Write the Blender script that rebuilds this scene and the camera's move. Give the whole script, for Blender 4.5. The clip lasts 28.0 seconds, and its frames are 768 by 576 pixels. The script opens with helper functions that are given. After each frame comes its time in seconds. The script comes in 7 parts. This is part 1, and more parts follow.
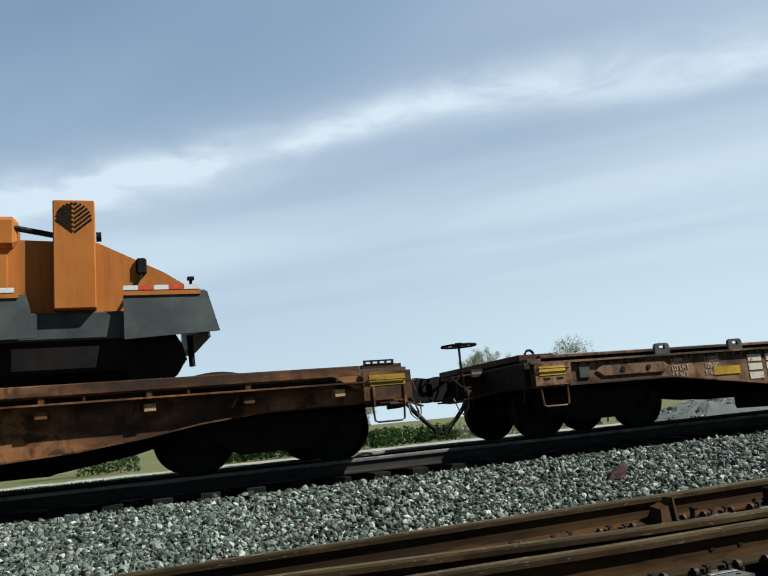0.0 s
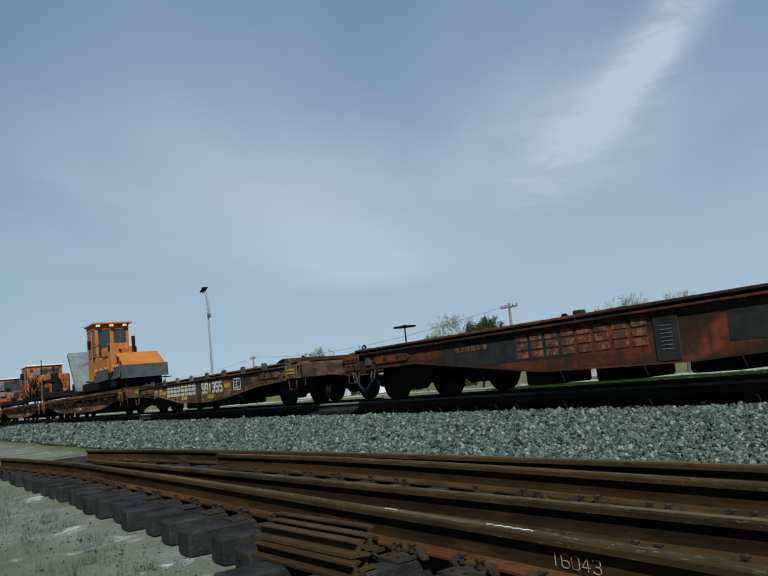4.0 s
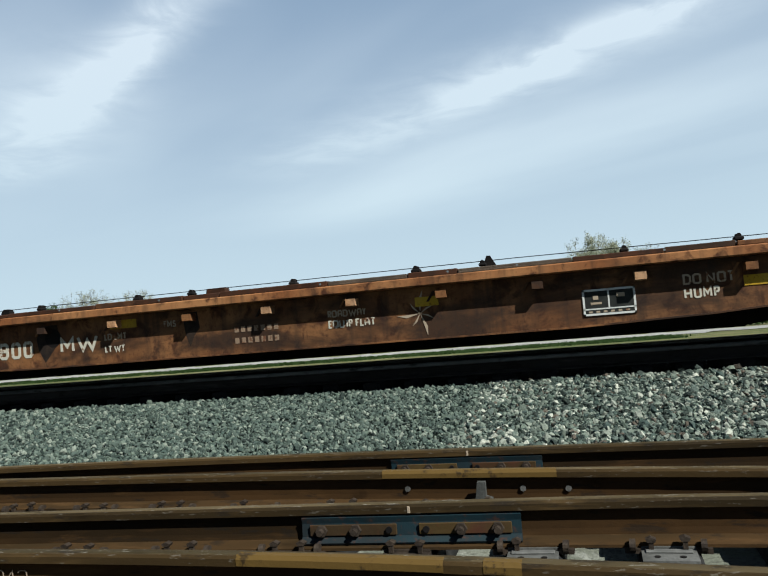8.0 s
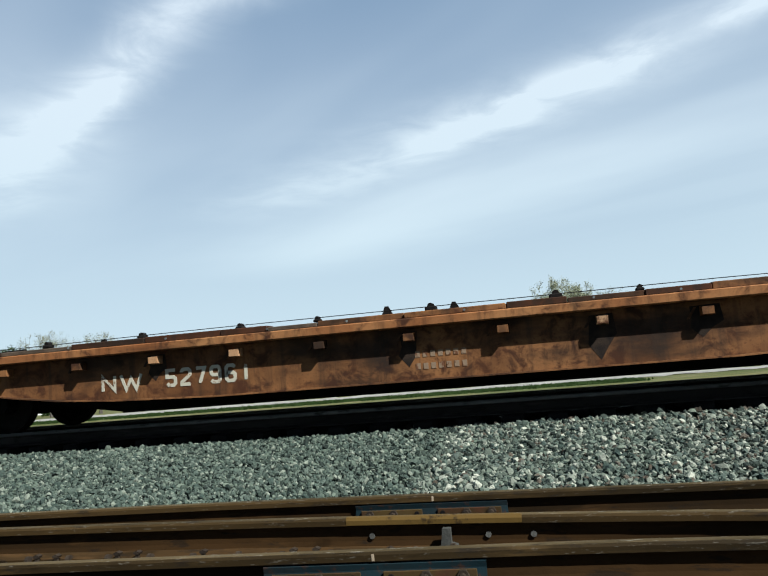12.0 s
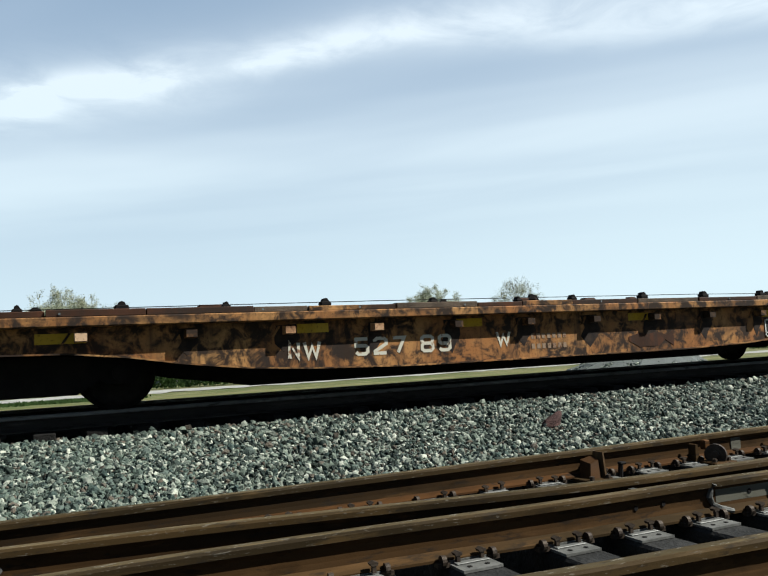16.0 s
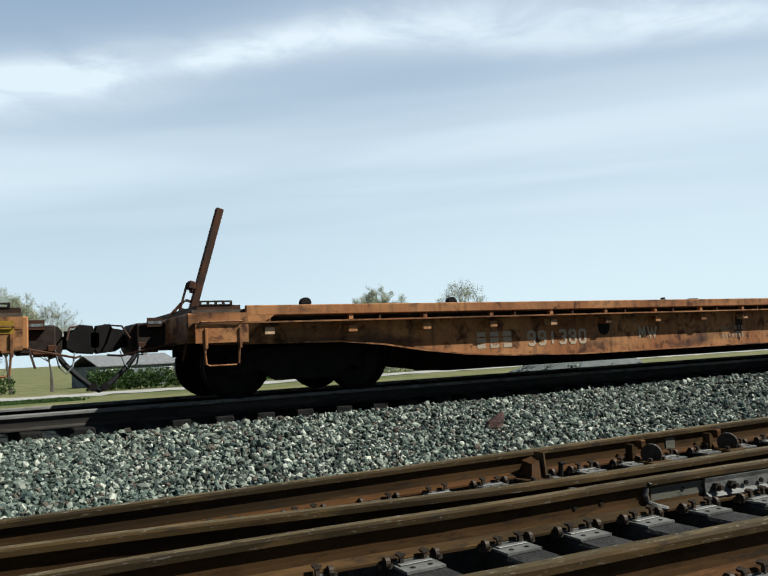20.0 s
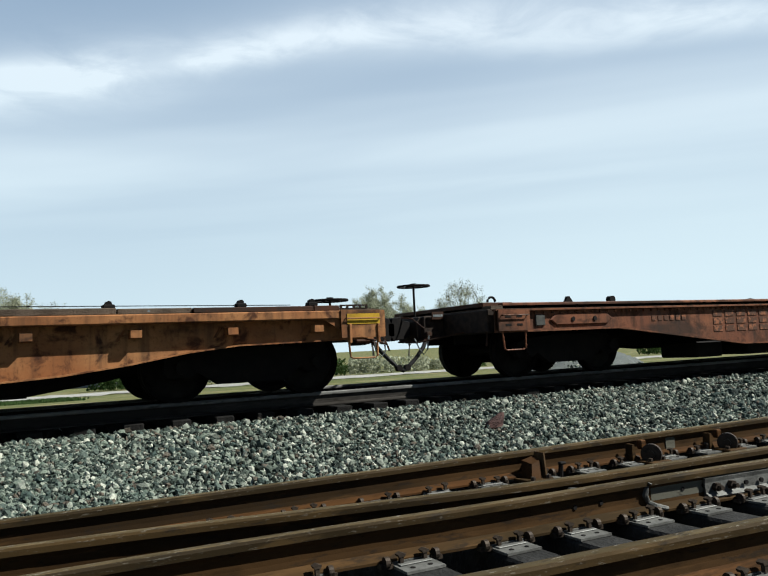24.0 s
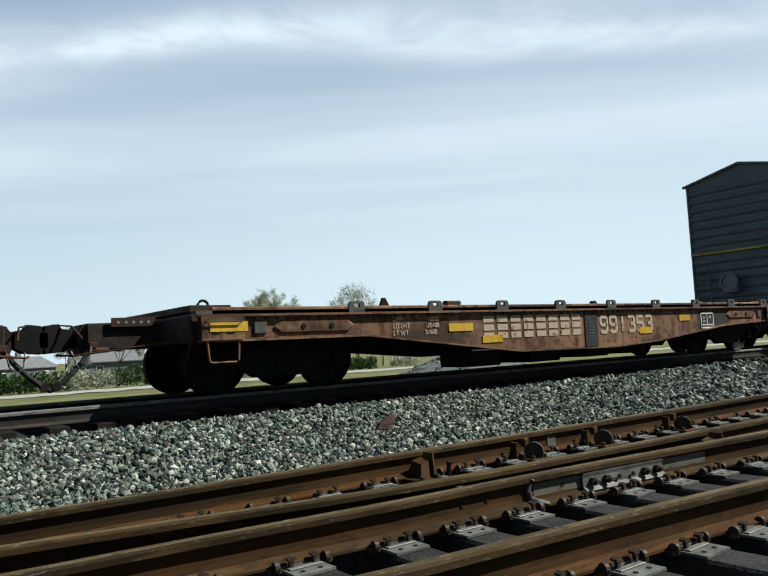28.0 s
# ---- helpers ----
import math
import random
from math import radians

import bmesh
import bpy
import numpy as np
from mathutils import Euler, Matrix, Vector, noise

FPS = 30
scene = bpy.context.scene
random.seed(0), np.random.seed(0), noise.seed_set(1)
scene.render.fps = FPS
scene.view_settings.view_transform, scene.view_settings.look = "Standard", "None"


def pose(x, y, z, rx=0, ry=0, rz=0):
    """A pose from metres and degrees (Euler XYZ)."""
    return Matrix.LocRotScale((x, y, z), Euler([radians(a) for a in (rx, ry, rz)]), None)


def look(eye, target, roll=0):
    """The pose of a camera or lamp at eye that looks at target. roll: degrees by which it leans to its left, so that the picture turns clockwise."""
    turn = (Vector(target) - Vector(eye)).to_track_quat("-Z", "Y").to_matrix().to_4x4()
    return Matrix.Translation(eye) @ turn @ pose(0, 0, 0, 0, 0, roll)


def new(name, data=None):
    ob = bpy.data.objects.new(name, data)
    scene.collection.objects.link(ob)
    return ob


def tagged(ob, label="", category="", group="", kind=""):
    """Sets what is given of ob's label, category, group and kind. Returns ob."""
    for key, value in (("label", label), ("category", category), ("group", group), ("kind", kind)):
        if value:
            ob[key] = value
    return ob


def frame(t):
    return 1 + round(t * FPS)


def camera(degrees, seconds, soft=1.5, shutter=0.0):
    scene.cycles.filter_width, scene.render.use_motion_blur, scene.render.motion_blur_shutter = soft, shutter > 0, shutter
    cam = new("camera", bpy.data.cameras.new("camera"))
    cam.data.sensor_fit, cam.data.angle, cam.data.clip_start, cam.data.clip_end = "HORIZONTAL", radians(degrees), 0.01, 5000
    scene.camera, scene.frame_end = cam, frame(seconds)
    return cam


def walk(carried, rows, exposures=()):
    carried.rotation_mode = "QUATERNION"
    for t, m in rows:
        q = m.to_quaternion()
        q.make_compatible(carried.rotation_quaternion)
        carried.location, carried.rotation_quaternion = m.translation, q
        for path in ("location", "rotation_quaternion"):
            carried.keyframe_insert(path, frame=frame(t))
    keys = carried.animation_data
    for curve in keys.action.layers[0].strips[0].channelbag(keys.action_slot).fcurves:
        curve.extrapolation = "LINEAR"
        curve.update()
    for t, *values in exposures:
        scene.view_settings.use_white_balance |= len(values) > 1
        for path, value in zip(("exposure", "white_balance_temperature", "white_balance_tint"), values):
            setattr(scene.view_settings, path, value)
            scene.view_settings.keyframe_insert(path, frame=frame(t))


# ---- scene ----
import itertools

# ---- the camera and its way ----
cam = camera(54.9, 28.0, soft=1.3)
walk(cam, [
    (0.0, pose(-0.086, -0.078, 1.052, 100.36, 5.24, -20.33)),
    (0.5, pose(-0.086, -0.078, 1.052, 100.42, 4.33, -17.12)),
    (1.0, pose(-0.086, -0.078, 1.052, 100.48, 4.11, -17.22)),
    (1.5, pose(-0.086, -0.078, 1.052, 100.48, 4.05, -17.22)),
    (1.7, pose(-0.086, -0.078, 1.052, 100.83, 4.76, -15.64)),
    (2.0, pose(-0.177, 0.135, 1.093, 100.90, 5.85, -6.28)),
    (2.5, pose(-0.177, 0.135, 1.093, 102.71, 6.79, 15.74)),
    (3.0, pose(-0.177, 0.135, 1.093, 104.44, 6.35, 36.21)),
    (3.5, pose(-0.177, 0.135, 1.093, 98.48, 5.94, 50.62)),
    (5.5, pose(-0.035, 0.023, 1.136, 96.81, 5.10, 60.15)),
    (6.0, pose(-0.035, 0.023, 1.136, 95.79, 5.13, 46.75)),
    (6.5, pose(-0.035, 0.023, 1.136, 94.93, 5.14, 36.54)),
    (7.0, pose(-0.035, 0.023, 1.136, 94.09, 5.15, 27.04)),
    (7.5, pose(-0.035, 0.023, 1.136, 93.39, 5.07, 19.26)),
    (8.0, pose(-0.035, 0.023, 1.136, 93.02, 4.70, 15.39)),
    (8.5, pose(-0.035, 0.023, 1.136, 93.32, 4.40, 14.11)),
    (9.0, pose(-0.035, 0.023, 1.136, 95.78, 4.41, 12.51)),
    (9.5, pose(-0.035, 0.023, 1.136, 96.17, 4.76, 13.16)),
    (10.0, pose(-0.035, 0.023, 1.136, 96.16, 4.80, 13.13)),
    (10.5, pose(-0.035, 0.023, 1.136, 96.17, 4.83, 13.13)),
    (11.0, pose(-0.035, 0.023, 1.136, 96.15, 4.90, 13.12)),
    (11.5, pose(-0.035, 0.023, 1.136, 96.17, 4.85, 13.10)),
    (13.5, pose(0.000, 0.000, 1.160, 95.21, 3.18, 2.17)),
    (14.0, pose(0.000, 0.000, 1.160, 94.63, 3.05, -7.08)),
    (14.5, pose(0.000, 0.000, 1.160, 94.35, 3.06, -13.35)),
    (15.0, pose(0.000, 0.000, 1.160, 94.38, 3.69, -13.65)),
    (15.5, pose(0.000, 0.000, 1.160, 95.03, 3.08, -20.45)),
    (16.0, pose(0.000, 0.000, 1.160, 94.84, 2.90, -24.46)),
    (16.5, pose(0.000, 0.000, 1.160, 94.77, 3.49, -28.15)),
    (17.0, pose(0.000, 0.000, 1.160, 94.69, 3.67, -28.60)),
    (17.5, pose(0.000, 0.000, 1.160, 94.68, 3.43, -28.52)),
    (18.0, pose(0.000, 0.000, 1.160, 94.70, 3.23, -28.50)),
    (18.5, pose(0.000, 0.000, 1.160, 94.75, 2.91, -28.63)),
    (19.0, pose(0.000, 0.000, 1.160, 94.79, 2.78, -28.69)),
    (19.5, pose(0.000, 0.000, 1.160, 94.77, 2.75, -28.69)),
    (22.5, pose(0.000, 0.000, 1.160, 94.77, 2.76, -28.69)),
    (24.5, pose(0.000, 0.000, 1.160, 94.77, 2.76, -28.69)),
    (26.5, pose(0.000, 0.000, 1.160, 94.77, 2.75, -28.68)),
    (27.0, pose(0.000, 0.000, 1.160, 94.78, 2.72, -28.68)),
    (27.5, pose(0.000, 0.000, 1.160, 94.46, 1.72, -32.47)),
    (28.0, pose(0.000, 0.000, 1.160, 94.54, 2.93, -37.03)),
], exposures=[(0.0, 0.78, 5980, 5), (1.0, 0.38, 5980, 6), (2.0, 0.34, 5920, 6), (3.0, 0.26, 5680, 4), (5.5, 0.26, 5660, 4), (6.5, 0.57, 5850, 5), (8.0, 0.78, 6000, 5), (11.5, 0.85, 5980, 5), (13.5, 0.92, 6150, 5), (16.0, 1.00, 6150, 5), (18.0, 0.93, 6150, 5), (28.0, 0.93, 6150, 5)])

# ---- sky and sun ----
SUN_DIR = Vector((0.60, -0.38, 0.70)).normalized()
sun = new("sun", bpy.data.lights.new("sun", "SUN"))
sun.data.energy, sun.data.angle, sun.data.color = 5.0, radians(0.6), (1.0, 0.95, 0.87)
sun.matrix_world = look((0, 0, 60), Vector((0, 0, 60)) - SUN_DIR)

world = bpy.data.worlds.new("sky")
scene.world = world
world.use_nodes = True


class Nodes:
    """A small helper that adds and joins shader nodes."""

    def __init__(self, tree):
        self.tree = tree
        tree.nodes.clear()

    def add(self, kind, **links):
        node = self.tree.nodes.new(kind)
        for key, value in links.items():
            self.put(node, key, value)
        return node

    def put(self, node, key, value):
        name = key.replace("_", " ") if isinstance(key, str) else key
        if isinstance(key, str) and key.startswith("i") and key[1:].isdigit():
            name = int(key[1:])
        socket = node.inputs[name]
        if isinstance(value, bpy.types.NodeSocket):
            self.tree.links.new(value, socket)
        elif isinstance(value, bpy.types.Node):
            self.tree.links.new(value.outputs[0], socket)
        else:
            socket.default_value = value

    def math(self, op, a, b=0.0, clamp=False):
        node = self.tree.nodes.new("ShaderNodeMath")
        node.operation, node.use_clamp = op, clamp
        self.put(node, "i0", a)
        self.put(node, "i1", b)
        return node.outputs[0]

    def noise(self, vector, scale, detail=4.0, rough=0.55, distortion=0.0):
        node = self.tree.nodes.new("ShaderNodeTexNoise")
        self.put(node, "Vector", vector)
        node.inputs["Scale"].default_value = scale
        node.inputs["Detail"].default_value = detail
        node.inputs["Roughness"].default_value = rough
        node.inputs["Distortion"].default_value = distortion
        return node.outputs["Fac"]

    def ramp(self, value, lo, hi, a=0.0, b=1.0):
        node = self.tree.nodes.new("ShaderNodeMapRange")
        node.interpolation_type = "SMOOTHSTEP"
        self.put(node, "Value", value)
        for key, v in (("From Min", lo), ("From Max", hi), ("To Min", a), ("To Max", b)):
            node.inputs[key].default_value = v
        return node.outputs[0]

    def mix(self, fac, a, b, blend="MIX"):
        node = self.tree.nodes.new("ShaderNodeMix")
        node.data_type, node.blend_type = "RGBA", blend
        self.put(node, "i0", fac)
        self.put(node, "i6", rgb(a))
        self.put(node, "i7", rgb(b))
        return node.outputs[2]

    def mapped(self, vector, scale=(1, 1, 1), turn=0.0):
        node = self.tree.nodes.new("ShaderNodeMapping")
        self.put(node, "Vector", vector)
        node.inputs["Scale"].default_value = scale
        node.inputs["Rotation"].default_value = (0, 0, radians(turn))
        return node.outputs[0]


def rgb(c):
    return (*c, 1.0) if isinstance(c, tuple) and len(c) == 3 else c


def build_sky():
    n = Nodes(world.node_tree)
    sky = n.add("ShaderNodeTexSky")
    sky.sky_type, sky.sun_disc = "NISHITA", False
    sky.sun_elevation = math.asin(SUN_DIR.z)
    sky.sun_rotation = math.atan2(SUN_DIR.x, SUN_DIR.y)
    sky.air_density, sky.dust_density, sky.ozone_density = 1.0, 0.25, 1.6
    way = n.add("ShaderNodeTexCoord").outputs["Generated"]
    xyz = n.add("ShaderNodeSeparateXYZ", i0=way)
    x, y, z = xyz.outputs
    up = n.math("MAXIMUM", z, 0.035)
    u, v = n.math("DIVIDE", x, up), n.math("DIVIDE", y, up)
    plane = n.add("ShaderNodeCombineXYZ", i0=u, i1=v).outputs[0]
    across = n.math("ADD", n.math("MULTIPLY", u, 0.66), n.math("MULTIPLY", v, 0.75))
    along = n.math("SUBTRACT", n.math("MULTIPLY", u, 0.75), n.math("MULTIPLY", v, 0.66))
    streak = n.add("ShaderNodeCombineXYZ", i0=n.math("MULTIPLY", along, 0.33), i1=across).outputs[0]
    wobble = n.math("MULTIPLY", n.math("SUBTRACT", n.noise(plane, 1.3, 3.0, 0.45), 0.5), 0.34)
    q = n.math("ADD", across, wobble)
    # cirrus: (centre across, lean, reach from, reach to, width, strength)
    total = None
    broad = n.ramp(x, 0.1, 0.8, 0.0, 0.2)
    for centre, lean, start, end, width, strength in ((2.2, 0.0, -2.5, 0.0, 0.15, 0.75), (2.1, 0.10, -3.9, -1.5, 0.34, 0.4), (2.42, 0.05, -0.1, 1.5, 0.16, 0.55), (0.74, 0.12, -3.3, -0.9, 0.13, 0.85), (0.55, 0.05, -4.6, -2.6, 0.3, 0.4), (-0.9, 0.0, -7.5, -2.4, 0.8, 0.42), (3.2, 0.0, -6.0, -1.5, 0.8, 0.3), (3.6, 0.0, -1.5, 3.0, 0.5, 0.15)):
        d = n.math("DIVIDE", n.math("SUBTRACT", n.math("ADD", q, n.math("MULTIPLY", along, -lean)), centre - lean * (start + end) / 2), width)
        band = n.math("MULTIPLY", n.math("EXPONENT", n.math("MULTIPLY", n.math("MULTIPLY", d, d), -1.0)), strength)
        fade = 0.3 * (end - start)
        band = n.math("MULTIPLY", band, n.math("MULTIPLY", n.ramp(along, start - fade, start + fade), n.ramp(along, end - fade, end + fade, 1.0, 0.0)))
        if width > 0.4:
            broad = n.math("ADD", broad, band)
        else:
            total = band if total is None else n.math("ADD", total, band)
    puffs = n.ramp(n.noise(plane, 3.0, 6.0, 0.6, 0.5), 0.28, 0.70, 0.4, 1.05)
    total = n.math("ADD", n.math("MULTIPLY", total, puffs), broad)
    veil = n.ramp(n.noise(streak, 0.85, 3.0, 0.5, 0.3), 0.35, 0.75, 0.0, 0.27)
    veil = n.math("MULTIPLY", veil, n.ramp(z, 0.10, 0.30))
    haze = n.ramp(z, -0.05, 0.52, 0.9, 0.03)
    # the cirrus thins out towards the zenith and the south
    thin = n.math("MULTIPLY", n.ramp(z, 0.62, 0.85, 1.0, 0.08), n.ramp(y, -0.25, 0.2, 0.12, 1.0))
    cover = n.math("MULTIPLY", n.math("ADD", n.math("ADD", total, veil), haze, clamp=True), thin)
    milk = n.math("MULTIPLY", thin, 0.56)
    cloud = n.mix(n.ramp(z, 0.02, 0.5), (15.6, 18.1, 19.2), (17.6, 18.8, 20.2))
    colour = n.mix(milk, sky.outputs[0], (7.9, 11.3, 15.9))
    colour = n.mix(cover, colour, cloud)
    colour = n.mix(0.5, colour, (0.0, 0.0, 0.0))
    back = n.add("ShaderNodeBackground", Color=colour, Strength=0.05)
    out = n.add("ShaderNodeOutputWorld", Surface=back)


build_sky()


# ---- materials ----
def material(name, paint, gloss=0.12):
    """A node material; paint(n, p, rnd) returns colour, roughness, metal, height."""
    m = bpy.data.materials.new(name)
    m.use_nodes = True
    n = Nodes(m.node_tree)
    coord = n.add("ShaderNodeTexCoord").outputs["Object"]
    rnd = n.add("ShaderNodeObjectInfo").outputs["Random"]
    shift = n.math("MULTIPLY", rnd, 37.0)
    off = n.add("ShaderNodeCombineXYZ", i0=shift, i1=shift, i2=shift).outputs[0]
    p = n.tree.nodes.new("ShaderNodeVectorMath")
    n.put(p, "i0", coord)
    n.put(p, "i1", off)
    colour, rough, metal, height, bump = paint(n, p.outputs[0], rnd, coord)
    shader = n.tree.nodes.new("ShaderNodeBsdfPrincipled")
    n.put(shader, "Base Color", rgb(colour))
    n.put(shader, "Roughness", rough)
    n.put(shader, "Metallic", metal)
    n.put(shader, "Specular IOR Level", gloss)
    if height is not None:
        b = n.tree.nodes.new("ShaderNodeBump")
        b.inputs["Strength"].default_value = bump
        b.inputs["Distance"].default_value = 0.02
        n.put(b, "Height", height)
        n.put(shader, "Normal", b.outputs[0])
    n.add("ShaderNodeOutputMaterial", Surface=shader)
    return m


def plain(name, a, b, scale=6.0, rough=0.8, metal=0.0, bump=0.2, fine=60.0):
    """A surface of two close tones, with grain at two scales."""

    def paint(n, p, rnd, coord):
        big, small = n.noise(p, scale), n.noise(p, fine, 3.0)
        c = n.mix(n.ramp(big, 0.3, 0.7), a, b)
        c = n.mix(n.ramp(small, 0.35, 0.75, 0.0, 0.35), c, tuple(0.6 * v for v in a))
        return c, rough, metal, small, bump

    return material(name, paint)


def worn_paint(name, base, faded, rust=(0.055, 0.022, 0.011), rusting=0.5, grime=0.45, sooty=0.52, speckle=0.6, relief=0.15):
    """Old paint on steel: faded patches, rust blooms, runs of dirt down the plate."""

    def paint(n, p, rnd, coord):
        big = n.noise(p, 0.9, 5.0, 0.6)
        soot = n.noise(n.mapped(p, (0.4, 0.4, 1.3)), 1.0, 6.0, 0.6, 0.3)
        mid = n.noise(p, 4.5, 6.0, 0.65, 0.5)
        fine = n.noise(p, 38.0, 4.0)
        runs = n.noise(n.mapped(p, (9.0, 9.0, 0.7)), 1.0, 4.0)
        c = n.mix(n.ramp(big, 0.35, 0.68), base, faded)
        c = n.mix(n.ramp(mid, rusting - 0.06, rusting + 0.12), c, rust)
        c = n.mix(n.ramp(soot, sooty - 0.04, sooty + 0.12, 0.0, min(0.95, grime + 0.35)), c, (0.022, 0.014, 0.010))
        c = n.mix(n.ramp(runs, 0.46, 0.72, 0.0, grime), c, (0.02, 0.015, 0.012))
        c = n.mix(n.ramp(fine, 0.54, 0.72, 0.0, speckle), c, rust)
        return c, n.ramp(mid, 0.3, 0.7, 0.55, 0.85), 0.0, n.math("ADD", mid, n.math("MULTIPLY", fine, 0.4)), relief

    return material(name, paint)


def island_stone(name, tones, bump=0.5):
    """Loose stones, each with a tone of its own."""

    def paint(n, p, rnd, coord):
        own = n.add("ShaderNodeNewGeometry").outputs["Random Per Island"]
        ramp = n.tree.nodes.new("ShaderNodeValToRGB")
        n.put(ramp, "Fac", own)
        stops = ramp.color_ramp.elements
        while len(stops) < len(tones):
            stops.new(0.5)
        for k, tone in enumerate(tones):
            stops[k].position, stops[k].color = k / len(tones), (*tone, 1.0)
        ramp.color_ramp.interpolation = "CONSTANT"
        grain = n.noise(coord, 55.0, 4.0)
        c = n.mix(n.ramp(grain, 0.4, 0.75, 0.0, 0.4), ramp.outputs[0], (0.08, 0.09, 0.083))
        return c, 0.85, 0.0, grain, bump

    return material(name, paint)


def mat_ground():
    def paint(n, p, rnd, coord):
        xyz = n.add("ShaderNodeSeparateXYZ", i0=coord)
        x, y, z = xyz.outputs
        big, mid, fine = n.noise(coord, 0.35, 5.0), n.noise(coord, 2.2, 6.0, 0.65), n.noise(coord, 38.0, 4.0)
        lot = n.mix(n.ramp(mid, 0.35, 0.7), (0.108, 0.113, 0.088), (0.172, 0.176, 0.144))
        lot = n.mix(n.ramp(fine, 0.45, 0.7, 0.0, 0.7), lot, (0.057, 0.057, 0.048))
        lot = n.mix(n.ramp(n.noise(coord, 0.9, 5.0, 0.7, 0.6), 0.565, 0.66), lot, (0.351, 0.351, 0.312))
        weeds = n.mix(n.ramp(fine, 0.3, 0.7), (0.032, 0.048, 0.012), (0.076, 0.089, 0.029))
        lot = n.mix(n.ramp(n.math("ADD", big, n.math("MULTIPLY", mid, 0.35)), 0.68, 0.84, 0.0, 0.65), lot, weeds)
        turf = n.mix(n.ramp(mid, 0.35, 0.65), (0.085, 0.087, 0.032), (0.157, 0.140, 0.060))
        wide = n.noise(n.mapped(coord, (0.1, 0.5, 1.0)), 1.0, 5.0, 0.65)
        turf = n.mix(n.ramp(wide, 0.42, 0.6, 0.0, 0.7), turf, (0.044, 0.064, 0.016))
        turf = n.mix(n.ramp(fine, 0.4, 0.75, 0.0, 0.4), turf, (0.036, 0.055, 0.013))
        turf = n.mix(n.ramp(big, 0.5, 0.72, 0.0, 0.7), turf, (0.193, 0.166, 0.089))
        strip = n.mix(n.ramp(mid, 0.35, 0.6), turf, weeds)
        edge = n.math("ADD", y, n.math("MULTIPLY", mid, 1.6))
        c = n.mix(n.ramp(edge, 4.9, 5.6), lot, strip)
        c = n.mix(n.ramp(edge, 12.5, 14.0), c, turf)
        return c, 0.95, 0.0, n.math("ADD", fine, n.math("MULTIPLY", mid, 0.6)), 0.6

    return material("ground_gravel_grass", paint)


def mat_rust_rail(name, web, head, gloss=0.04, chips=0.0):
    """Rolled steel, rusted, with rubbed and stained patches along it."""

    def paint(n, p, rnd, coord):
        long = n.noise(n.mapped(p, (0.35, 2.0, 2.0)), 1.0, 4.0, 0.55)
        mid, fine = n.noise(n.mapped(p, (1.0, 2.5, 2.5)), 2.6, 6.0, 0.6), n.noise(p, 90.0, 3.0)
        c = n.mix(n.ramp(long, 0.35, 0.65), web, head)
        c = n.mix(n.ramp(mid, 0.54, 0.72, 0.0, 0.55), c, tuple(0.4 * v for v in web))
        bloom = n.noise(n.mapped(p, (0.7, 5.0, 5.0)), 2.2, 5.0, 0.65, 0.4)
        c = n.mix(n.ramp(bloom, 0.52, 0.68, 0.0, 0.6), c, tuple(1.5 * v for v in head))
        stain = n.noise(n.mapped(p, (1.6, 4.0, 7.0)), 3.1, 5.0, 0.7)
        c = n.mix(n.ramp(stain, 0.55, 0.66, 0.0, 0.65), c, (0.012, 0.010, 0.008))
        c = n.mix(n.ramp(fine, 0.6, 0.8, 0.0, 0.3), c, (0.03, 0.016, 0.009))
        if chips:
            # bright chips where the scale has come off, edge glints painted in with them
            scratch = n.noise(n.mapped(p, (5.0, 26.0, 26.0)), 3.0, 4.0, 0.7)
            c = n.mix(n.ramp(scratch, 0.60, 0.66, 0.0, chips), c, (0.19, 0.175, 0.145))
        return c, n.ramp(mid, 0.3, 0.7, 0.6, 0.85), 0.0, n.math("ADD", mid, n.math("MULTIPLY", fine, 0.3)), 0.12

    return material(name, paint, gloss)


def mat_leaf(name, a, b):
    def paint(n, p, rnd, coord):
        own = n.add("ShaderNodeNewGeometry").outputs["Random Per Island"]
        return n.mix(own, a, b), 0.7, 0.0, None, 0.0

    m = material(name, paint)
    # thin leaves let half of the light through
    tree = m.node_tree
    shader = [k for k in tree.nodes if k.type == "BSDF_PRINCIPLED"][0]
    out = [k for k in tree.nodes if k.type == "OUTPUT_MATERIAL"][0]
    thin, both = tree.nodes.new("ShaderNodeBsdfTranslucent"), tree.nodes.new("ShaderNodeMixShader")
    tree.links.new(shader.inputs["Base Color"].links[0].from_socket, thin.inputs["Color"])
    both.inputs[0].default_value = 0.4
    tree.links.new(shader.outputs[0], both.inputs[1])
    tree.links.new(thin.outputs[0], both.inputs[2])
    tree.links.new(both.outputs[0], out.inputs["Surface"])
    return m


def mat_letters(name, colour, under, worn=0.5):
    """Stencilled paint that has flaked off in places."""

    def paint(n, p, rnd, coord):
        wear = n.noise(p, 9.0, 6.0, 0.7)
        return n.mix(n.ramp(wear, worn, worn + 0.08), colour, under), 0.7, 0.0, wear, 0.2

    return material(name, paint)


def mat_glass():
    def paint(n, p, rnd, coord):
        return (0.02, 0.025, 0.03), 0.08, 0.0, None, 0.0

    return material("dark_glass", paint, 0.5)


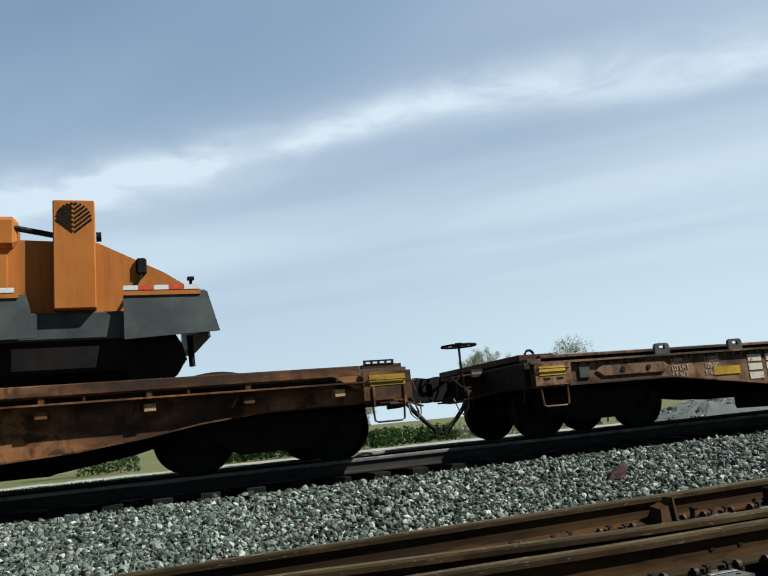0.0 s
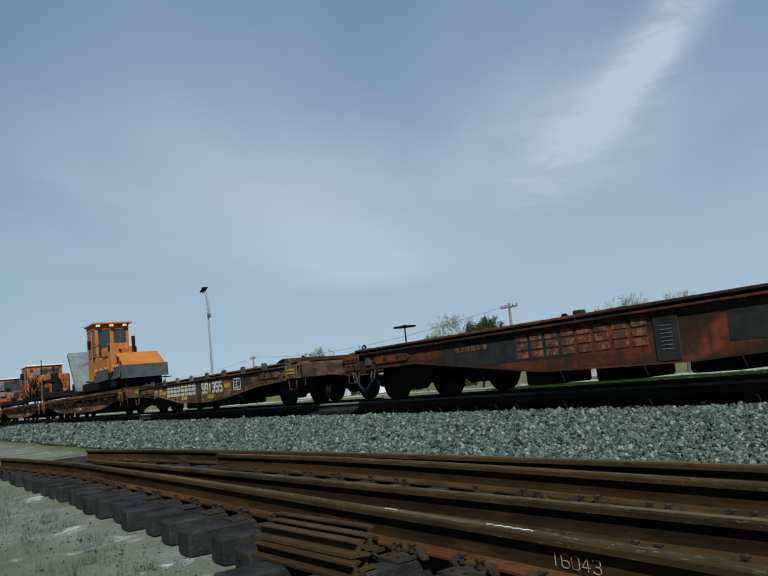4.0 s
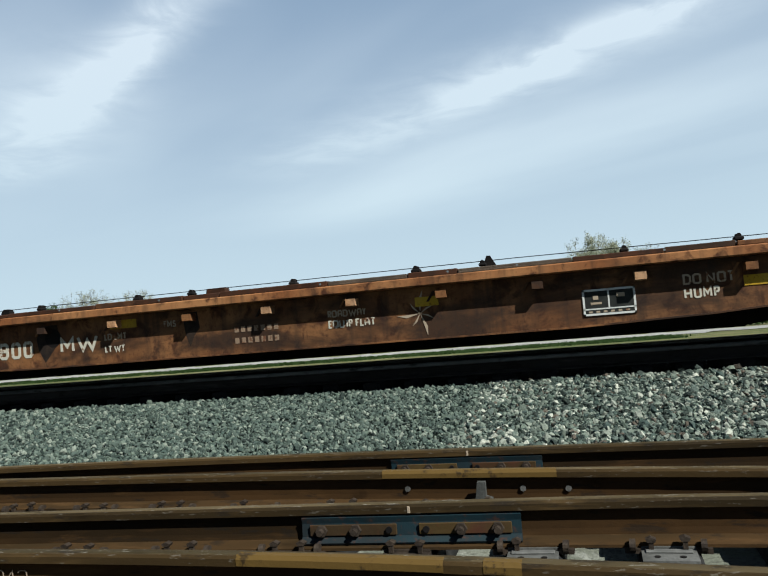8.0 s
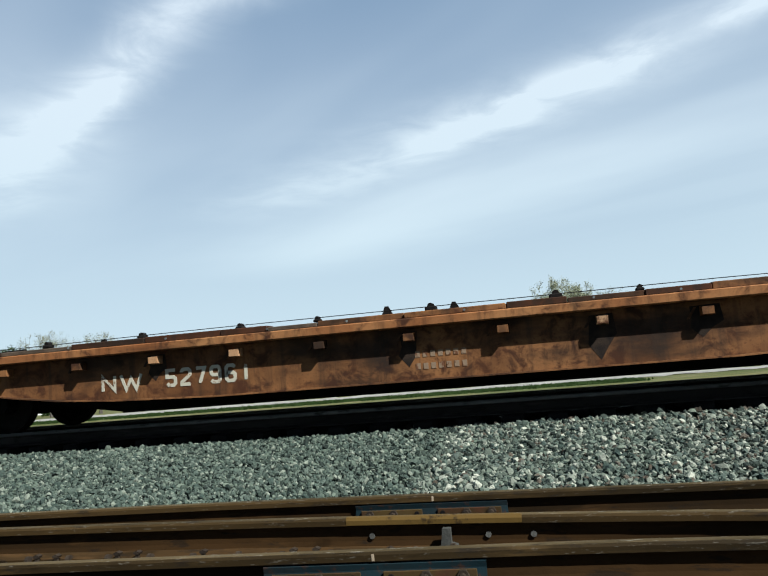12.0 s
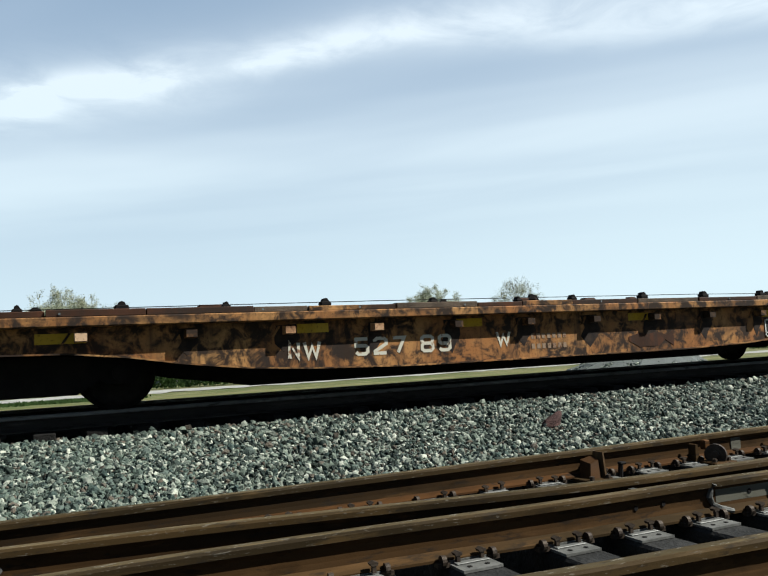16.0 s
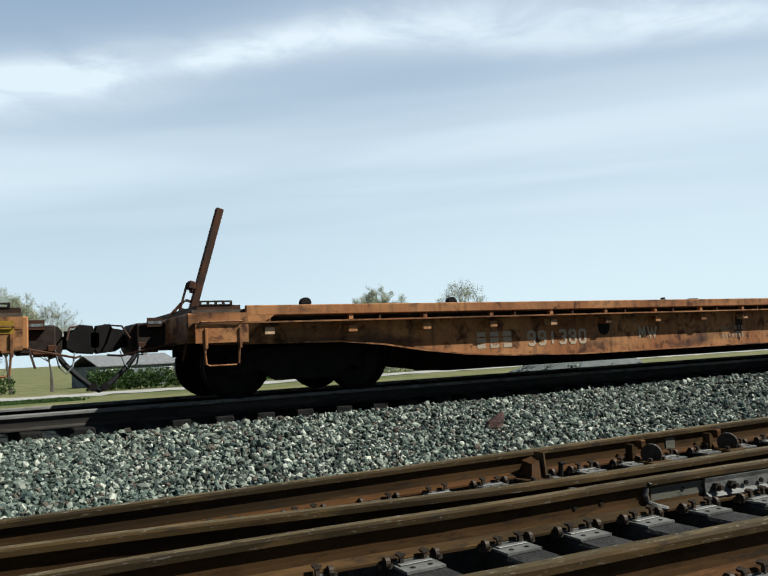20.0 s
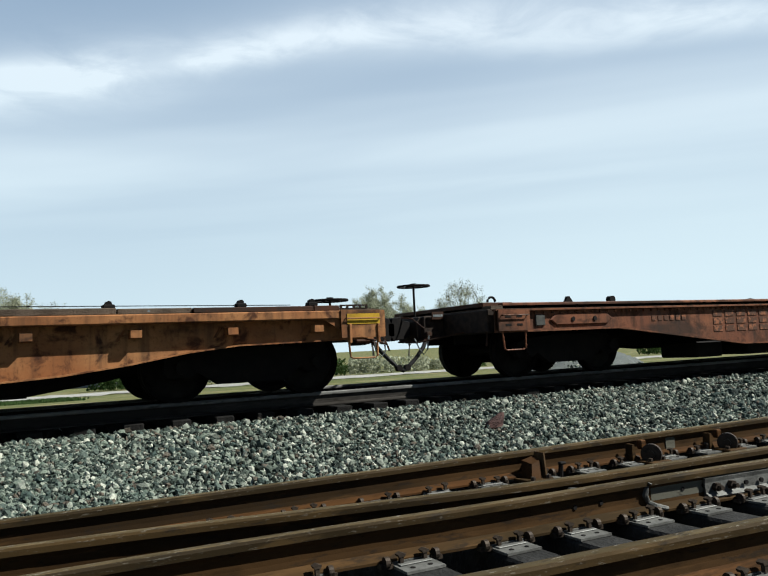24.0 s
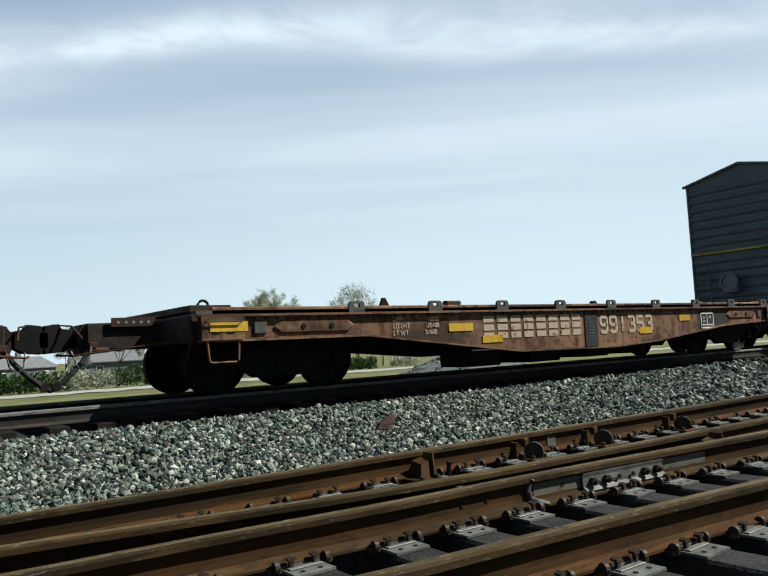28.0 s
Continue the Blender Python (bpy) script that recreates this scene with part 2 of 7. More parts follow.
ORANGE = worn_paint("faded_orange_paint", (0.192, 0.074, 0.027), (0.301, 0.144, 0.058), rusting=0.55, grime=0.5, sooty=0.56, speckle=0.35)
BROWN = worn_paint("brown_orange_paint", (0.105, 0.045, 0.018), (0.235, 0.108, 0.042), rusting=0.53, grime=0.55, sooty=0.475)
MOTTLED = worn_paint("mottled_ochre_paint", (0.222, 0.094, 0.030), (0.336, 0.181, 0.067), rust=(0.024, 0.015, 0.010), rusting=0.47, grime=0.65)
PALE = worn_paint("sun_bleached_orange_paint", (0.336, 0.175, 0.081), (0.417, 0.282, 0.175), rusting=0.56, grime=0.3, sooty=0.6)
UMBER = worn_paint("umber_brown_paint", (0.111, 0.059, 0.033), (0.192, 0.108, 0.058), rusting=0.53, grime=0.55, sooty=0.5)
OXIDE = worn_paint("oxide_brown_paint", (0.114, 0.042, 0.022), (0.195, 0.077, 0.037), rusting=0.52, grime=0.5)
RED = worn_paint("faded_red_paint", (0.1110, 0.0255, 0.0097), (0.1410, 0.0428, 0.0173), rusting=0.5, grime=0.6, sooty=0.43)
# dirty steel, its tones lowered further to carry the shade at car ends
DIRTY_SHADED = worn_paint("soot_and_shade_brown_steel", (0.0282, 0.0132, 0.0072), (0.0486, 0.0204, 0.0108), rusting=0.5, grime=0.6)
# soot on the sides; on car ends it is shade put into the colour
SOOT_SHADE = plain("greasy_soot_and_shade", (0.012, 0.009, 0.008), (0.03, 0.020, 0.014), 9.0, 0.8, 0.0, 0.2)
LUG = plain("dark_grey_lug_steel", (0.035, 0.036, 0.033), (0.07, 0.07, 0.064), 6.0, 0.7, 0.0, 0.2)
# black and wheel steel are darkened to hold the shade below the cars
BLACK = plain("sooty_shade_black_steel", (0.0045, 0.004, 0.004), (0.010, 0.008, 0.007), 5.0, 0.85, 0.0, 0.08)
WHEEL = plain("worn_shaded_wheel_steel", (0.005, 0.0045, 0.004), (0.013, 0.011, 0.009), 7.0, 0.75, 0.0, 0.2)
PLANK = plain("weathered_deck_wood", (0.05, 0.038, 0.028), (0.10, 0.075, 0.055), 4.0, 0.9, 0.0, 0.5)
YELLOW = worn_paint("yellow_reflector", (0.370, 0.222, 0.013), (0.417, 0.269, 0.034), rusting=0.66, grime=0.2)
CREAM = mat_letters("flaked_white_letters", (0.417, 0.390, 0.316), (0.161, 0.081, 0.044), 0.55)
FADED = mat_letters("faded_grey_letters", (0.296, 0.235, 0.168), (0.134, 0.054, 0.027), 0.57)
DIM = mat_letters("dim_grey_letters", (0.202, 0.141, 0.094), (0.108, 0.047, 0.024), 0.52)
GHOST = mat_letters("ghost_dark_letters", (0.07, 0.035, 0.022), (0.2, 0.08, 0.04), 0.5)
WHITE = plain("chalk_white_paint", (0.490, 0.490, 0.461), (0.562, 0.562, 0.533), 3.0, 0.75, 0.0, 0.1)
PANEL = plain("patched_black_paint", (0.015, 0.016, 0.015), (0.027, 0.029, 0.025), 4.0, 0.7, 0.0, 0.15)
GREY = worn_paint("weathered_grey_paint", (0.114, 0.134, 0.141), (0.155, 0.175, 0.181), rusting=0.68, grime=0.3)
SLATE = plain("slate_blue_steel", (0.064, 0.082, 0.097), (0.091, 0.111, 0.128), 1.2, 0.6, 0.0, 0.15)
MACHINE = worn_paint("machine_orange_yellow", (0.300, 0.100, 0.018), (0.350, 0.125, 0.027), rusting=0.72, grime=0.25, sooty=0.66, speckle=0.12, relief=0.03)
SCARLET = worn_paint("machine_red_orange", (0.296, 0.074, 0.020), (0.349, 0.128, 0.040), rusting=0.52, grime=0.6)
GLASS = mat_glass()
REDTAPE = plain("red_reflective_tape", (0.42, 0.05, 0.03), (0.50, 0.08, 0.05), 20.0, 0.5, 0.0, 0.05)
RUBBER = plain("black_rubber", (0.012, 0.012, 0.012), (0.025, 0.025, 0.025), 9.0, 0.75, 0.0, 0.1)
RAIL = mat_rust_rail("rusted_rail", (0.0300, 0.0150, 0.0060), (0.0615, 0.0277, 0.0097))
RAIL_DARK = mat_rust_rail("dark_rusted_rail", (0.0240, 0.0158, 0.0074), (0.0510, 0.0280, 0.0114))
MAINRAIL = mat_rust_rail("main_rail", (0.020, 0.018, 0.016), (0.036, 0.032, 0.028))
CREOSOTE = plain("creosoted_oak", (0.0115, 0.0115, 0.011), (0.029, 0.028, 0.0265), 5.0, 0.8, 0.0, 0.6, 40.0)
# tie wood with the train's shade put into its colour
OLDTIE = plain("old_shaded_tie", (0.006, 0.0055, 0.005), (0.013, 0.012, 0.011), 5.0, 0.9, 0.0, 0.6, 40.0)
PLATE = plain("new_tie_plate_steel", (0.073, 0.072, 0.066), (0.140, 0.138, 0.128), 8.0, 0.6, 0.2, 0.2)
RUBBED = plain("rubbed_bright_steel", (0.1010, 0.1010, 0.0940), (0.1615, 0.1580, 0.1480), 30.0, 0.5, 0.2, 0.1)
BLUEBAR = worn_paint("blue_joint_bar", (0.006, 0.0165, 0.0215), (0.0105, 0.026, 0.0325), rusting=0.66, grime=0.2)
HEAP = island_stone("heaped_stone", [(0.050, 0.057, 0.055), (0.084, 0.092, 0.088), (0.126, 0.130, 0.122)])
BOLT = plain("rusted_bolt_steel", (0.0303, 0.0231, 0.0182), (0.0550, 0.0413, 0.0303), 20.0, 0.6, 0.3, 0.2)
OCHRE = mat_letters("worn_ochre_paint", (0.092, 0.055, 0.014), (0.034, 0.021, 0.008), 0.55)
HEAD = mat_rust_rail("rusted_rail_head", (0.0190, 0.0130, 0.0060), (0.0450, 0.0280, 0.0110), 0.05, 0.3)
# rubbed wear, plus the sunlit look of the top painted lighter than the sides
RUNNING = mat_rust_rail("rubbed_sunlit_running_surface", (0.036, 0.027, 0.013), (0.078, 0.058, 0.030), 0.05, 0.8)
# web darker than the foot: shade under the rail head is in this colour
SHADED_WEB = mat_rust_rail("shaded_rail_web", (0.0160, 0.0102, 0.0050), (0.0420, 0.0222, 0.0086))
SCRAPED = mat_rust_rail("scraped_grey_web", (0.065, 0.062, 0.048), (0.115, 0.11, 0.088))
MAINHEAD = mat_rust_rail("main_rail_head", (0.09, 0.088, 0.082), (0.17, 0.165, 0.155))
SKIRT = plain("dark_rubber_skirt", (0.034, 0.040, 0.039), (0.057, 0.066, 0.063), 3.0, 0.6, 0.0, 0.04)
OLIVE = worn_paint("olive_rusted_bar", (0.034, 0.021, 0.008), (0.062, 0.040, 0.014), rusting=0.55, grime=0.3)
STONE = island_stone("ballast_stone", [(0.0134, 0.0184, 0.0142), (0.0690, 0.0847, 0.0674), (0.1185, 0.1408, 0.1121), (0.0258, 0.0347, 0.0285), (0.1421, 0.1612, 0.1292), (0.2050, 0.2193, 0.1805), (0.0731, 0.0928, 0.0789), (0.3409, 0.3488, 0.2878), (0.0731, 0.0592, 0.0446), (0.0340, 0.0510, 0.0446), (0.1638, 0.1795, 0.1472), (0.0165, 0.0235, 0.0199)])
STONE_GREEN = island_stone("fine_green_grey_stone", [(0.0130, 0.0200, 0.0166), (0.0510, 0.0690, 0.0552), (0.0840, 0.1080, 0.0846), (0.0270, 0.0390, 0.0313), (0.1080, 0.1320, 0.1040), (0.0600, 0.0810, 0.0662), (0.0360, 0.0530, 0.0442), (0.0900, 0.1130, 0.0929), (0.0540, 0.0720, 0.0589), (0.1800, 0.2010, 0.1619)])
# near black: the shade down between the loose stones, as a colour
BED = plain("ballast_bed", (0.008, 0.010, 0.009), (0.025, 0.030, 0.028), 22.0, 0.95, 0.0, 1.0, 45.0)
REDROCK = plain("dark_red_stone", (0.038, 0.022, 0.020), (0.063, 0.034, 0.030), 8.0, 0.85, 0.0, 0.6)
GROUND = mat_ground()
ROADMAT = plain("pale_gravel_road", (0.202, 0.198, 0.178), (0.349, 0.336, 0.309), 0.7, 0.95, 0.0, 0.3)
BARK = plain("grey_bark", (0.066, 0.059, 0.050), (0.108, 0.096, 0.084), 6.0, 0.95, 0.0, 0.5)
LEAF_BUD = mat_leaf("spring_bud_leaves", (0.25, 0.27, 0.18), (0.38, 0.39, 0.29))
LEAF_GREEN = mat_leaf("green_leaves", (0.0240, 0.0473, 0.0120), (0.0473, 0.0810, 0.0218))
WOODPOLE = plain("weathered_pole_wood", (0.15, 0.12, 0.095), (0.23, 0.19, 0.15), 5.0, 0.9, 0.0, 0.4)
GALV = plain("galvanised_steel", (0.282, 0.296, 0.302), (0.349, 0.363, 0.370), 5.0, 0.45, 0.6, 0.1)
SIDING = plain("white_siding", (0.547, 0.555, 0.547), (0.608, 0.608, 0.600), 1.0, 0.7, 0.0, 0.1)
ROOFMAT = plain("grey_shingle_roof", (0.108, 0.111, 0.114), (0.168, 0.168, 0.168), 3.0, 0.9, 0.0, 0.4)


# ---- mesh helpers ----
class Form:
    """Gathers the faces of one mesh."""

    def __init__(self):
        self.v, self.f = [], []

    def box(self, x0, x1, y0, y1, z0, z1, m=None):
        k = len(self.v)
        pts = [(x, y, z) for z in (z0, z1) for y in (y0, y1) for x in (x0, x1)]
        self.v += [tuple(m @ Vector(p)) for p in pts] if m else pts
        self.f += [tuple(k + i for i in q) for q in ((0, 2, 3, 1), (4, 5, 7, 6), (0, 1, 5, 4), (2, 6, 7, 3), (0, 4, 6, 2), (1, 3, 7, 5))]
        return self

    def bevelled(self, x0, x1, y0, y1, z0, z1, r=0.01, m=None):
        """A box with its edges along x chamfered, and its ends drawn in a little."""
        ring = [(y0 + r, z0), (y1 - r, z0), (y1, z0 + r), (y1, z1 - r), (y1 - r, z1), (y0 + r, z1), (y0, z1 - r), (y0, z0 + r)]
        cy, cz = (y0 + y1) / 2, (z0 + z1) / 2
        inner = [(cy + (y - cy) * (1 - 2 * r / (y1 - y0)), cz + (z - cz) * (1 - 2 * r / (z1 - z0))) for y, z in ring]
        self.loft([[(x0, *p) for p in inner], [(x0 + r, *p) for p in ring], [(x1 - r, *p) for p in ring], [(x1, *p) for p in inner]], m)
        return self

    def loft(self, rings, m=None, caps=True):
        k, n = len(self.v), len(rings[0])
        for ring in rings:
            self.v += [tuple(m @ Vector(p)) for p in ring] if m else [tuple(p) for p in ring]
        for a in range(len(rings) - 1):
            for i in range(n):
                j = (i + 1) % n
                self.f.append((k + a * n + i, k + a * n + j, k + (a + 1) * n + j, k + (a + 1) * n + i))
        if caps:
            self.f.append(tuple(k + i for i in reversed(range(n))))
            self.f.append(tuple(k + (len(rings) - 1) * n + i for i in range(n)))
        return self

    def plate(self, outline, y0, y1, m=None):
        """An outline in x and z, extruded from y0 to y1."""
        return self.loft([[(x, y0, z) for x, z in outline], [(x, y1, z) for x, z in outline]], m)

    def tube(self, path, r, n=6, m=None):
        rings = []
        pts = [Vector(p) for p in path]
        for i, p in enumerate(pts):
            d = (pts[min(i + 1, len(pts) - 1)] - pts[max(i - 1, 0)]).normalized()
            side = d.cross(Vector((0, 0, 1)) if abs(d.z) < 0.9 else Vector((1, 0, 0))).normalized()
            top = side.cross(d)
            rr = r[i] if isinstance(r, (list, tuple)) else r
            rings.append([p + side * rr * math.cos(math.tau * a / n) + top * rr * math.sin(math.tau * a / n) for a in range(n)])
        return self.loft(rings, m)

    def disc(self, centre, axis, r, depth, n=16, hole=0.0):
        """A round plate, or a ring when it has a hole, along axis 'x', 'y' or 'z'."""
        def put(a, rad, d):
            p, q = rad * math.cos(a), rad * math.sin(a)
            x, y, z = centre
            return {"x": (x + d, y + p, z + q), "y": (x + p, y + d, z + q), "z": (x + p, y + q, z + d)}[axis]
        rings = [[put(math.tau * i / n, rad, d) for i in range(n)] for rad, d in ((r, -depth / 2), (r, depth / 2))]
        if hole:
            rings += [[put(math.tau * i / n, hole, d) for i in range(n)] for d in (depth / 2, -depth / 2)]
            rings.append(rings[0])
            return self.loft(rings, None, False)
        return self.loft(rings)

    def dome(self, centre, r, h, n=8, rings=3):
        rows = []
        for k in range(rings):
            a = math.pi / 2 * k / rings
            rows.append([(centre[0] + r * math.cos(a) * math.cos(math.tau * i / n), centre[1] + r * math.cos(a) * math.sin(math.tau * i / n), centre[2] + h * math.sin(a)) for i in range(n)])
        return self.loft(rows)

    def mesh(self, name, mat):
        me = bpy.data.meshes.new(name)
        me.from_pydata(self.v, [], self.f)
        bm = bmesh.new()
        bm.from_mesh(me)
        bmesh.ops.recalc_face_normals(bm, faces=bm.faces)
        bm.to_mesh(me)
        bm.free()
        me.materials.append(mat)
        return me


def part(name, form, mat=None, parent=None, label=""):
    ob = new(name, form.mesh(name, mat) if isinstance(form, Form) else form)
    if parent is not None:
        ob.parent = parent
    if label:
        ob["label"] = label
    return ob


def root(name, label, category, group="", at=None):
    ob = new(name)
    ob.empty_display_size = 0.3
    if at is not None:
        ob.matrix_world = at
    return tagged(ob, label, category, group)


def smooth(ob):
    for poly in ob.data.polygons:
        poly.use_smooth = True
    return ob


RING = [(0.2, 0), (0, 0.13), (0, 0.87), (0.2, 1), (0.8, 1), (1, 0.87), (1, 0.13), (0.8, 0)]
BOWL = [(0, 0), (0, 1), (0.8, 1), (1, 0.87), (1, 0.6), (0.8, 0.47), (0, 0.47)]
# stencil characters as strokes in a unit square; a leading True closes the stroke
GLYPHS = {
    "0": [[True] + RING], "O": [[True] + RING], "1": [[(0.5, 0), (0.5, 1)]],
    "2": [[(0, 0.8), (0, 0.87), (0.2, 1), (0.8, 1), (1, 0.87), (1, 0.62), (0, 0.14), (0, 0), (1, 0)]],
    "3": [[(0, 0.87), (0.2, 1), (0.8, 1), (1, 0.87), (1, 0.63), (0.8, 0.5), (0.35, 0.5)], [(0.8, 0.5), (1, 0.37), (1, 0.13), (0.8, 0), (0.2, 0), (0, 0.13)]],
    "4": [[(0.75, 0), (0.75, 1), (0, 0.3), (1, 0.3)]],
    "5": [[(1, 1), (0, 1), (0, 0.55), (0.8, 0.55), (1, 0.42), (1, 0.13), (0.8, 0), (0.2, 0), (0, 0.13)]],
    "6": [[(1, 0.87), (0.8, 1), (0.2, 1), (0, 0.87), (0, 0.13), (0.2, 0), (0.8, 0), (1, 0.13), (1, 0.4), (0.8, 0.53), (0, 0.53)]],
    "7": [[(0, 1), (1, 1), (0.4, 0)]],
    "8": [[True, (0.2, 0.52), (0, 0.65), (0, 0.87), (0.2, 1), (0.8, 1), (1, 0.87), (1, 0.65), (0.8, 0.52)], [(0.2, 0.52), (0, 0.4), (0, 0.13), (0.2, 0), (0.8, 0), (1, 0.13), (1, 0.4), (0.8, 0.52)]],
    "9": [[(0, 0.13), (0.2, 0), (0.8, 0), (1, 0.13), (1, 0.87), (0.8, 1), (0.2, 1), (0, 0.87), (0, 0.6), (0.2, 0.47), (1, 0.47)]],
    "A": [[(0, 0), (0, 0.75), (0.25, 1), (0.75, 1), (1, 0.75), (1, 0)], [(0, 0.42), (1, 0.42)]],
    "C": [[(1, 0.8), (1, 0.87), (0.8, 1), (0.2, 1), (0, 0.87), (0, 0.13), (0.2, 0), (0.8, 0), (1, 0.13), (1, 0.2)]],
    "D": [[True, (0, 0), (0, 1), (0.7, 1), (1, 0.8), (1, 0.2), (0.7, 0)]],
    "E": [[(1, 1), (0, 1), (0, 0), (1, 0)], [(0, 0.52), (0.75, 0.52)]], "F": [[(1, 1), (0, 1), (0, 0)], [(0, 0.52), (0.75, 0.52)]],
    "H": [[(0, 0), (0, 1)], [(1, 0), (1, 1)], [(0, 0.5), (1, 0.5)]], "I": [[(0.5, 0), (0.5, 1)]], "L": [[(0, 1), (0, 0), (1, 0)]],
    "M": [[(0, 0), (0, 1), (0.5, 0.35), (1, 1), (1, 0)]], "N": [[(0, 0), (0, 1), (1, 0), (1, 1)]], "W": [[(0, 1), (0.25, 0), (0.5, 0.75), (0.75, 0), (1, 1)]],
    "P": [BOWL], "R": [BOWL, [(0.5, 0.47), (1, 0)]], "Q": [[True] + RING, [(0.6, 0.25), (1, 0)]],
    "S": [[(1, 0.87), (0.8, 1), (0.2, 1), (0, 0.87), (0, 0.63), (0.2, 0.52), (0.8, 0.48), (1, 0.37), (1, 0.13), (0.8, 0), (0.2, 0), (0, 0.13)]],
    "T": [[(0.5, 0), (0.5, 1)], [(0, 1), (1, 1)]], "U": [[(0, 1), (0, 0.13), (0.2, 0), (0.8, 0), (1, 0.13), (1, 1)]],
    "Y": [[(0, 1), (0.5, 0.5), (1, 1)], [(0.5, 0.5), (0.5, 0)]], "-": [[(0.1, 0.5), (0.9, 0.5)]],
}
ADVANCE = {"W": (1.36, 1.44), "M": (0.9, 1.08), "N": (0.88, 1.08), "A": (0.82, 0.92), "O": (0.9, 1.02), "D": (0.85, 0.98), "U": (0.8, 0.95), "H": (0.8, 0.98), "I": (0.5, 0.5), " ": (0.3, 0.38), "T": (0.75, 0.83), "C": (0.8, 0.92), "Q": (0.9, 1.02), "-": (0.4, 0.5)}


def stroke(form, pts, closed, half, depth):
    """A flat bar of even width along a line of points (x, z)."""
    n, rings = len(pts), []
    for i, p in enumerate(pts):
        a = pts[i - 1] if i or closed else None
        b = pts[(i + 1) % n] if i < n - 1 or closed else None
        d1 = Vector((p[0] - a[0], p[1] - a[1])).normalized() if a else None
        d2 = Vector((b[0] - p[0], b[1] - p[1])).normalized() if b else None
        d1, d2 = d1 or d2, d2 or d1
        n1, n2 = Vector((-d1.y, d1.x)), Vector((-d2.y, d2.x))
        m = n1 + n2
        m = n1 if m.length < 0.3 else m.normalized()
        k = half / max(0.5, m.dot(n1))
        ends = [(p[0] + m.x * k, p[1] + m.y * k), (p[0] - m.x * k, p[1] - m.y * k)]
        rings.append([(ends[0][0], -depth, ends[0][1]), (ends[1][0], -depth, ends[1][1]), (ends[1][0], depth, ends[1][1]), (ends[0][0], depth, ends[0][1])])
    form.loft(rings + rings[:1] if closed else rings, None, not closed)


def letters(name, body, height, mat, parent, x, y, z, depth=0.003, wide=1.0, facing=0.0, spacing=1.0, bold=0.016):
    """Squared stencil words, standing on the near side of a thing."""
    f, at = Form(), 0.0
    half = height * (0.065 + 1.4 * bold)
    for ch in body:
        w, step = ADVANCE.get(ch, (0.6, 0.69))
        for k, line in enumerate(GLYPHS.get(ch, ())):
            closed = line[0] is True
            pts = [((at + 0.04 + w * u) * height * wide + half * (1 - 2 * u), half + v * (0.95 * height - 2 * half)) for u, v in (line[1:] if closed else line)]
            stroke(f, pts, closed, half, depth * (1 + 0.2 * k))
        at += step + (spacing - 1) * 0.69
    me = f.mesh(name, mat)
    me.transform(pose(x, y, z, 0, 0, facing))
    return part(name, me, mat, parent)


def bars(name, count, width, height, gap, mat, parent, x, y, z):
    """A row of plain blocks where a company's name or an unreadable line stands."""
    me = Form().box(0, width, -0.003, 0.003, 0, height).mesh(name, mat)
    for i in range(count):
        part(name, me, None, parent).matrix_local = pose(x + i * (width + gap), y, z)


def name_blocks(name, count, width, height, gap, mat, parent, x, y, z):
    """Plain stacked bars that stand for a company's name."""
    f = Form()
    for low, high in ((0.0, 0.27), (0.36, 0.63), (0.72, 1.0)):
        f.box(0.03 * width, 0.97 * width, -0.003, 0.003, low * height, high * height)
    me = f.mesh(name, mat)
    for i in range(count):
        part(name, me, None, parent).matrix_local = pose(x + i * (width + gap), y, z)


# ---- ground, road, ballast ----
TRACK_Y, RAIL_Z = 9.955, 0.64


def ground_z(y):
    return 0.0 if y < 12 else max(-0.02 * (y - 12), -1.76)


def build_ground():
    xs = [-2500, -600, -200, -90, -50, -30, -20, -12, -6, 0, 6, 12, 20, 40, 90, 200, 600, 2500]
    ys = [-900, -200, -60, -20, -8, -3, 0, 2, 4, 6, 9, 12, 16, 22, 30, 40, 50, 62, 76, 88, 100, 140, 250, 600, 1500, 3500]
    f = Form()
    f.v = [(x, y, ground_z(y)) for y in ys for x in xs]
    n = len(xs)
    f.f = [(r * n + c, r * n + c + 1, (r + 1) * n + c + 1, (r + 1) * n + c) for r in range(len(ys) - 1) for c in range(n - 1)]
    tagged(part("ground", f, GROUND), "gravel lot and mown grass running to the horizon", "ground", kind="structure")
    f = Form()
    f.v, f.f = [], []
    rng = random.Random(8)
    rxs = [-400 + 20 * i for i in range(16)] + [-90 + 0.8 * i for i in range(226)] + [100 + 20 * i for i in range(16)]
    for x in rxs:
        for y in (44.6, 54.5):
            f.v.append((x, y + 0.3 * math.sin(x * 0.07) + rng.gauss(0, 0.45), ground_z(y) + 0.03))
    f.f = [(2 * i, 2 * i + 2, 2 * i + 3, 2 * i + 1) for i in range(len(rxs) - 1)]
    tagged(part("road", f, ROADMAT), "pale gravel road behind the railway", "road", kind="structure")


BED_PROFILE = [(4.75, -0.02), (5.4, 0.06), (6.4, 0.16), (7.5, 0.26), (8.25, 0.325), (8.55, 0.342), (8.85, 0.325), (11.3, 0.37), (11.8, 0.36), (13.4, -0.04)]


def bed_z(y):
    for (a, za), (b, zb) in zip(BED_PROFILE, BED_PROFILE[1:]):
        if a <= y <= b:
            return za + (zb - za) * (y - a) / (b - a)
    return 0.0


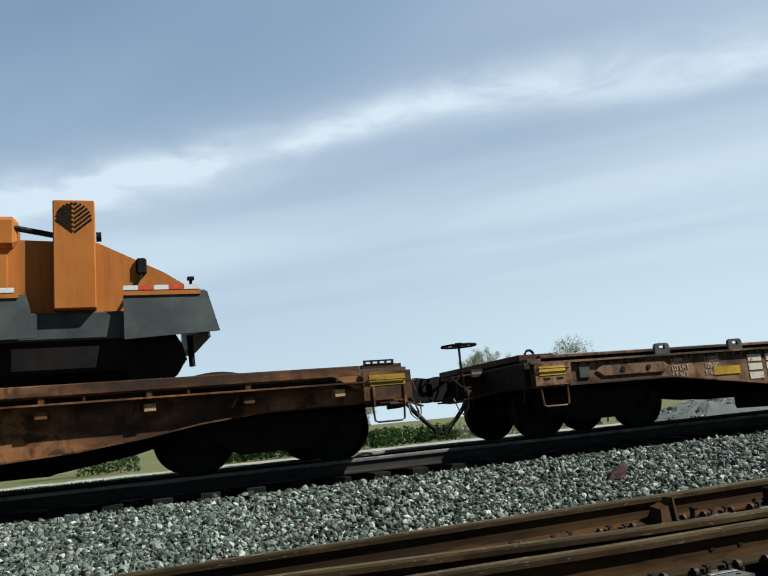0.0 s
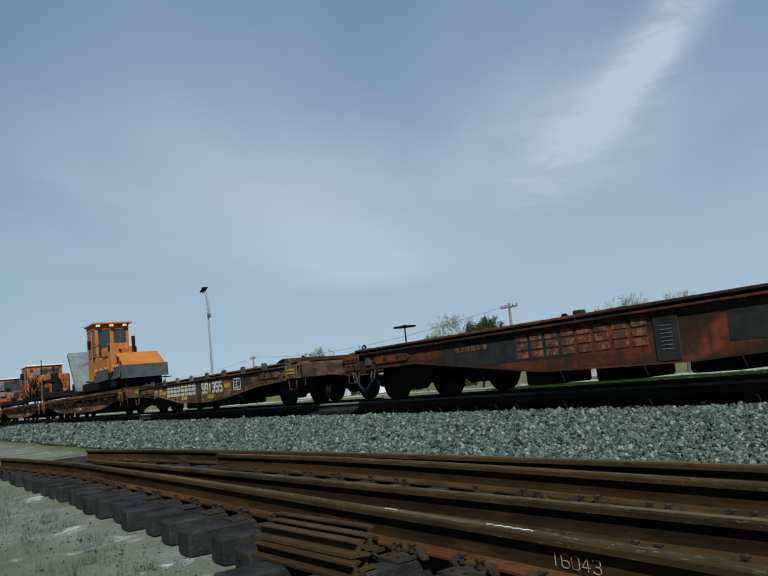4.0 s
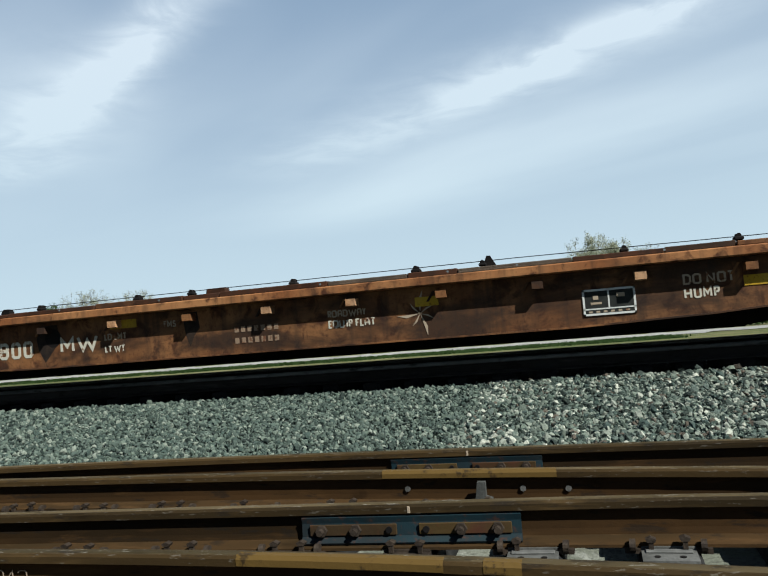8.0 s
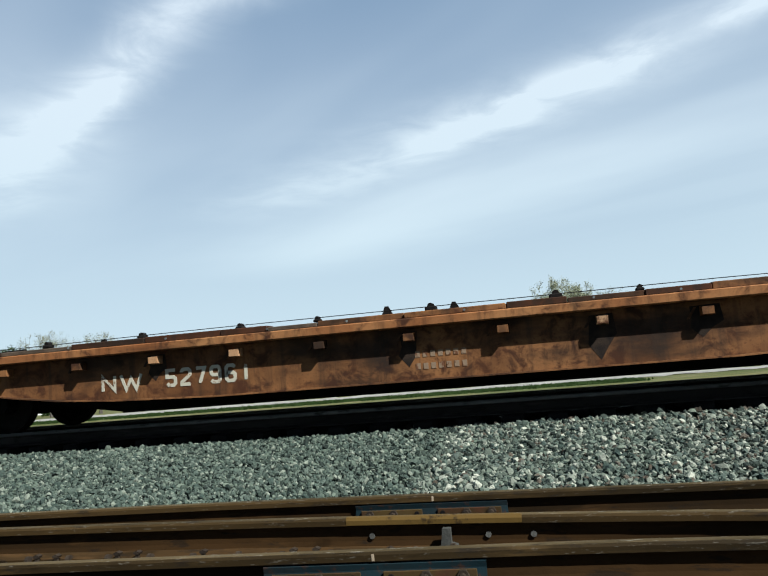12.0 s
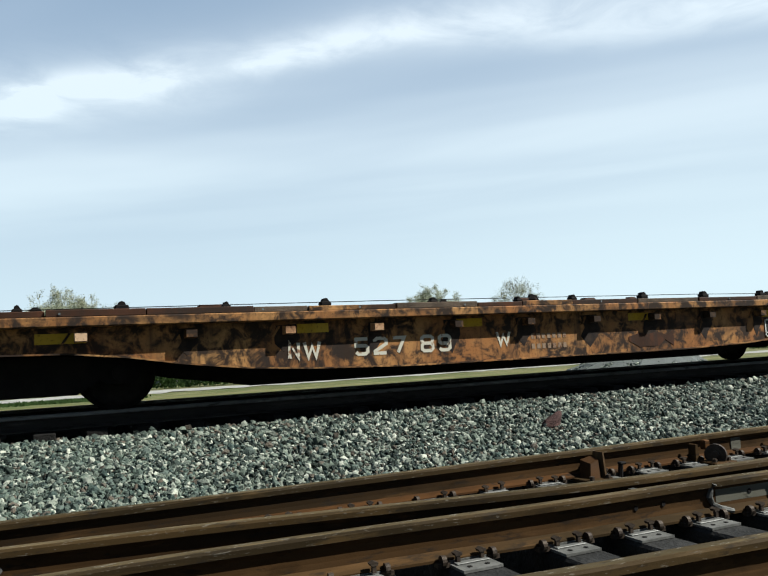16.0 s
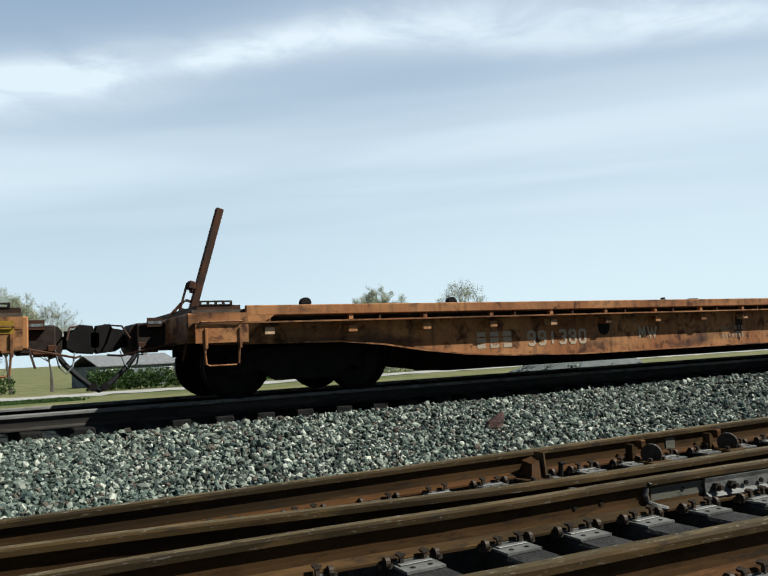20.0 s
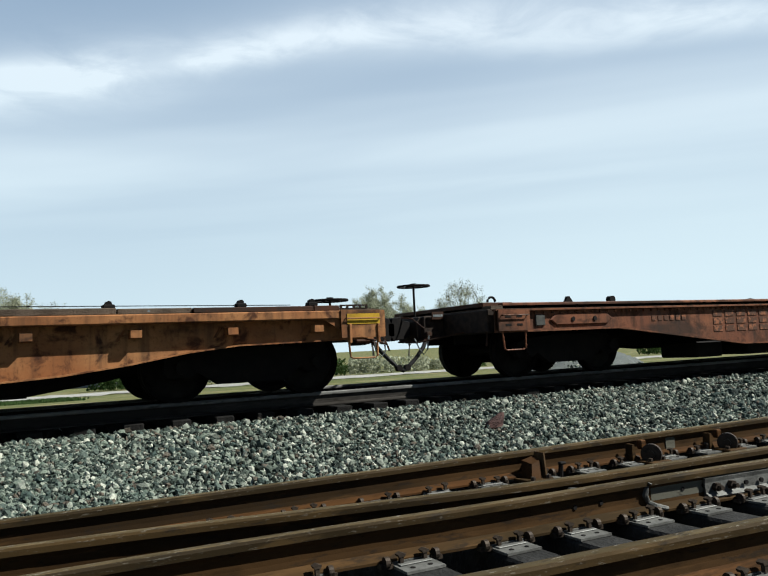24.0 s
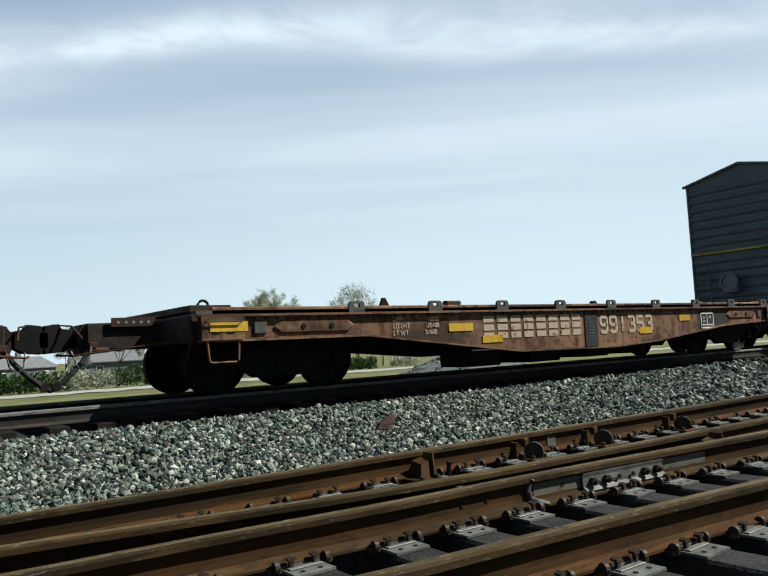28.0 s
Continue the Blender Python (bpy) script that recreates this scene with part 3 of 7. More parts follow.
def build_ballast():
    f = Form()
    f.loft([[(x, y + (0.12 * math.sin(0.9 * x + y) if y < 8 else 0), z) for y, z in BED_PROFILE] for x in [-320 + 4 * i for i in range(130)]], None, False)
    bed = tagged(part("ballast_bed", f, BED), "bed under the main track, coloured dark like the shaded gaps between stones", "ballast", kind="structure")
    # loose stones: angular lumps, thickest where the camera stands nearest
    rng = np.random.default_rng(4)
    g = (1 + 5**0.5) / 2
    ball = np.array([p for a, b in itertools.product((-1, 1), (-g, g)) for p in ((0, a, b), (a, b, 0), (b, 0, a))], float) / 1.9
    edges = [(i, j, k) for i, j, k in itertools.combinations(range(12), 3) if max(np.linalg.norm(ball[i] - ball[j]), np.linalg.norm(ball[j] - ball[k]), np.linalg.norm(ball[i] - ball[k])) < 1.1]
    tri = np.array([(i, j, k) if np.dot(np.cross(ball[j] - ball[i], ball[k] - ball[i]), ball[i]) > 0 else (i, k, j) for i, j, k in edges])
    shapes = [ball * rng.uniform(0.62, 1.3, (12, 1)) * rng.uniform(0.6, 1.2, 3) for _ in range(40)]

    def scatter(name, label, count, x0, x1, y0, y1, size, height, mat):
        xy = np.c_[rng.uniform(x0, x1, count), rng.uniform(y0, y1, count)]
        grid = np.array([height(y) for y in np.linspace(y0, y1, 200)])
        z = np.interp(xy[:, 1], np.linspace(y0, y1, 200), grid)
        s = size * rng.lognormal(0, 0.22, count)
        q = rng.normal(size=(count, 4))
        q /= np.linalg.norm(q, axis=1)[:, None]
        w, a, b, c = q.T
        rot = np.stack([1 - 2 * (b * b + c * c), 2 * (a * b - c * w), 2 * (a * c + b * w), 2 * (a * b + c * w), 1 - 2 * (a * a + c * c), 2 * (b * c - a * w), 2 * (a * c - b * w), 2 * (b * c + a * w), 1 - 2 * (a * a + b * b)], 1).reshape(-1, 3, 3)
        pick = np.array(shapes)[rng.integers(0, len(shapes), count)]
        pick = pick * (rng.uniform(0.65, 1.25, (count, 1, 3)))
        v = np.einsum("kij,knj->kni", rot, pick) * s[:, None, None]
        v += np.c_[xy, z + s * rng.uniform(-0.2, 1.5, count)][:, None, :]
        faces = (tri[None] + 12 * np.arange(count)[:, None, None]).reshape(-1, 3)
        me = bpy.data.meshes.new(name)
        me.vertices.add(count * 12)
        me.vertices.foreach_set("co", v.reshape(-1))
        me.loops.add(faces.size)
        me.loops.foreach_set("vertex_index", faces.reshape(-1))
        me.polygons.add(len(faces))
        me.polygons.foreach_set("loop_start", np.arange(0, faces.size, 3))
        me.update(calc_edges=True)
        me.validate()
        me.shade_flat()
        me.materials.append(mat)
        ob = new(name, me)
        return tagged(ob, label, "ballast", kind="stuff")

    scatter("ballast_stones", "loose grey and white crushed ballast stones", 44000, -1.2, 9, 5.25, 8.85, 0.0235, bed_z, STONE)
    scatter("ballast_stones", "fine green-grey crushed ballast stones", 42000, -6, 1.2, 5.25, 8.85, 0.0195, bed_z, STONE_GREEN)
    scatter("ballast_stones", "green-grey crushed stones of the shoulder", 28000, -15, -6, 5.25, 8.85, 0.0235, bed_z, STONE_GREEN)
    scatter("ballast_stones", "loose grey crushed stones along the shoulder", 11000, 9, 14, 5.25, 8.85, 0.031, bed_z, STONE)
    scatter("ballast_stones", "loose grey crushed stones down the line", 18000, -30, -15, 5.0, 8.85, 0.031, bed_z, STONE_GREEN)
    scatter("ballast_stones", "loose grey crushed stones along the far shoulder", 8000, -60, -30, 5.0, 8.85, 0.05, bed_z, STONE_GREEN)
    scatter("ballast_stones", "loose grey crushed stones along the track shoulder", 12000, 14, 45, 5.0, 8.85, 0.048, bed_z, STONE)
    scatter("lot_gravel", "small loose gravel on the dirt lot", 8000, -22, -3, -2.0, 2.4, 0.0065, lambda y: 0.0, STONE_GREEN)
    # a heap of crushed stone beyond the track
    f = Form()
    r0 = np.random.default_rng(9)
    n = 40
    for k in range(9):
        h = k / 8
        f.v += [(14.8 + (3.0 * (1 - h) + 0.25 + 0.12 * r0.normal()) * math.cos(math.tau * i / n), 15.6 + (1.6 * (1 - h) + 0.15) * math.sin(math.tau * i / n), -0.08 + 0.98 * math.sin(h * 1.45) + 0.03 * r0.normal()) for i in range(n)]
    f.f = [(k * n + i, k * n + (i + 1) % n, (k + 1) * n + (i + 1) % n, (k + 1) * n + i) for k in range(8) for i in range(n)] + [tuple(8 * n + i for i in range(n))]
    tagged(part("gravel_heap", f, HEAP), "low heap of grey crushed stone on the grass", "gravel heap")
    xy = np.array([(14.8 + 3.2 * q * math.cos(a), 15.6 + 1.75 * q * math.sin(a)) for q, a in zip(r0.random(7000) ** 0.5, r0.uniform(0, math.tau, 7000))])
    stones = Form()
    for x, y in xy:
        h = max(0.0, 1 - math.hypot((x - 14.8) / 3.2, (y - 15.6) / 1.75))
        z, s, v = -0.08 + 0.98 * math.sin(h * 1.45), r0.uniform(0.02, 0.05), shapes[r0.integers(0, 40)]
        k = len(stones.v)
        stones.v += [(x + s * p[0], y + s * p[1], z + s * p[2]) for p in v]
        stones.f += [tuple(int(k + q) for q in t3) for t3 in tri]
    tagged(part("heap_stones", stones, STONE), "loose crushed stones lying over the heap", "ballast", kind="stuff")
    # the dark red stone on the shoulder
    rock = Form()
    rings = []
    for z, w in ((0.0, 0.8), (0.05, 1.05), (0.11, 0.9), (0.16, 0.55), (0.2, 0.2)):
        rings.append([(5.02 + 0.9 * z + 0.125 * w * rng.uniform(0.75, 1.2) * math.cos(math.tau * i / 7), 6.80 + 0.09 * w * rng.uniform(0.75, 1.2) * math.sin(math.tau * i / 7), 0.19 + z) for i in range(7)])
    rock.loft(rings)
    tagged(part("rock", rock, REDROCK), "dark red lump of stone on the ballast shoulder", "rock")


# ---- rails and ties ----


def along(points, step=0.35):
    """A smooth line through the points (x, y), x rising."""
    px, py = [p[0] for p in points], [p[1] for p in points]
    xs = np.arange(px[0], px[-1] + 1e-6, step)
    d = np.gradient(np.array(py), np.array(px))
    out = []
    for x in xs:
        i = min(max(np.searchsorted(px, x) - 1, 0), len(px) - 2)
        h = px[i + 1] - px[i]
        s = (x - px[i]) / h
        y = (2 * s**3 - 3 * s**2 + 1) * py[i] + (s**3 - 2 * s**2 + s) * h * d[i] + (3 * s**2 - 2 * s**3) * py[i + 1] + (s**3 - s**2) * h * d[i + 1]
        out.append((float(x), float(y)))
    return out


RAIL_FOOTING = [(-0.076, 0), (0.076, 0), (0.076, 0.012), (0.012, 0.034), (-0.012, 0.034), (-0.076, 0.012)]
RAIL_WEB = [(-0.012, 0.034), (0.012, 0.034), (0.0085, 0.06), (0.0085, 0.115), (0.014, 0.134), (-0.014, 0.134), (-0.0085, 0.115), (-0.0085, 0.06)]
RAIL_TOP = [(0.0315, 0.1775), (0.0155, 0.1815), (-0.0155, 0.1815), (-0.0315, 0.1775), (-0.030, 0.176), (0.030, 0.176)]
RAIL_HEAD = [(-0.014, 0.134), (0.014, 0.134), (0.0375, 0.142), (0.0375, 0.168), (0.031, 0.178), (0.015, 0.181), (-0.015, 0.181), (-0.031, 0.178), (-0.0375, 0.168), (-0.0375, 0.142)]


def rail(name, path, z, mat, head, label, group):
    """A rail rolled along a path: foot, web and head."""
    r = root(name, label, "rail", group)
    for piece, profile, m in (("foot", RAIL_FOOTING, mat), ("web", RAIL_WEB, SHADED_WEB if head is HEAD else mat), ("head", RAIL_HEAD, head), ("running_surface", RAIL_TOP, RUNNING if head is HEAD else head)):
        rings = []
        for i, (x, y) in enumerate(path):
            a, b = path[max(i - 1, 0)], path[min(i + 1, len(path) - 1)]
            d = Vector((b[0] - a[0], b[1] - a[1], 0)).normalized()
            rings.append([(x - d.y * p, y + d.x * p, z + q) for p, q in profile])
        part(piece, Form().loft(rings), m, r)


def build_main_track():
    for y in (9.2, 10.71):
        rail("rail", [(-320 + 8 * i, y) for i in range(65)], 0.459, MAINRAIL, MAINHEAD, "brown steel running rail of the main track", "main track rails")
    tie = Form().bevelled(-0.115, 0.115, -1.1, 1.1, 0, 0.18, 0.012)
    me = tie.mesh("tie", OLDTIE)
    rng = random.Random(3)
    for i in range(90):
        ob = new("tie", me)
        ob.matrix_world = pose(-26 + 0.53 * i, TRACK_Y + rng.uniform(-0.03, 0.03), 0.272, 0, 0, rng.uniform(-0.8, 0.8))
        tagged(ob, "old wooden tie bedded in ballast, coloured dark as in shade", "railway tie", "main track ties")
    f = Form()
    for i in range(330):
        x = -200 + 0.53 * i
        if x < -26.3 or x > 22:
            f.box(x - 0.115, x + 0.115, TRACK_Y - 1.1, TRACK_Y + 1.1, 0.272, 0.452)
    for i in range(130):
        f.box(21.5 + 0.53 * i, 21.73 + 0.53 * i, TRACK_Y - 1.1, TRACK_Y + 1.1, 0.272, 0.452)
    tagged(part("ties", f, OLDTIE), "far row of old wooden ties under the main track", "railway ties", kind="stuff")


# the stored turnout panel in the foreground: rail lines (x, y) on ties
LINE_A = along([(-14.3, 3.2), (-11.9, 3.62), (-9.6, 3.93), (-7.4, 4.12), (-5, 4.3), (-3, 4.40), (2, 4.36), (6, 4.33), (14, 4.30)])
LINE_B = along([(-9.2, 3.64), (-7, 3.85), (-3, 3.89), (-1.15, 3.83), (0.67, 3.66), (1.6, 3.50), (2.45, 3.36), (4.64, 3.24), (6.6, 3.2), (13, 3.08)])
LINE_C = along([(-11.3, 2.62), (-8.6, 2.79), (-5.2, 2.95), (-1.0, 3.13), (0.4, 3.17), (1.36, 3.12), (2.26, 3.04), (3.2, 3.0), (5.7, 2.79), (13, 2.2)])
LINE_D = along([(-15.4, 1.95), (-13.4, 2.18), (-11.3, 2.36), (-9, 2.42), (-4.4, 2.46), (-0.8, 2.42), (0.4, 2.3), (1.57, 2.14), (2.35, 2.08), (3.9, 1.93), (8, 1.35)])
TIE_TOP, RAIL_FOOT = 0.18, 0.199


def line_y(line, x):
    return float(np.interp(x, [p[0] for p in line], [p[1] for p in line]))


def build_panel():
    rng = random.Random(11)
    for line, mat, what in ((LINE_A, RAIL, "long rusted rail at the back of a stored track panel"), (LINE_B, RAIL_DARK, "dark rusted rail of a stored turnout panel"), (LINE_C, RAIL_DARK, "rusted rail with joint bars on a stored turnout panel"), (LINE_D, RAIL, "rusted front rail with chalk marks on stored ties")):
        rail("stored_rail", line, RAIL_FOOT, mat, HEAD, what, "stored turnout rails")
    # ties
    xs = [-15.91 + 0.52 * i for i in range(22)] + [-4.47 + 0.517 * i for i in range(13)] + [2.25 + 0.435 * i for i in range(25)]
    tie_at = []
    for x in xs:
        near = 1.93 + rng.uniform(-0.05, 0.04) if x < -4.2 else 1.62 - 0.16 * max(0, x + 3) + rng.uniform(-0.1, 0.1)
        near = max(near, 0.75)
        far = 4.75 + rng.uniform(-0.08, 0.1)
        skew = rng.uniform(-1.2, 1.2)
        f = Form().bevelled(-(far - near) / 2, (far - near) / 2, -0.115, 0.115, 0, 0.178, 0.014)
        ob = part("tie", f, CREOSOTE)
        ob.matrix_world = pose(x, (near + far) / 2, 0.0, 0, 0, 90 + skew)
        tagged(ob, "black creosoted hardwood tie under stored rails", "railway tie", "stored panel ties")
        tie_at.append((x, near))
    # plates, spikes
    f = Form().plate([(-0.10, 0), (0.10, 0), (0.10, 0.012), (-0.10, 0.012)], -0.22, 0.22).box(-0.10, 0.10, -0.085, -0.078, 0.012, 0.024).box(-0.10, 0.10, 0.078, 0.085, 0.012, 0.024)
    plate_me, old_plate = f.mesh("tie_plate", PLATE), f.mesh("tie_plate", BOLT)
    spike = Form().box(-0.009, 0.009, -0.009, 0.009, 0, 0.035).plate([(-0.014, 0.03), (0.014, 0.03), (0.02, 0.042), (0.0, 0.05), (-0.02, 0.042)], -0.022, 0.012).mesh("spike", BOLT)
    clip = Form().disc((0, 0, 0.028), "x", 0.026, 0.022, 12).box(-0.03, 0.03, -0.012, 0.03, 0, 0.02).mesh("rail_clip", BOLT)
    seat = Form().bevelled(-0.085, 0.085, -0.018, 0.018, 0, 0.006, 0.002).mesh("spike_seat", RUBBED)
    hole = Form().disc((0, 0, 0), "z", 0.012, 0.003, 8).mesh("plate_hole", BLACK)
    for x, near in tie_at:
        for line in (LINE_A, LINE_B, LINE_C, LINE_D):
            if not line[0][0] + 0.1 < x < line[-1][0] - 0.1:
                continue
            if (line is LINE_B or line is LINE_A) and x < -10 and rng.random() < 0.4:
                continue
            y = line_y(line, x)
            ob = part("tie_plate", plate_me if x > -0.8 else old_plate)
            ob.matrix_world = pose(x, y, TIE_TOP + 0.001, 0, 0, rng.uniform(-2, 2))
            tagged(ob, "flat grey steel tie plate with spikes and holes" if x > -0.8 else "dark rusted tie plate under a stored rail", "tie plate", "stored panel plates")
            for sx in (-0.062, 0.062):
                for sy in (-0.1, 0.1):
                    if rng.random() < 0.85:
                        s = part("spike", spike, None, ob)
                        s.matrix_local = pose(sx, sy, 0.014 + rng.uniform(0, 0.012), 0, 0, 0 if sy > 0 else 180)
            if x > -0.8:
                part("spike_seat", seat, None, ob).matrix_local = pose(0, -0.115, 0.0132)
            for sx in (-0.045, 0.045):
                s = part("plate_hole", hole, None, ob)
                s.matrix_local = pose(sx, -0.175, 0.0135)
            if rng.random() < 0.8 and x > -4:
                for sx in (-0.13, 0.13):
                    s = part("rail_clip", clip, None, ob, "round rusty rail anchor")
                    s.matrix_local = pose(sx, -0.085, 0.0, 0, 0, rng.uniform(-8, 8))

    # joint bars
    def joint_bar(line, x, length, mat, label, strap):
        y = line_y(line, x)
        turn = math.degrees(math.atan2(line_y(line, x + 0.3) - line_y(line, x - 0.3), 0.6))
        r = root("joint_bar", label, "joint bar", "joint bars", pose(x, y, RAIL_FOOT, 0, 0, turn))
        prof = [(-0.02, 0.03), (-0.062, 0.022), (-0.066, 0.03), (-0.034, 0.05), (-0.03, 0.105), (-0.036, 0.13), (-0.018, 0.136)]
        part("bar", Form().loft([[(-length / 2, p, q) for p, q in prof], [(length / 2, p, q) for p, q in prof]]), mat, r)
        part("bar", Form().loft([[(-length / 2, -p, q) for p, q in reversed(prof)], [(length / 2, -p, q) for p, q in reversed(prof)]]), mat, r)
        for k, sx in enumerate((-0.4, -0.24, -0.085, 0.085, 0.24, 0.4)):
            if k in (2, 3):
                part("bolt_hole", Form().disc((sx * length, -0.047, 0.078), "y", 0.014, 0.012, 10), BLACK, r)
            else:
                part("bolt", Form().disc((sx * length, -0.048, 0.078), "y", 0.026, 0.03, 6).disc((sx * length, -0.07, 0.078), "y", 0.014, 0.04, 8), BOLT, r)
        if strap:
            for a, b in ((-0.46, -0.05), (0.05, 0.46)):
                part("strap", Form().bevelled(a * length, b * length, -0.044, -0.036, 0.054, 0.102, 0.003), OLIVE, r, "thin rusty strap plate")

    joint_bar(LINE_A, -0.81, 0.9, BLUEBAR, "blue-grey bolted joint bar on a rusted rail", True)
    joint_bar(LINE_C, -0.85, 0.95, BLUEBAR, "large blue-grey bolted joint bar with rusty straps", True)
    joint_bar(LINE_C, 4.05, 0.75, PLATE, "pale grey bolted joint bar on a stored rail", False)

    # switch braces along the back rail
    for x, mat in ((3.45, RAIL), (4.6, BOLT), (5.5, BOLT), (6.75, BOLT), (5.4, RAIL)):
        y = line_y(LINE_A, x) - 0.09 if x != 5.4 else line_y(LINE_B, 5.4) - 0.1
        r = root("rail_brace", "rusted cast rail brace bolted beside a stored rail", "rail brace", "rail braces", pose(x, y, TIE_TOP))
        part("base", Form().bevelled(-0.11, 0.11, -0.2, 0.02, 0.0, 0.025, 0.005), RAIL_DARK, r)
        if mat is RAIL:
            part("web", Form().loft([[(-0.05, -0.11, 0.02), (0.05, -0.11, 0.02), (0.05, 0.0, 0.02), (-0.05, 0.0, 0.02)], [(0.0, -0.06, 0.12), (0.07, -0.06, 0.14), (0.08, 0.03, 0.16), (-0.02, 0.03, 0.14)]]), RAIL, r, "slanted rusty wedge")
            part("wing", Form().loft([[(0.055, -0.14, 0.02), (0.07, -0.14, 0.02), (0.07, 0.03, 0.02), (0.055, 0.03, 0.02)], [(0.10, -0.07, 0.19), (0.112, -0.07, 0.19), (0.112, 0.03, 0.19), (0.10, 0.03, 0.19)]]), RAIL_DARK, r)
            part("lever", Form().tube([(0.24, -0.08, 0.0), (0.25, -0.08, 0.09)], 0.018, 6).bevelled(0.23, 0.29, -0.1, -0.06, 0.09, 0.11, 0.008), BLACK, r)
        else:
            part("web", Form().plate([(-0.13, 0.02), (-0.09, 0.02), (-0.10, 0.10), (-0.105, 0.15), (-0.125, 0.15), (-0.13, 0.1)], -0.03, 0.04), RAIL_DARK, r)
            part("stub", Form().bevelled(-0.02, 0.04, -0.02, 0.03, 0.1, 0.17, 0.008), RAIL, r)
            f = Form()
            f.disc((0.0, 0.0, 0.0), "y", 0.08, 0.035, 22).disc((0.0, -0.02, 0.0), "y", 0.03, 0.02, 10)
            roller = part("roller", f, BOLT, r, "round steel roller")
            roller.matrix_local = pose(0, -0.1, 0.07, 0, 0, -62)
        for sx in (-0.07, 0.07):
            part("bolt", Form().disc((sx, -0.15, 0.035), "z", 0.018, 0.03, 6), BOLT, r)
    # heel block and clamps on the middle rails
    for x in (-0.62, 2.95):
        y = line_y(LINE_B, x) - 0.03
        r = root("rail_clamp", "galvanised clamp bracket on the web of a rail", "clamp", "rail clamps", pose(x, y, RAIL_FOOT))
        part("bracket", Form().plate([(-0.05, 0.012), (0.06, 0.012), (0.05, 0.05), (0.02, 0.06), (0.02, 0.13), (-0.02, 0.13), (-0.03, 0.06)], -0.05, -0.012), LUG, r)
        part("bolt", Form().disc((0.03, -0.07, 0.045), "y", 0.02, 0.03, 6), BOLT, r)
    # the welded and scraped stretch of the front turnout rail
    f = Form()
    f.loft([[(x, line_y(LINE_C, x) - 0.0105, RAIL_FOOT + 0.052), (x, line_y(LINE_C, x) - 0.0105, RAIL_FOOT + 0.122), (x, line_y(LINE_C, x) - 0.0088, RAIL_FOOT + 0.122), (x, line_y(LINE_C, x) - 0.0088, RAIL_FOOT + 0.052)] for x in np.linspace(3.28, 4.9, 12)])
    tagged(part("scraped_stretch", f, SCRAPED), "scraped grey steel stretch of a rail web", "rail web")
    y = line_y(LINE_C, 3.26)
    w = Form().tube([(3.25, y - 0.036, RAIL_FOOT + 0.16), (3.24, y - 0.02, RAIL_FOOT + 0.13), (3.23, y - 0.014, RAIL_FOOT + 0.09), (3.25, y - 0.016, RAIL_FOOT + 0.05), (3.27, y - 0.05, RAIL_FOOT + 0.03), (3.33, y - 0.08, RAIL_FOOT + 0.016)], [0.016, 0.013, 0.018, 0.014, 0.018, 0.012], 7)
    tagged(part("weld_bead", w, PLATE), "pale lumpy weld bead down a rail web", "weld")
    tag = part("rail_tag", Form().bevelled(-0.055, 0.055, -0.003, 0.003, 0.03, 0.125, 0.002), SCRAPED)
    tag.matrix_world = pose(5.02, line_y(LINE_A, 5.02) - 0.0125, RAIL_FOOT)
    tagged(tag, "pale painted tag plate on a rail web", "tag plate")
    # bolt holes either side of the weld, chalk strokes over the rail joints
    drilled = Form().disc((0, 0, 0), "y", 0.013, 0.004, 10).mesh("bolt_hole", BLACK)
    for x in (2.74, 2.92, 3.52, 3.68):
        ob = part("bolt_hole", drilled)
        ob.matrix_world = pose(x, line_y(LINE_C, x) - 0.0115, RAIL_FOOT + 0.09)
        tagged(ob, "dark drilled bolt hole in a rail web", "bolt hole", "rail bolt holes")
    for line, x in ((LINE_A, -0.79), (LINE_C, -0.84)):
        y = line_y(line, x)
        ob = part("chalk_stroke", Form().bevelled(x - 0.006, x + 0.006, y - 0.0402, y - 0.037, RAIL_FOOT + 0.143, RAIL_FOOT + 0.172, 0.001), FADED)
        tagged(ob, "white chalk stroke across a rusted rail head", "chalk mark", "rail chalk strokes")
    # web bolts seen along the dark rail
    nut = Form().disc((0, 0, 0), "y", 0.015, 0.01, 8).mesh("web_bolt", PLATE)
    for x in (-1.02, -0.42, -0.2):
        ob = part("web_bolt", nut)
        ob.matrix_world = pose(x, line_y(LINE_B, x) - 0.013, RAIL_FOOT + 0.085)
        tagged(ob, "bright bolt head in a rail web", "bolt", "rail web bolts")
    # paint marks on the rails
    for line, x0, x1, mat in ((LINE_B, -1.15, -0.25, OCHRE), (LINE_D, -1.3, -0.55, OCHRE), (LINE_D, -0.42, -0.3, OCHRE), (LINE_A, 9.0, 9.6, OCHRE)):
        f = Form()
        n = max(2, int((x1 - x0) / 0.1))
        f.loft([[(x, line_y(line, x) - 0.0395, RAIL_FOOT + 0.145), (x, line_y(line, x) - 0.0395, RAIL_FOOT + 0.168), (x, line_y(line, x) - 0.03, RAIL_FOOT + 0.1825), (x, line_y(line, x) - 0.0, RAIL_FOOT + 0.1832), (x, line_y(line, x), RAIL_FOOT + 0.18), (x, line_y(line, x) - 0.036, RAIL_FOOT + 0.146)] for x in np.linspace(x0, x1, n)])
        tagged(part("paint_mark", f, mat), "ochre paint dashed along a rail head", "paint mark", "rail paint marks")
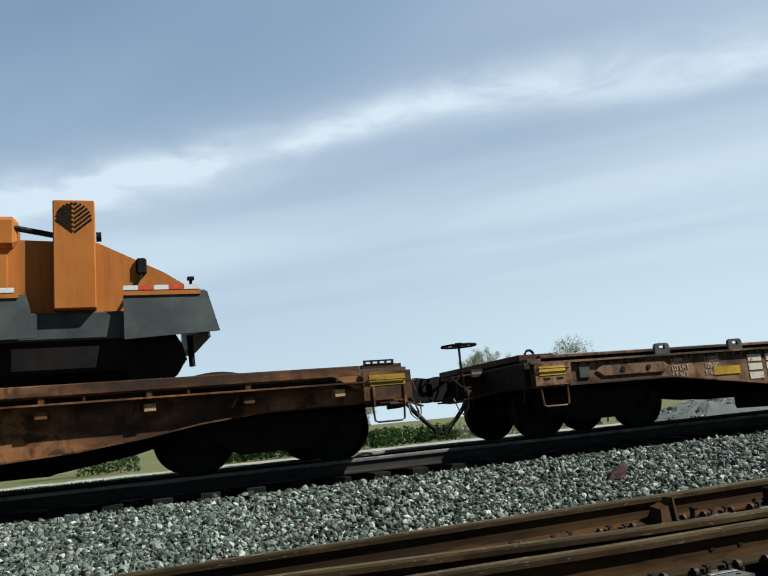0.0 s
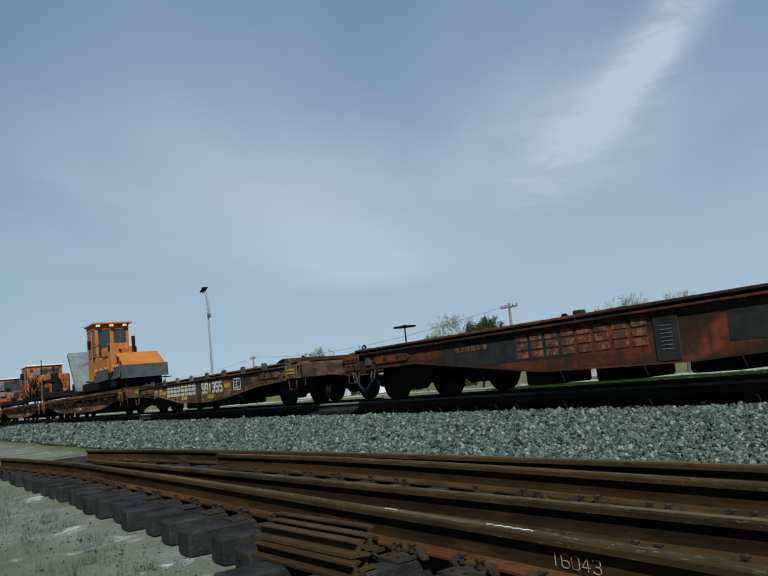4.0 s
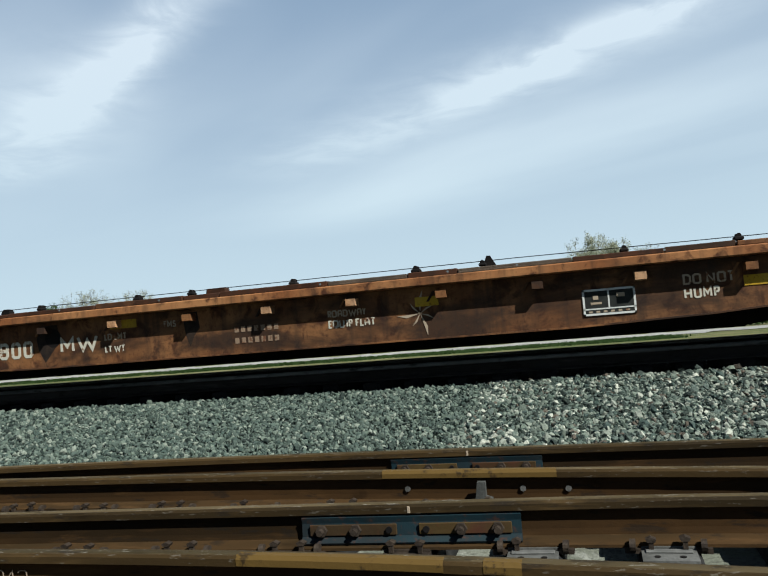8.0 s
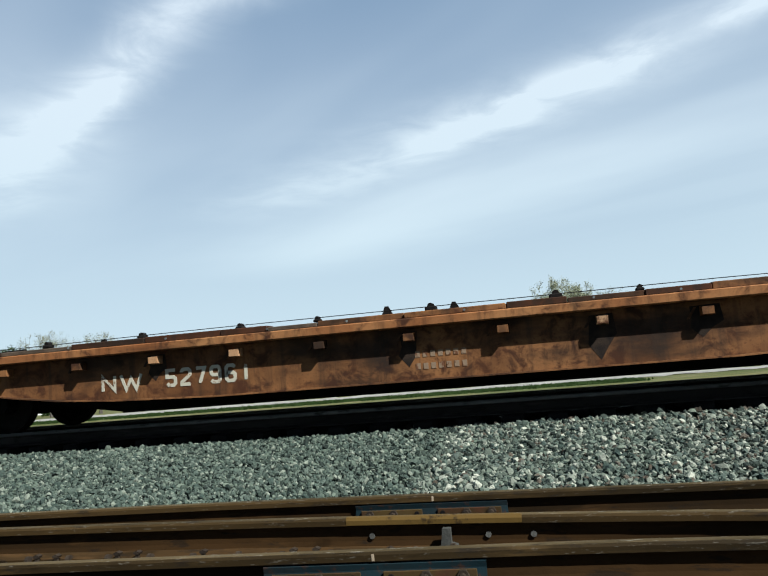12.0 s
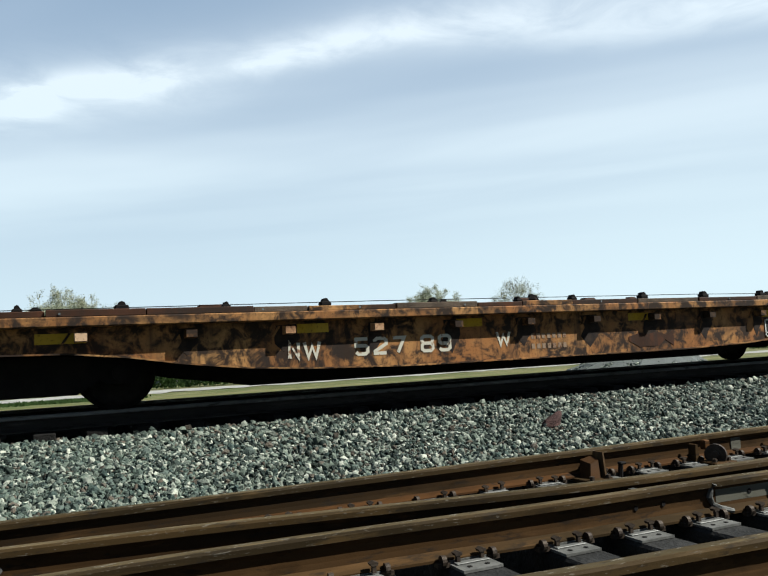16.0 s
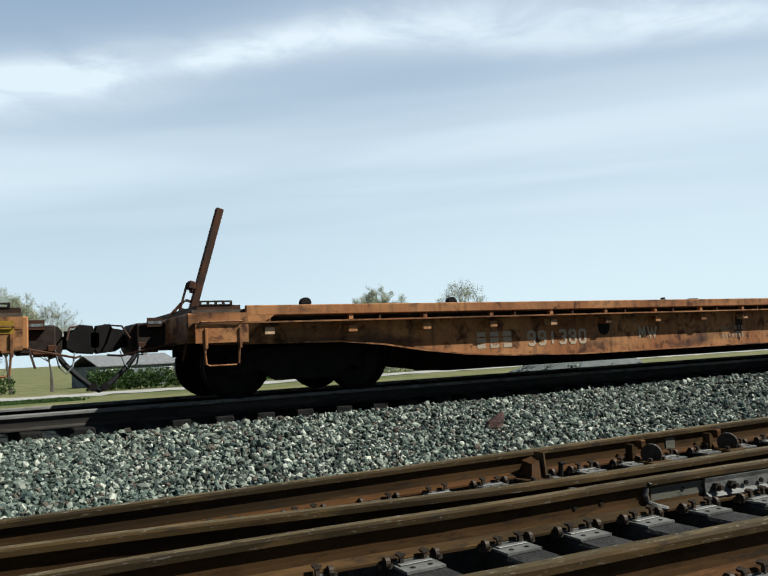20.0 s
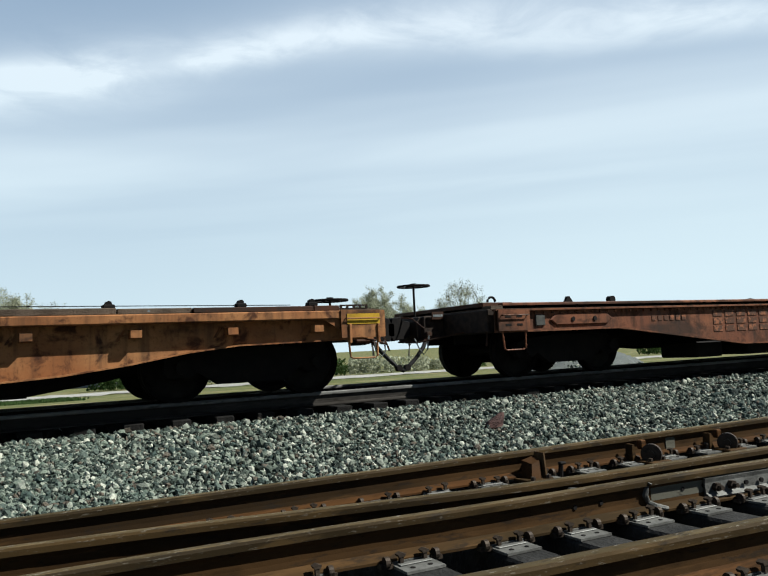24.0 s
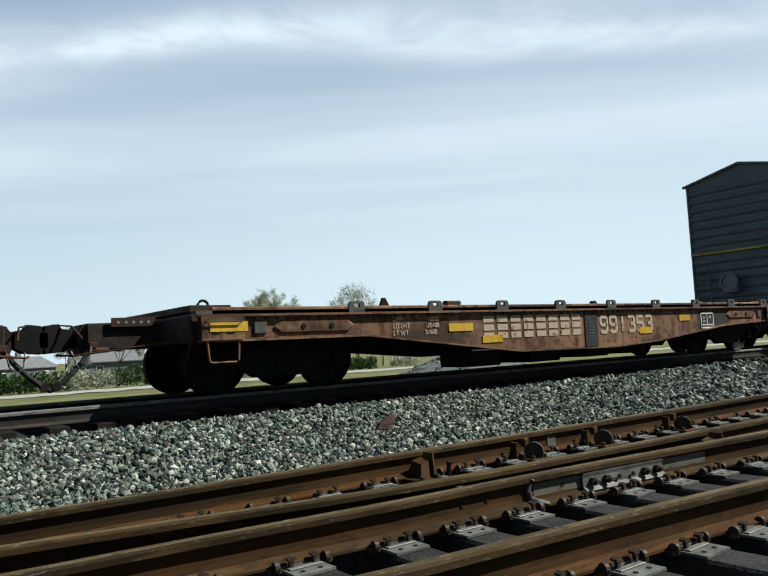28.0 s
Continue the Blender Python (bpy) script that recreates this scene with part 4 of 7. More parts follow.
    y = line_y(LINE_D, -2.45)
    mark = letters("chalk_number", "16043", 0.06, FADED, None, -2.49, y - 0.0135, RAIL_FOOT + 0.052, 0.0012, 1.2, -0.6, 1.12, -0.028)
    tagged(mark, "white chalked number on a rail web", "chalk mark")
    pts = [(-2.88 + 0.03 * k, line_y(LINE_D, -2.8) - 0.012 + 0.012 * (k % 2), RAIL_FOOT + 0.1825) for k in range(11)]
    tagged(part("chalk_scribble", Form().tube(pts, 0.0025, 5), WHITE), "white chalk scribble on a rail head", "chalk mark")
    tagged(part("chalk_scribble", Form().tube([(x - 0.85, y, z) for x, y, z in pts[:5]], 0.0025, 5), WHITE), "short white chalk scribble on a rail head", "chalk mark")

    # the bundle of spare channel bars lying across the ties
    k = 0
    for row, count in ((0, 4), (1, 3)):
        for i in range(count):
            f = Form()
            w, h, t = 0.052, 0.075, 0.016
            prof = [(-w, 0), (w, 0), (w, t), (t * 0.6, t * 1.4), (t * 0.6, h - t), (w * 0.7, h - t * 0.4), (w * 0.7, h), (-w * 0.7, h), (-w * 0.7, h - t * 0.4), (-t * 0.6, h - t), (-t * 0.6, t * 1.4), (-w, t)]
            f.loft([[(x, p, q) for p, q in prof] for x in (-0.48, 0.48)])
            ob = part("spare_bar", f, OLIVE if (i + row) % 3 else RAIL_DARK)
            ob.matrix_world = pose(-3.72 - 0.13 * i - 0.06 * row + rng.uniform(-0.05, 0.05), 1.93 + 0.113 * i + 0.055 * row, TIE_TOP + 0.005 + 0.08 * row, rng.uniform(-4, 4), 0, 5 + rng.uniform(-2, 2))
            tagged(ob, "spare rusty joint bar stacked on the ties", "joint bar", "bundle of spare bars")
            k += 1


def build_weeds():
    """Tufts of grass at the tie ends and along the toe of the ballast."""
    rng = random.Random(5)
    f = Form()
    for i in range(420):
        if i < 250:
            cx, cy = rng.uniform(-17.5, -3.0), rng.uniform(1.1, 1.62)
        else:
            cx, cy = rng.uniform(-24, -6), rng.uniform(4.75, 5.3)
        for b in range(rng.randint(5, 14)):
            x, y = cx + rng.gauss(0, 0.06), cy + rng.gauss(0, 0.05)
            h, a = rng.uniform(0.03, 0.12), rng.uniform(0, math.tau)
            lean = Vector((math.cos(a), math.sin(a), 0)) * h * 0.5
            k = len(f.v)
            f.v += [(x - 0.005, y, -0.005), (x + 0.005, y, -0.005), (x + lean.x, y + lean.y, h)]
            f.f.append((k, k + 1, k + 2))
    verge = Form()
    for i in range(1500):
        cx, cy = 4.0 - 46.0 * rng.random() ** 1.3, rng.uniform(37.0, 42.0)
        for b in range(7):
            x, y = cx + rng.gauss(0, 0.25), cy + rng.gauss(0, 0.15)
            h, a, g = rng.uniform(0.05, 0.16), rng.uniform(0, math.tau), ground_z(cy)
            k = len(verge.v)
            verge.v += [(x - 0.05, y, g - 0.01), (x + 0.05, y, g - 0.01), (x + 0.5 * h * math.cos(a), y + 0.5 * h * math.sin(a), g + h)]
            verge.f.append((k, k + 1, k + 2))
    tagged(part("verge_weeds", verge, LEAF_GREEN), "ragged green weeds along the gravel road", "weeds", kind="stuff")
    tagged(part("weeds", f, LEAF_GREEN), "sparse green weeds at the tie ends", "weeds", kind="stuff")


# ---- the train ----
CARS, WHEELSETS = [], []
WHEEL_R = 0.42


def train_run(t):
    """How far the train has gone after t seconds, in metres."""
    if t < 2.0:
        return 8.85 * t
    if t < 5.5:
        return 17.7 + 8.45 * (t - 2.0)
    return 47.28 + 8.78 * (t - 5.5)


def wheel_mesh():
    f = Form()
    for s in (-1, 1):
        rings = []
        for r, y in ((0.10, 0.68), (0.16, 0.72), (0.34, 0.715), (0.375, 0.705), (0.42, 0.71), (0.425, 0.80), (0.44, 0.685), (0.44, 0.66), (0.37, 0.655), (0.33, 0.69), (0.15, 0.69), (0.10, 0.65)):
            rings.append([(r * math.cos(math.tau * i / 28), s * y, r * math.sin(math.tau * i / 28)) for i in range(28)])
        order = [0, 1, 2, 3, 5, 4, 6, 7, 8, 9, 10, 11]
        f.loft([rings[i] for i in order])
    f.tube([(0, -1.05, 0), (0, 1.05, 0)], 0.075, 10)
    return f.mesh("wheelset", WHEEL)


WHEEL_MESH = wheel_mesh()


def side_frame_form(y):
    s = Form()
    out = [(-1.08, 0.36), (-1.02, 0.30), (-0.74, 0.30), (-0.66, 0.36), (-0.42, 0.20), (0.42, 0.20), (0.66, 0.36), (0.74, 0.30), (1.02, 0.30), (1.08, 0.36), (1.06, 0.52), (0.72, 0.60), (0.30, 0.63), (-0.30, 0.63), (-0.72, 0.60), (-1.06, 0.52)]
    s.plate(out, y - 0.06, y + 0.06)
    return s


def truck(car, x):
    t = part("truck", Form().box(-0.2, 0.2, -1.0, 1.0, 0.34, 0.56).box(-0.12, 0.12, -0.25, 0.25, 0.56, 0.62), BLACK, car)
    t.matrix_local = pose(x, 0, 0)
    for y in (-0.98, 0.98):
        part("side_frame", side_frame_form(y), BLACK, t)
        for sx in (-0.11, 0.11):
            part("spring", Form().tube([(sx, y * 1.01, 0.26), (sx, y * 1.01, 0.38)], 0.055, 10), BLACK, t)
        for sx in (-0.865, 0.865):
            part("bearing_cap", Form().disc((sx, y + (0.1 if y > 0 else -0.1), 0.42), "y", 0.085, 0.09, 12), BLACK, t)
    for sx in (-0.865, 0.865):
        w = new("wheelset", WHEEL_MESH)
        w.parent = t
        w.matrix_local = pose(sx, 0, WHEEL_R)
        w["label"] = "steel wheels on one axle"
        WHEELSETS.append((w, sx))
    return t


def brake_wheel(car, x, y, top, foot):
    b = part("brake_stem", Form().tube([(x, y, foot), (x, y, top)], 0.018, 8), BLACK, car)
    f = Form()
    f.tube([(x + 0.25 * math.cos(math.tau * i / 24), y + 0.25 * math.sin(math.tau * i / 24), top) for i in range(25)], 0.018, 6)
    for i in range(5):
        a = math.tau * i / 5 + 0.4
        f.tube([(x, y, top + 0.02), (x + 0.25 * math.cos(a), y + 0.25 * math.sin(a), top)], 0.012, 5)
    f.disc((x, y, top + 0.02), "z", 0.05, 0.05, 10)
    part("brake_wheel", f, BLACK, b, "black spoked hand brake wheel")


SPANS = [(-33.5, 18.0), (-14.5, 17.93), (5.17, 13.55), (20.94, 14.46), (36.1, 18.8), (55.76, 19.3), (76.03, 17.14), (94.28, 18.0), (113.4, 22.5), (137.76, 16.67), (155.04, 19.95), (176.74, 19.48), (197.3, 17.0), (216.1, 13.9), (232.36, 13.2), (248.4, 14.4), (264.9, 15.5)]


def half_gap(u, s):
    """Half the room between the car at u and its neighbour on side s."""
    for (a, la), (b, lb) in zip(SPANS, SPANS[1:]):
        if s > 0 and abs(a - u) < 0.01 or s < 0 and abs(b - u) < 0.01:
            return (b - a - la) / 2
    return 0.5


def coupler(car, x, s, paint):
    """The draft arm, coupler and air hose at an end; s points outwards."""
    half = half_gap(car.matrix_basis.translation.x, s)
    k = min(1.0, half / 0.5)
    arm = max(0.04, half - 0.46 * k)
    f = Form().bevelled(min(x, x + s * arm), max(x, x + s * arm), -0.36, 0.36, 0.66, 1.0, 0.02)
    # arm and striker coloured dark for the shade between the cars
    part("draft_arm", f, SOOT_SHADE, car)
    if arm > 0.25:
        f = Form()
        a, b = sorted((x + s * 0.1, x + s * arm * 0.7))
        f.box(a, b, -0.42, -0.40, 0.93, 1.06)
        f.box(a, b, -0.42, 0.42, 0.93, 0.945)
        p = part("foot_board", f, DIRTY_SHADED, car)
        for i in range(5):
            part("hole", Form().disc((a + (b - a) * (0.15 + 0.17 * i), -0.423, 1.0), "y", 0.02, 0.006, 10), GREY, p)
    e = x + s * arm

    def lump(name, pts, y0, y1, mat, label="", r=0.02):
        """A cast lump: an outline in x and z with drawn-in flanks."""
        cx, cz = sum(p[0] for p in pts) / len(pts), sum(p[1] for p in pts) / len(pts)
        inner = [(cx + (px - cx) * 0.93, cz + (pz - cz) * 0.93) for px, pz in pts]
        f = Form().loft([[(e + s * k * px, yy, pz) for px, pz in ps] for yy, ps in ((y0, inner), (y0 + r, pts), (y1 - r, pts), (y1, inner))])
        return part(name, f, mat, car, label)

    lump("coupler_shank", [(-0.05, 0.72), (0.26, 0.70), (0.26, 0.88), (-0.05, 0.86)], -0.07, 0.07, BLACK)
    lump("coupler", [(0.12, 0.72), (0.22, 0.66), (0.44, 0.64), (0.47, 0.70), (0.52, 0.72), (0.52, 0.90), (0.46, 0.92), (0.44, 0.99), (0.28, 1.01), (0.24, 0.95), (0.12, 0.93)], -0.19, 0.03, BLACK, "black cast knuckle coupler", 0.04)
    lump("knuckle", [(0.34, 0.68), (0.56, 0.68), (0.60, 0.72), (0.60, 0.90), (0.54, 0.94), (0.34, 0.94)], 0.0, 0.17, DIRTY_SHADED, "", 0.04)
    lump("striker", [(-0.04, 0.60), (0.05, 0.62), (0.08, 0.68), (0.08, 0.92), (0.03, 0.99), (-0.04, 1.0)], -0.3, 0.3, SOOT_SHADE, "", 0.05)
    part("lift_lever", Form().tube([(e + s * k * 0.36, -0.06, 0.92), (e + s * k * 0.34, -0.1, 1.0), (e + s * k * 0.16, -0.3, 0.97), (e + s * k * 0.1, -0.55, 0.8)], 0.012, 6), DIRTY_SHADED, car)
    part("angle_cock", Form().tube([(e - s * 0.25, -0.40, 0.66), (e - s * 0.02, -0.42, 0.66), (e + s * k * 0.04, -0.44, 0.60)], 0.035, 8).bevelled(min(e, e - s * 0.1), max(e, e - s * 0.1), -0.46, -0.38, 0.68, 0.76, 0.01), DIRTY_SHADED, car)
    pts = [(e + s * k * 0.02, -0.44, 0.62), (e + s * k * 0.08, -0.46, 0.53), (e + s * k * 0.22, -0.48, 0.38), (e + s * k * 0.38, -0.48, 0.24), (e + s * k * 0.46, -0.48, 0.2), (e + s * k * 0.54, -0.48, 0.24)]
    part("air_hose", Form().tube(pts, 0.032, 8), RUBBER, car, "black hanging rubber air hose")
    part("hose_coupling", Form().disc((e + s * k * 0.53, -0.48, 0.24), "y", 0.05, 0.07, 10), BLACK, car)
    part("chain", Form().tube([(e - s * 0.02, -0.47, 0.7), (e + s * k * 0.02, -0.49, 0.5), (e + s * k * 0.1, -0.5, 0.42), (e + s * k * 0.17, -0.5, 0.5), (e + s * k * 0.2, -0.42, 0.66)], 0.011, 5), GREY, car, "thin slack chain")
    part("release_rod", Form().tube([(e + s * 0.3, -0.1, 0.62), (e + s * 0.2, -0.5, 0.6), (x + s * 0.05, -0.9, 0.72), (x + s * 0.05, -1.45, 0.74), (x + s * 0.12, -1.5, 0.5)], 0.014, 6), DIRTY_SHADED, car)


def placard(car, x, y, z, w, h, base=None):
    p = part("placard", Form().box(x, x + w, y - 0.004, y, z, z + h), base or PANEL, car, "black placard framed in white")
    t = 0.022
    f = Form().box(x, x + w, y - 0.008, y - 0.003, z, z + t).box(x, x + w, y - 0.008, y - 0.003, z + h - t, z + h).box(x, x + t, y - 0.008, y - 0.003, z, z + h).box(x + w - t, x + w, y - 0.008, y - 0.003, z, z + h)
    f.box(x + w * 0.48, x + w * 0.51, y - 0.008, y - 0.003, z + h * 0.25, z + h).box(x, x + w, y - 0.008, y - 0.003, z + h * 0.22, z + h * 0.27)
    tagged(part("placard_ruling", f, WHITE, p), kind="stuff")
    g = Form()
    for i in range(6):
        g.box(x + w * (0.1 + 0.14 * i), x + w * (0.17 + 0.14 * i), y - 0.008, y - 0.003, z + h * 0.1, z + h * 0.17)
    g.box(x + w * 0.2, x + w * 0.3, y - 0.008, y - 0.003, z + h * 0.6, z + h * 0.75).box(x + w * 0.15, x + w * 0.36, y - 0.008, y - 0.003, z + h * 0.42, z + h * 0.5).box(x + w * 0.65, x + w * 0.8, y - 0.008, y - 0.003, z + h * 0.65, z + h * 0.8)
    tagged(part("placard_marks", g, FADED, p), kind="stuff")


def sill_step(car, x, y, mat, w=0.42):
    part("sill_step", Form().tube([(x, y, 0.72), (x + 0.02, y - 0.01, 0.45), (x + 0.06, y - 0.01, 0.43), (x + w - 0.06, y - 0.01, 0.43), (x + w - 0.02, y - 0.01, 0.45), (x + w, y, 0.72)], 0.013, 6), mat, car, "bent rod step")


def deck_clutter(car, L, rng, count, zt):
    """Tie-down ratchets, chain links and blocks fixed along the deck."""
    for i in range(count):
        x = rng.uniform(1.0, L - 1.0)
        y = rng.choice((-1.4, -1.2, -0.9, 0.3, 1.2))
        f = Form()
        k = rng.random()
        if k < 0.35:
            f.bevelled(x, x + rng.uniform(0.15, 0.4), y, y + 0.12, zt, zt + rng.uniform(0.06, 0.13), 0.02)
            part("deck_block", f, DIRTY_SHADED, car)
        elif k < 0.6:
            f.disc((x, y, zt + 0.07), "y", rng.uniform(0.06, 0.09), 0.09, 10)
            f.box(x - 0.1, x + 0.1, y - 0.05, y + 0.05, zt, zt + 0.03)
            part("ratchet", f, BLACK, car)
        elif k < 0.8:
            h = rng.uniform(0.08, 0.2)
            f.plate([(x, zt), (x + 0.22, zt), (x + 0.12, zt + h), (x + 0.08, zt + h)], y, y + 0.05)
            part("bracket", f, BLACK, car)
        else:
            n = rng.randint(4, 8)
            pts = [(x + 0.13 * q, y + rng.uniform(-0.04, 0.04), zt + 0.03 + rng.uniform(-0.01, 0.025)) for q in range(n)]
            part("chain", f.tube(pts, 0.022, 5), BLACK, car, "slack black tie-down chain")


def ragged(x, z, w, h, seed, rough=0.16):
    """An uneven outline in x and z for a patch of paint or soot."""
    rng = random.Random(seed)
    n = max(5, int(w / 0.22))
    low = [(x + w * i / n + rng.uniform(-0.03, 0.03), z + h * rough * rng.random()) for i in range(n + 1)]
    high = [(x + w * i / n + rng.uniform(-0.03, 0.03), z + h * (1 - rough * rng.random())) for i in range(n, -1, -1)]
    return low + high


def bowed_sheet(car, x, y, z, width, rise):
    """A rubber crossing sheet lying arched on the deck."""
    arc = [(x + width * q, z + rise * (math.sin(math.pi * q) ** 1.5 if q < 0.45 else math.sin(math.pi * q) ** 2) + 0.01) for q in np.linspace(0, 1, 15)]
    outline = arc + [(px, pz - 0.035) for px, pz in reversed(arc)]
    f = Form().loft([[(px, yy, pz) for px, pz in outline] for yy in (y - 0.6, y + 0.6)])
    part("bowed_sheet", f, DIRTY_SHADED, car, "dark rubber sheet bowed up from the deck")


def new_car(u, L, label, category="railway flat car"):
    car = root("flat_car", label, category, "flat cars of the train", pose(u, TRACK_Y, RAIL_Z))
    CARS.append((car, u))
    return car


def fishbelly_car(u, L, paint, label, seed, mark, number, tail="", hole=0.0, letter=None, brake=(), pole=None, yellow=(), patch=None, mark_x=4.1, plac=None, end_yellow=True, extra=(), tail_x=3.2, splash=None, railed=True, stain=0.15, nw=(0.0, 1.0), num=(0.0, 1.08), tail_wide=0.8):
    """A flat car with deep belly sides and stake pockets."""
    rng = random.Random(seed)
    letter = letter or CREAM
    car = new_car(u, L, label)
    bottom = [(0.1, 0.69), (1.9, 0.66), (2.5, 0.60), (3.1, 0.50), (3.8, 0.415), (4.6, 0.365), (6.0, 0.325)]
    shelf, top = (0.905, 1.12) if railed else (0.93, 1.05)
    outline = [(0.1, shelf)] + bottom + [(L - x, z) for x, z in reversed(bottom)] + [(L - 0.1, shelf)]
    for s, name in ((-1, "side_sill"), (1, "side_sill")):
        part(name, Form().plate(outline, s * 1.43 - 0.01, s * 1.43 + 0.01), paint, car)
        lip = [(x, z) for x, z in bottom] + [(L - x, z) for x, z in reversed(bottom)]
        f = Form()
        f.loft([[(x, s * 1.41, z), (x, s * 1.49, z), (x, s * 1.49, z - 0.018), (x, s * 1.41, z - 0.018)] for x, z in lip])
        part("bottom_flange", f, paint, car)
        if railed:
            part("top_flange", Form().box(0.0, L, min(s * 1.42, s * 1.635), max(s * 1.42, s * 1.635), 0.903, 0.922), paint, car)
            part("edge_rail", Form().bevelled(0.62, L - 0.62, s * 1.53 - 0.03, s * 1.53 + 0.03, 0.995, 1.12, 0.01), paint, car)
        else:
            # on brown cars the sunlit look of this band is put in as lighter paint
            part("top_flange", Form().bevelled(0.0, L, min(s * 1.42, s * 1.615), max(s * 1.42, s * 1.615), 0.93, 1.035, 0.012), ORANGE if paint is BROWN else paint, car)
    part("deck", Form().box(0.0, L, -1.49, 1.49, 0.985 if railed else 1.036, 1.08 if railed else 1.055), PLANK, car, "weathered wooden deck")
    if not railed:
        # ragged plank ends over the flange, with a cable drawn tight above them
        x = 0.7
        while x < L - 0.9:
            w = rng.uniform(0.5, 1.6)
            hi = 1.105 + rng.uniform(-0.018, 0.014)
            part("deck_plank", Form().bevelled(x, min(x + w, L - 0.6), -1.545 + rng.uniform(-0.02, 0.02), -1.32, 1.037, hi, 0.008), rng.choice((PLANK, paint, DIRTY_SHADED, DIRTY_SHADED)), car)
            x += w + 0.008
        part("cable", Form().tube([(1.2, -1.4, 1.125), (L * 0.33, -1.4, 1.155), (L * 0.66, -1.4, 1.16), (L - 1.2, -1.4, 1.125)], 0.005, 5), BLACK, car, "thin taut tie-down cable")
        for i in range(int(L / 1.25)):
            x = 1.3 + 1.25 * i + rng.uniform(-0.25, 0.25)
            k = rng.uniform(0.7, 1.25)
            part("ratchet", Form().bevelled(x - 0.06 * k, x + 0.06 * k, -1.47, -1.36, 1.1, 1.1 + 0.05 * k, 0.012).disc((x, -1.41, 1.125 + 0.03 * k), "y", 0.035 * k, 0.09, 8), BLACK, car)
            if rng.random() < 0.6:
                part("deck_bolt", Form().disc((x + 0.4, -1.565, 1.07), "y", 0.014, 0.012, 6), GREY, car)
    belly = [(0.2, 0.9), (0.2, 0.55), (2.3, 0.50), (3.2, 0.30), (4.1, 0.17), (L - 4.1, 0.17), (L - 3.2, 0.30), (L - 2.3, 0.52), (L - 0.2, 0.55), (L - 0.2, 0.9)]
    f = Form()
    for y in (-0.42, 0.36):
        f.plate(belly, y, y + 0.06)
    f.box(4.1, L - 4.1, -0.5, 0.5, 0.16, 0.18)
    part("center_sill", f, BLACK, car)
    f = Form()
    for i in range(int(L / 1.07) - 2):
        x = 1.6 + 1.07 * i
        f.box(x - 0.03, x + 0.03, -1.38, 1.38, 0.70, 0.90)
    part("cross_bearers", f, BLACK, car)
    for s, x in ((-1, 0.0), (1, L)):
        a, b = (x, x + 0.62) if s < 0 else (x - 0.62, x)
        part("end_sill", Form().bevelled(x - 0.06, x + 0.06, -1.5, 1.5, 0.70, 1.04, 0.015), paint, car)
        p = part("end_plate", Form().plate([(a, 0.69), (b, 0.69), (b, 1.03), (a, 1.04)], -1.63, -1.61), paint, car)
        part("corner_gusset", Form().plate([(b if s < 0 else a, 0.8), (b if s < 0 else a, 1.0), ((b + 0.35) if s < 0 else (a - 0.35), 1.0)], -1.585, -1.565), paint, car)
        if end_yellow and (s > 0 or seed % 2):
            part("reflector", Form().box(a + 0.08, b - 0.08, -1.637, -1.631, 0.86, 0.99), YELLOW, p, "yellow painted panel")
        for hx in (a + 0.1, b - 0.12):
            part("hanger", Form().bevelled(hx, hx + 0.035, -1.65, -1.62, 0.62, 0.86, 0.006), paint, car)
        sill_step(car, a + 0.1, -1.6, paint)
        part("grab_iron", Form().tube([(a + 0.06, -1.58, 0.93), (a + 0.06, -1.66, 0.93), (b - 0.08, -1.66, 0.93), (b - 0.08, -1.58, 0.93)], 0.01, 6), paint, car)
        coupler(car, x, s, DIRTY_SHADED)
        part("top_plate", Form().box(a + 0.1, b, -1.35, 1.35, top - 0.06, top + 0.02), DIRTY_SHADED, car)
        rack = part("end_rack", Form().box(a + 0.12, b - 0.1, -1.36, -1.34, top + 0.055, top + 0.075).box(a + 0.12, b - 0.1, -1.36, -1.34, top + 0.02, top + 0.032), SOOT_SHADE, car, "small perforated steel rack")
        for i in range(5):
            q = a + 0.12 + (b - a - 0.25) * i / 4
            part("post", Form().box(q, q + 0.03, -1.358, -1.342, top + 0.032, top + 0.055), SOOT_SHADE, rack)
    n = int((L - 1.7) / 1.07) + 1
    for i in range(n):
        x = 0.9 + i * (L - 1.8) / (n - 1)
        p0 = shelf - 0.14 + (0.005 if railed else -0.01)
        f = Form()
        f.loft([[(x - 0.065, -1.44, p0 - 0.01), (x + 0.065, -1.44, p0 - 0.01), (x + 0.065, -1.44, p0 + 0.095), (x - 0.065, -1.44, p0 + 0.095)], [(x - 0.06, -1.58, p0), (x + 0.06, -1.58, p0), (x + 0.06, -1.58, p0 + 0.08), (x - 0.06, -1.58, p0 + 0.08)]])
        part("stake_pocket", f, PALE if rng.random() < 0.3 else paint, car)
        part("pocket_strap", Form().plate([(x - 0.2, p0 - 0.03), (x - 0.17, p0 - 0.03), (x - 0.09, p0 + 0.09), (x - 0.12, p0 + 0.09)], -1.46, -1.44), paint, car)
        if railed:
            part("lug", Form().box(x - 0.03, x + 0.03, -1.54, -1.47, 0.92, 0.997), paint, car)
            if rng.random() < 0.5:
                part("lug", Form().box(x + 0.4, x + 0.43, -1.54, -1.47, 0.92, 0.997), DIRTY_SHADED, car)
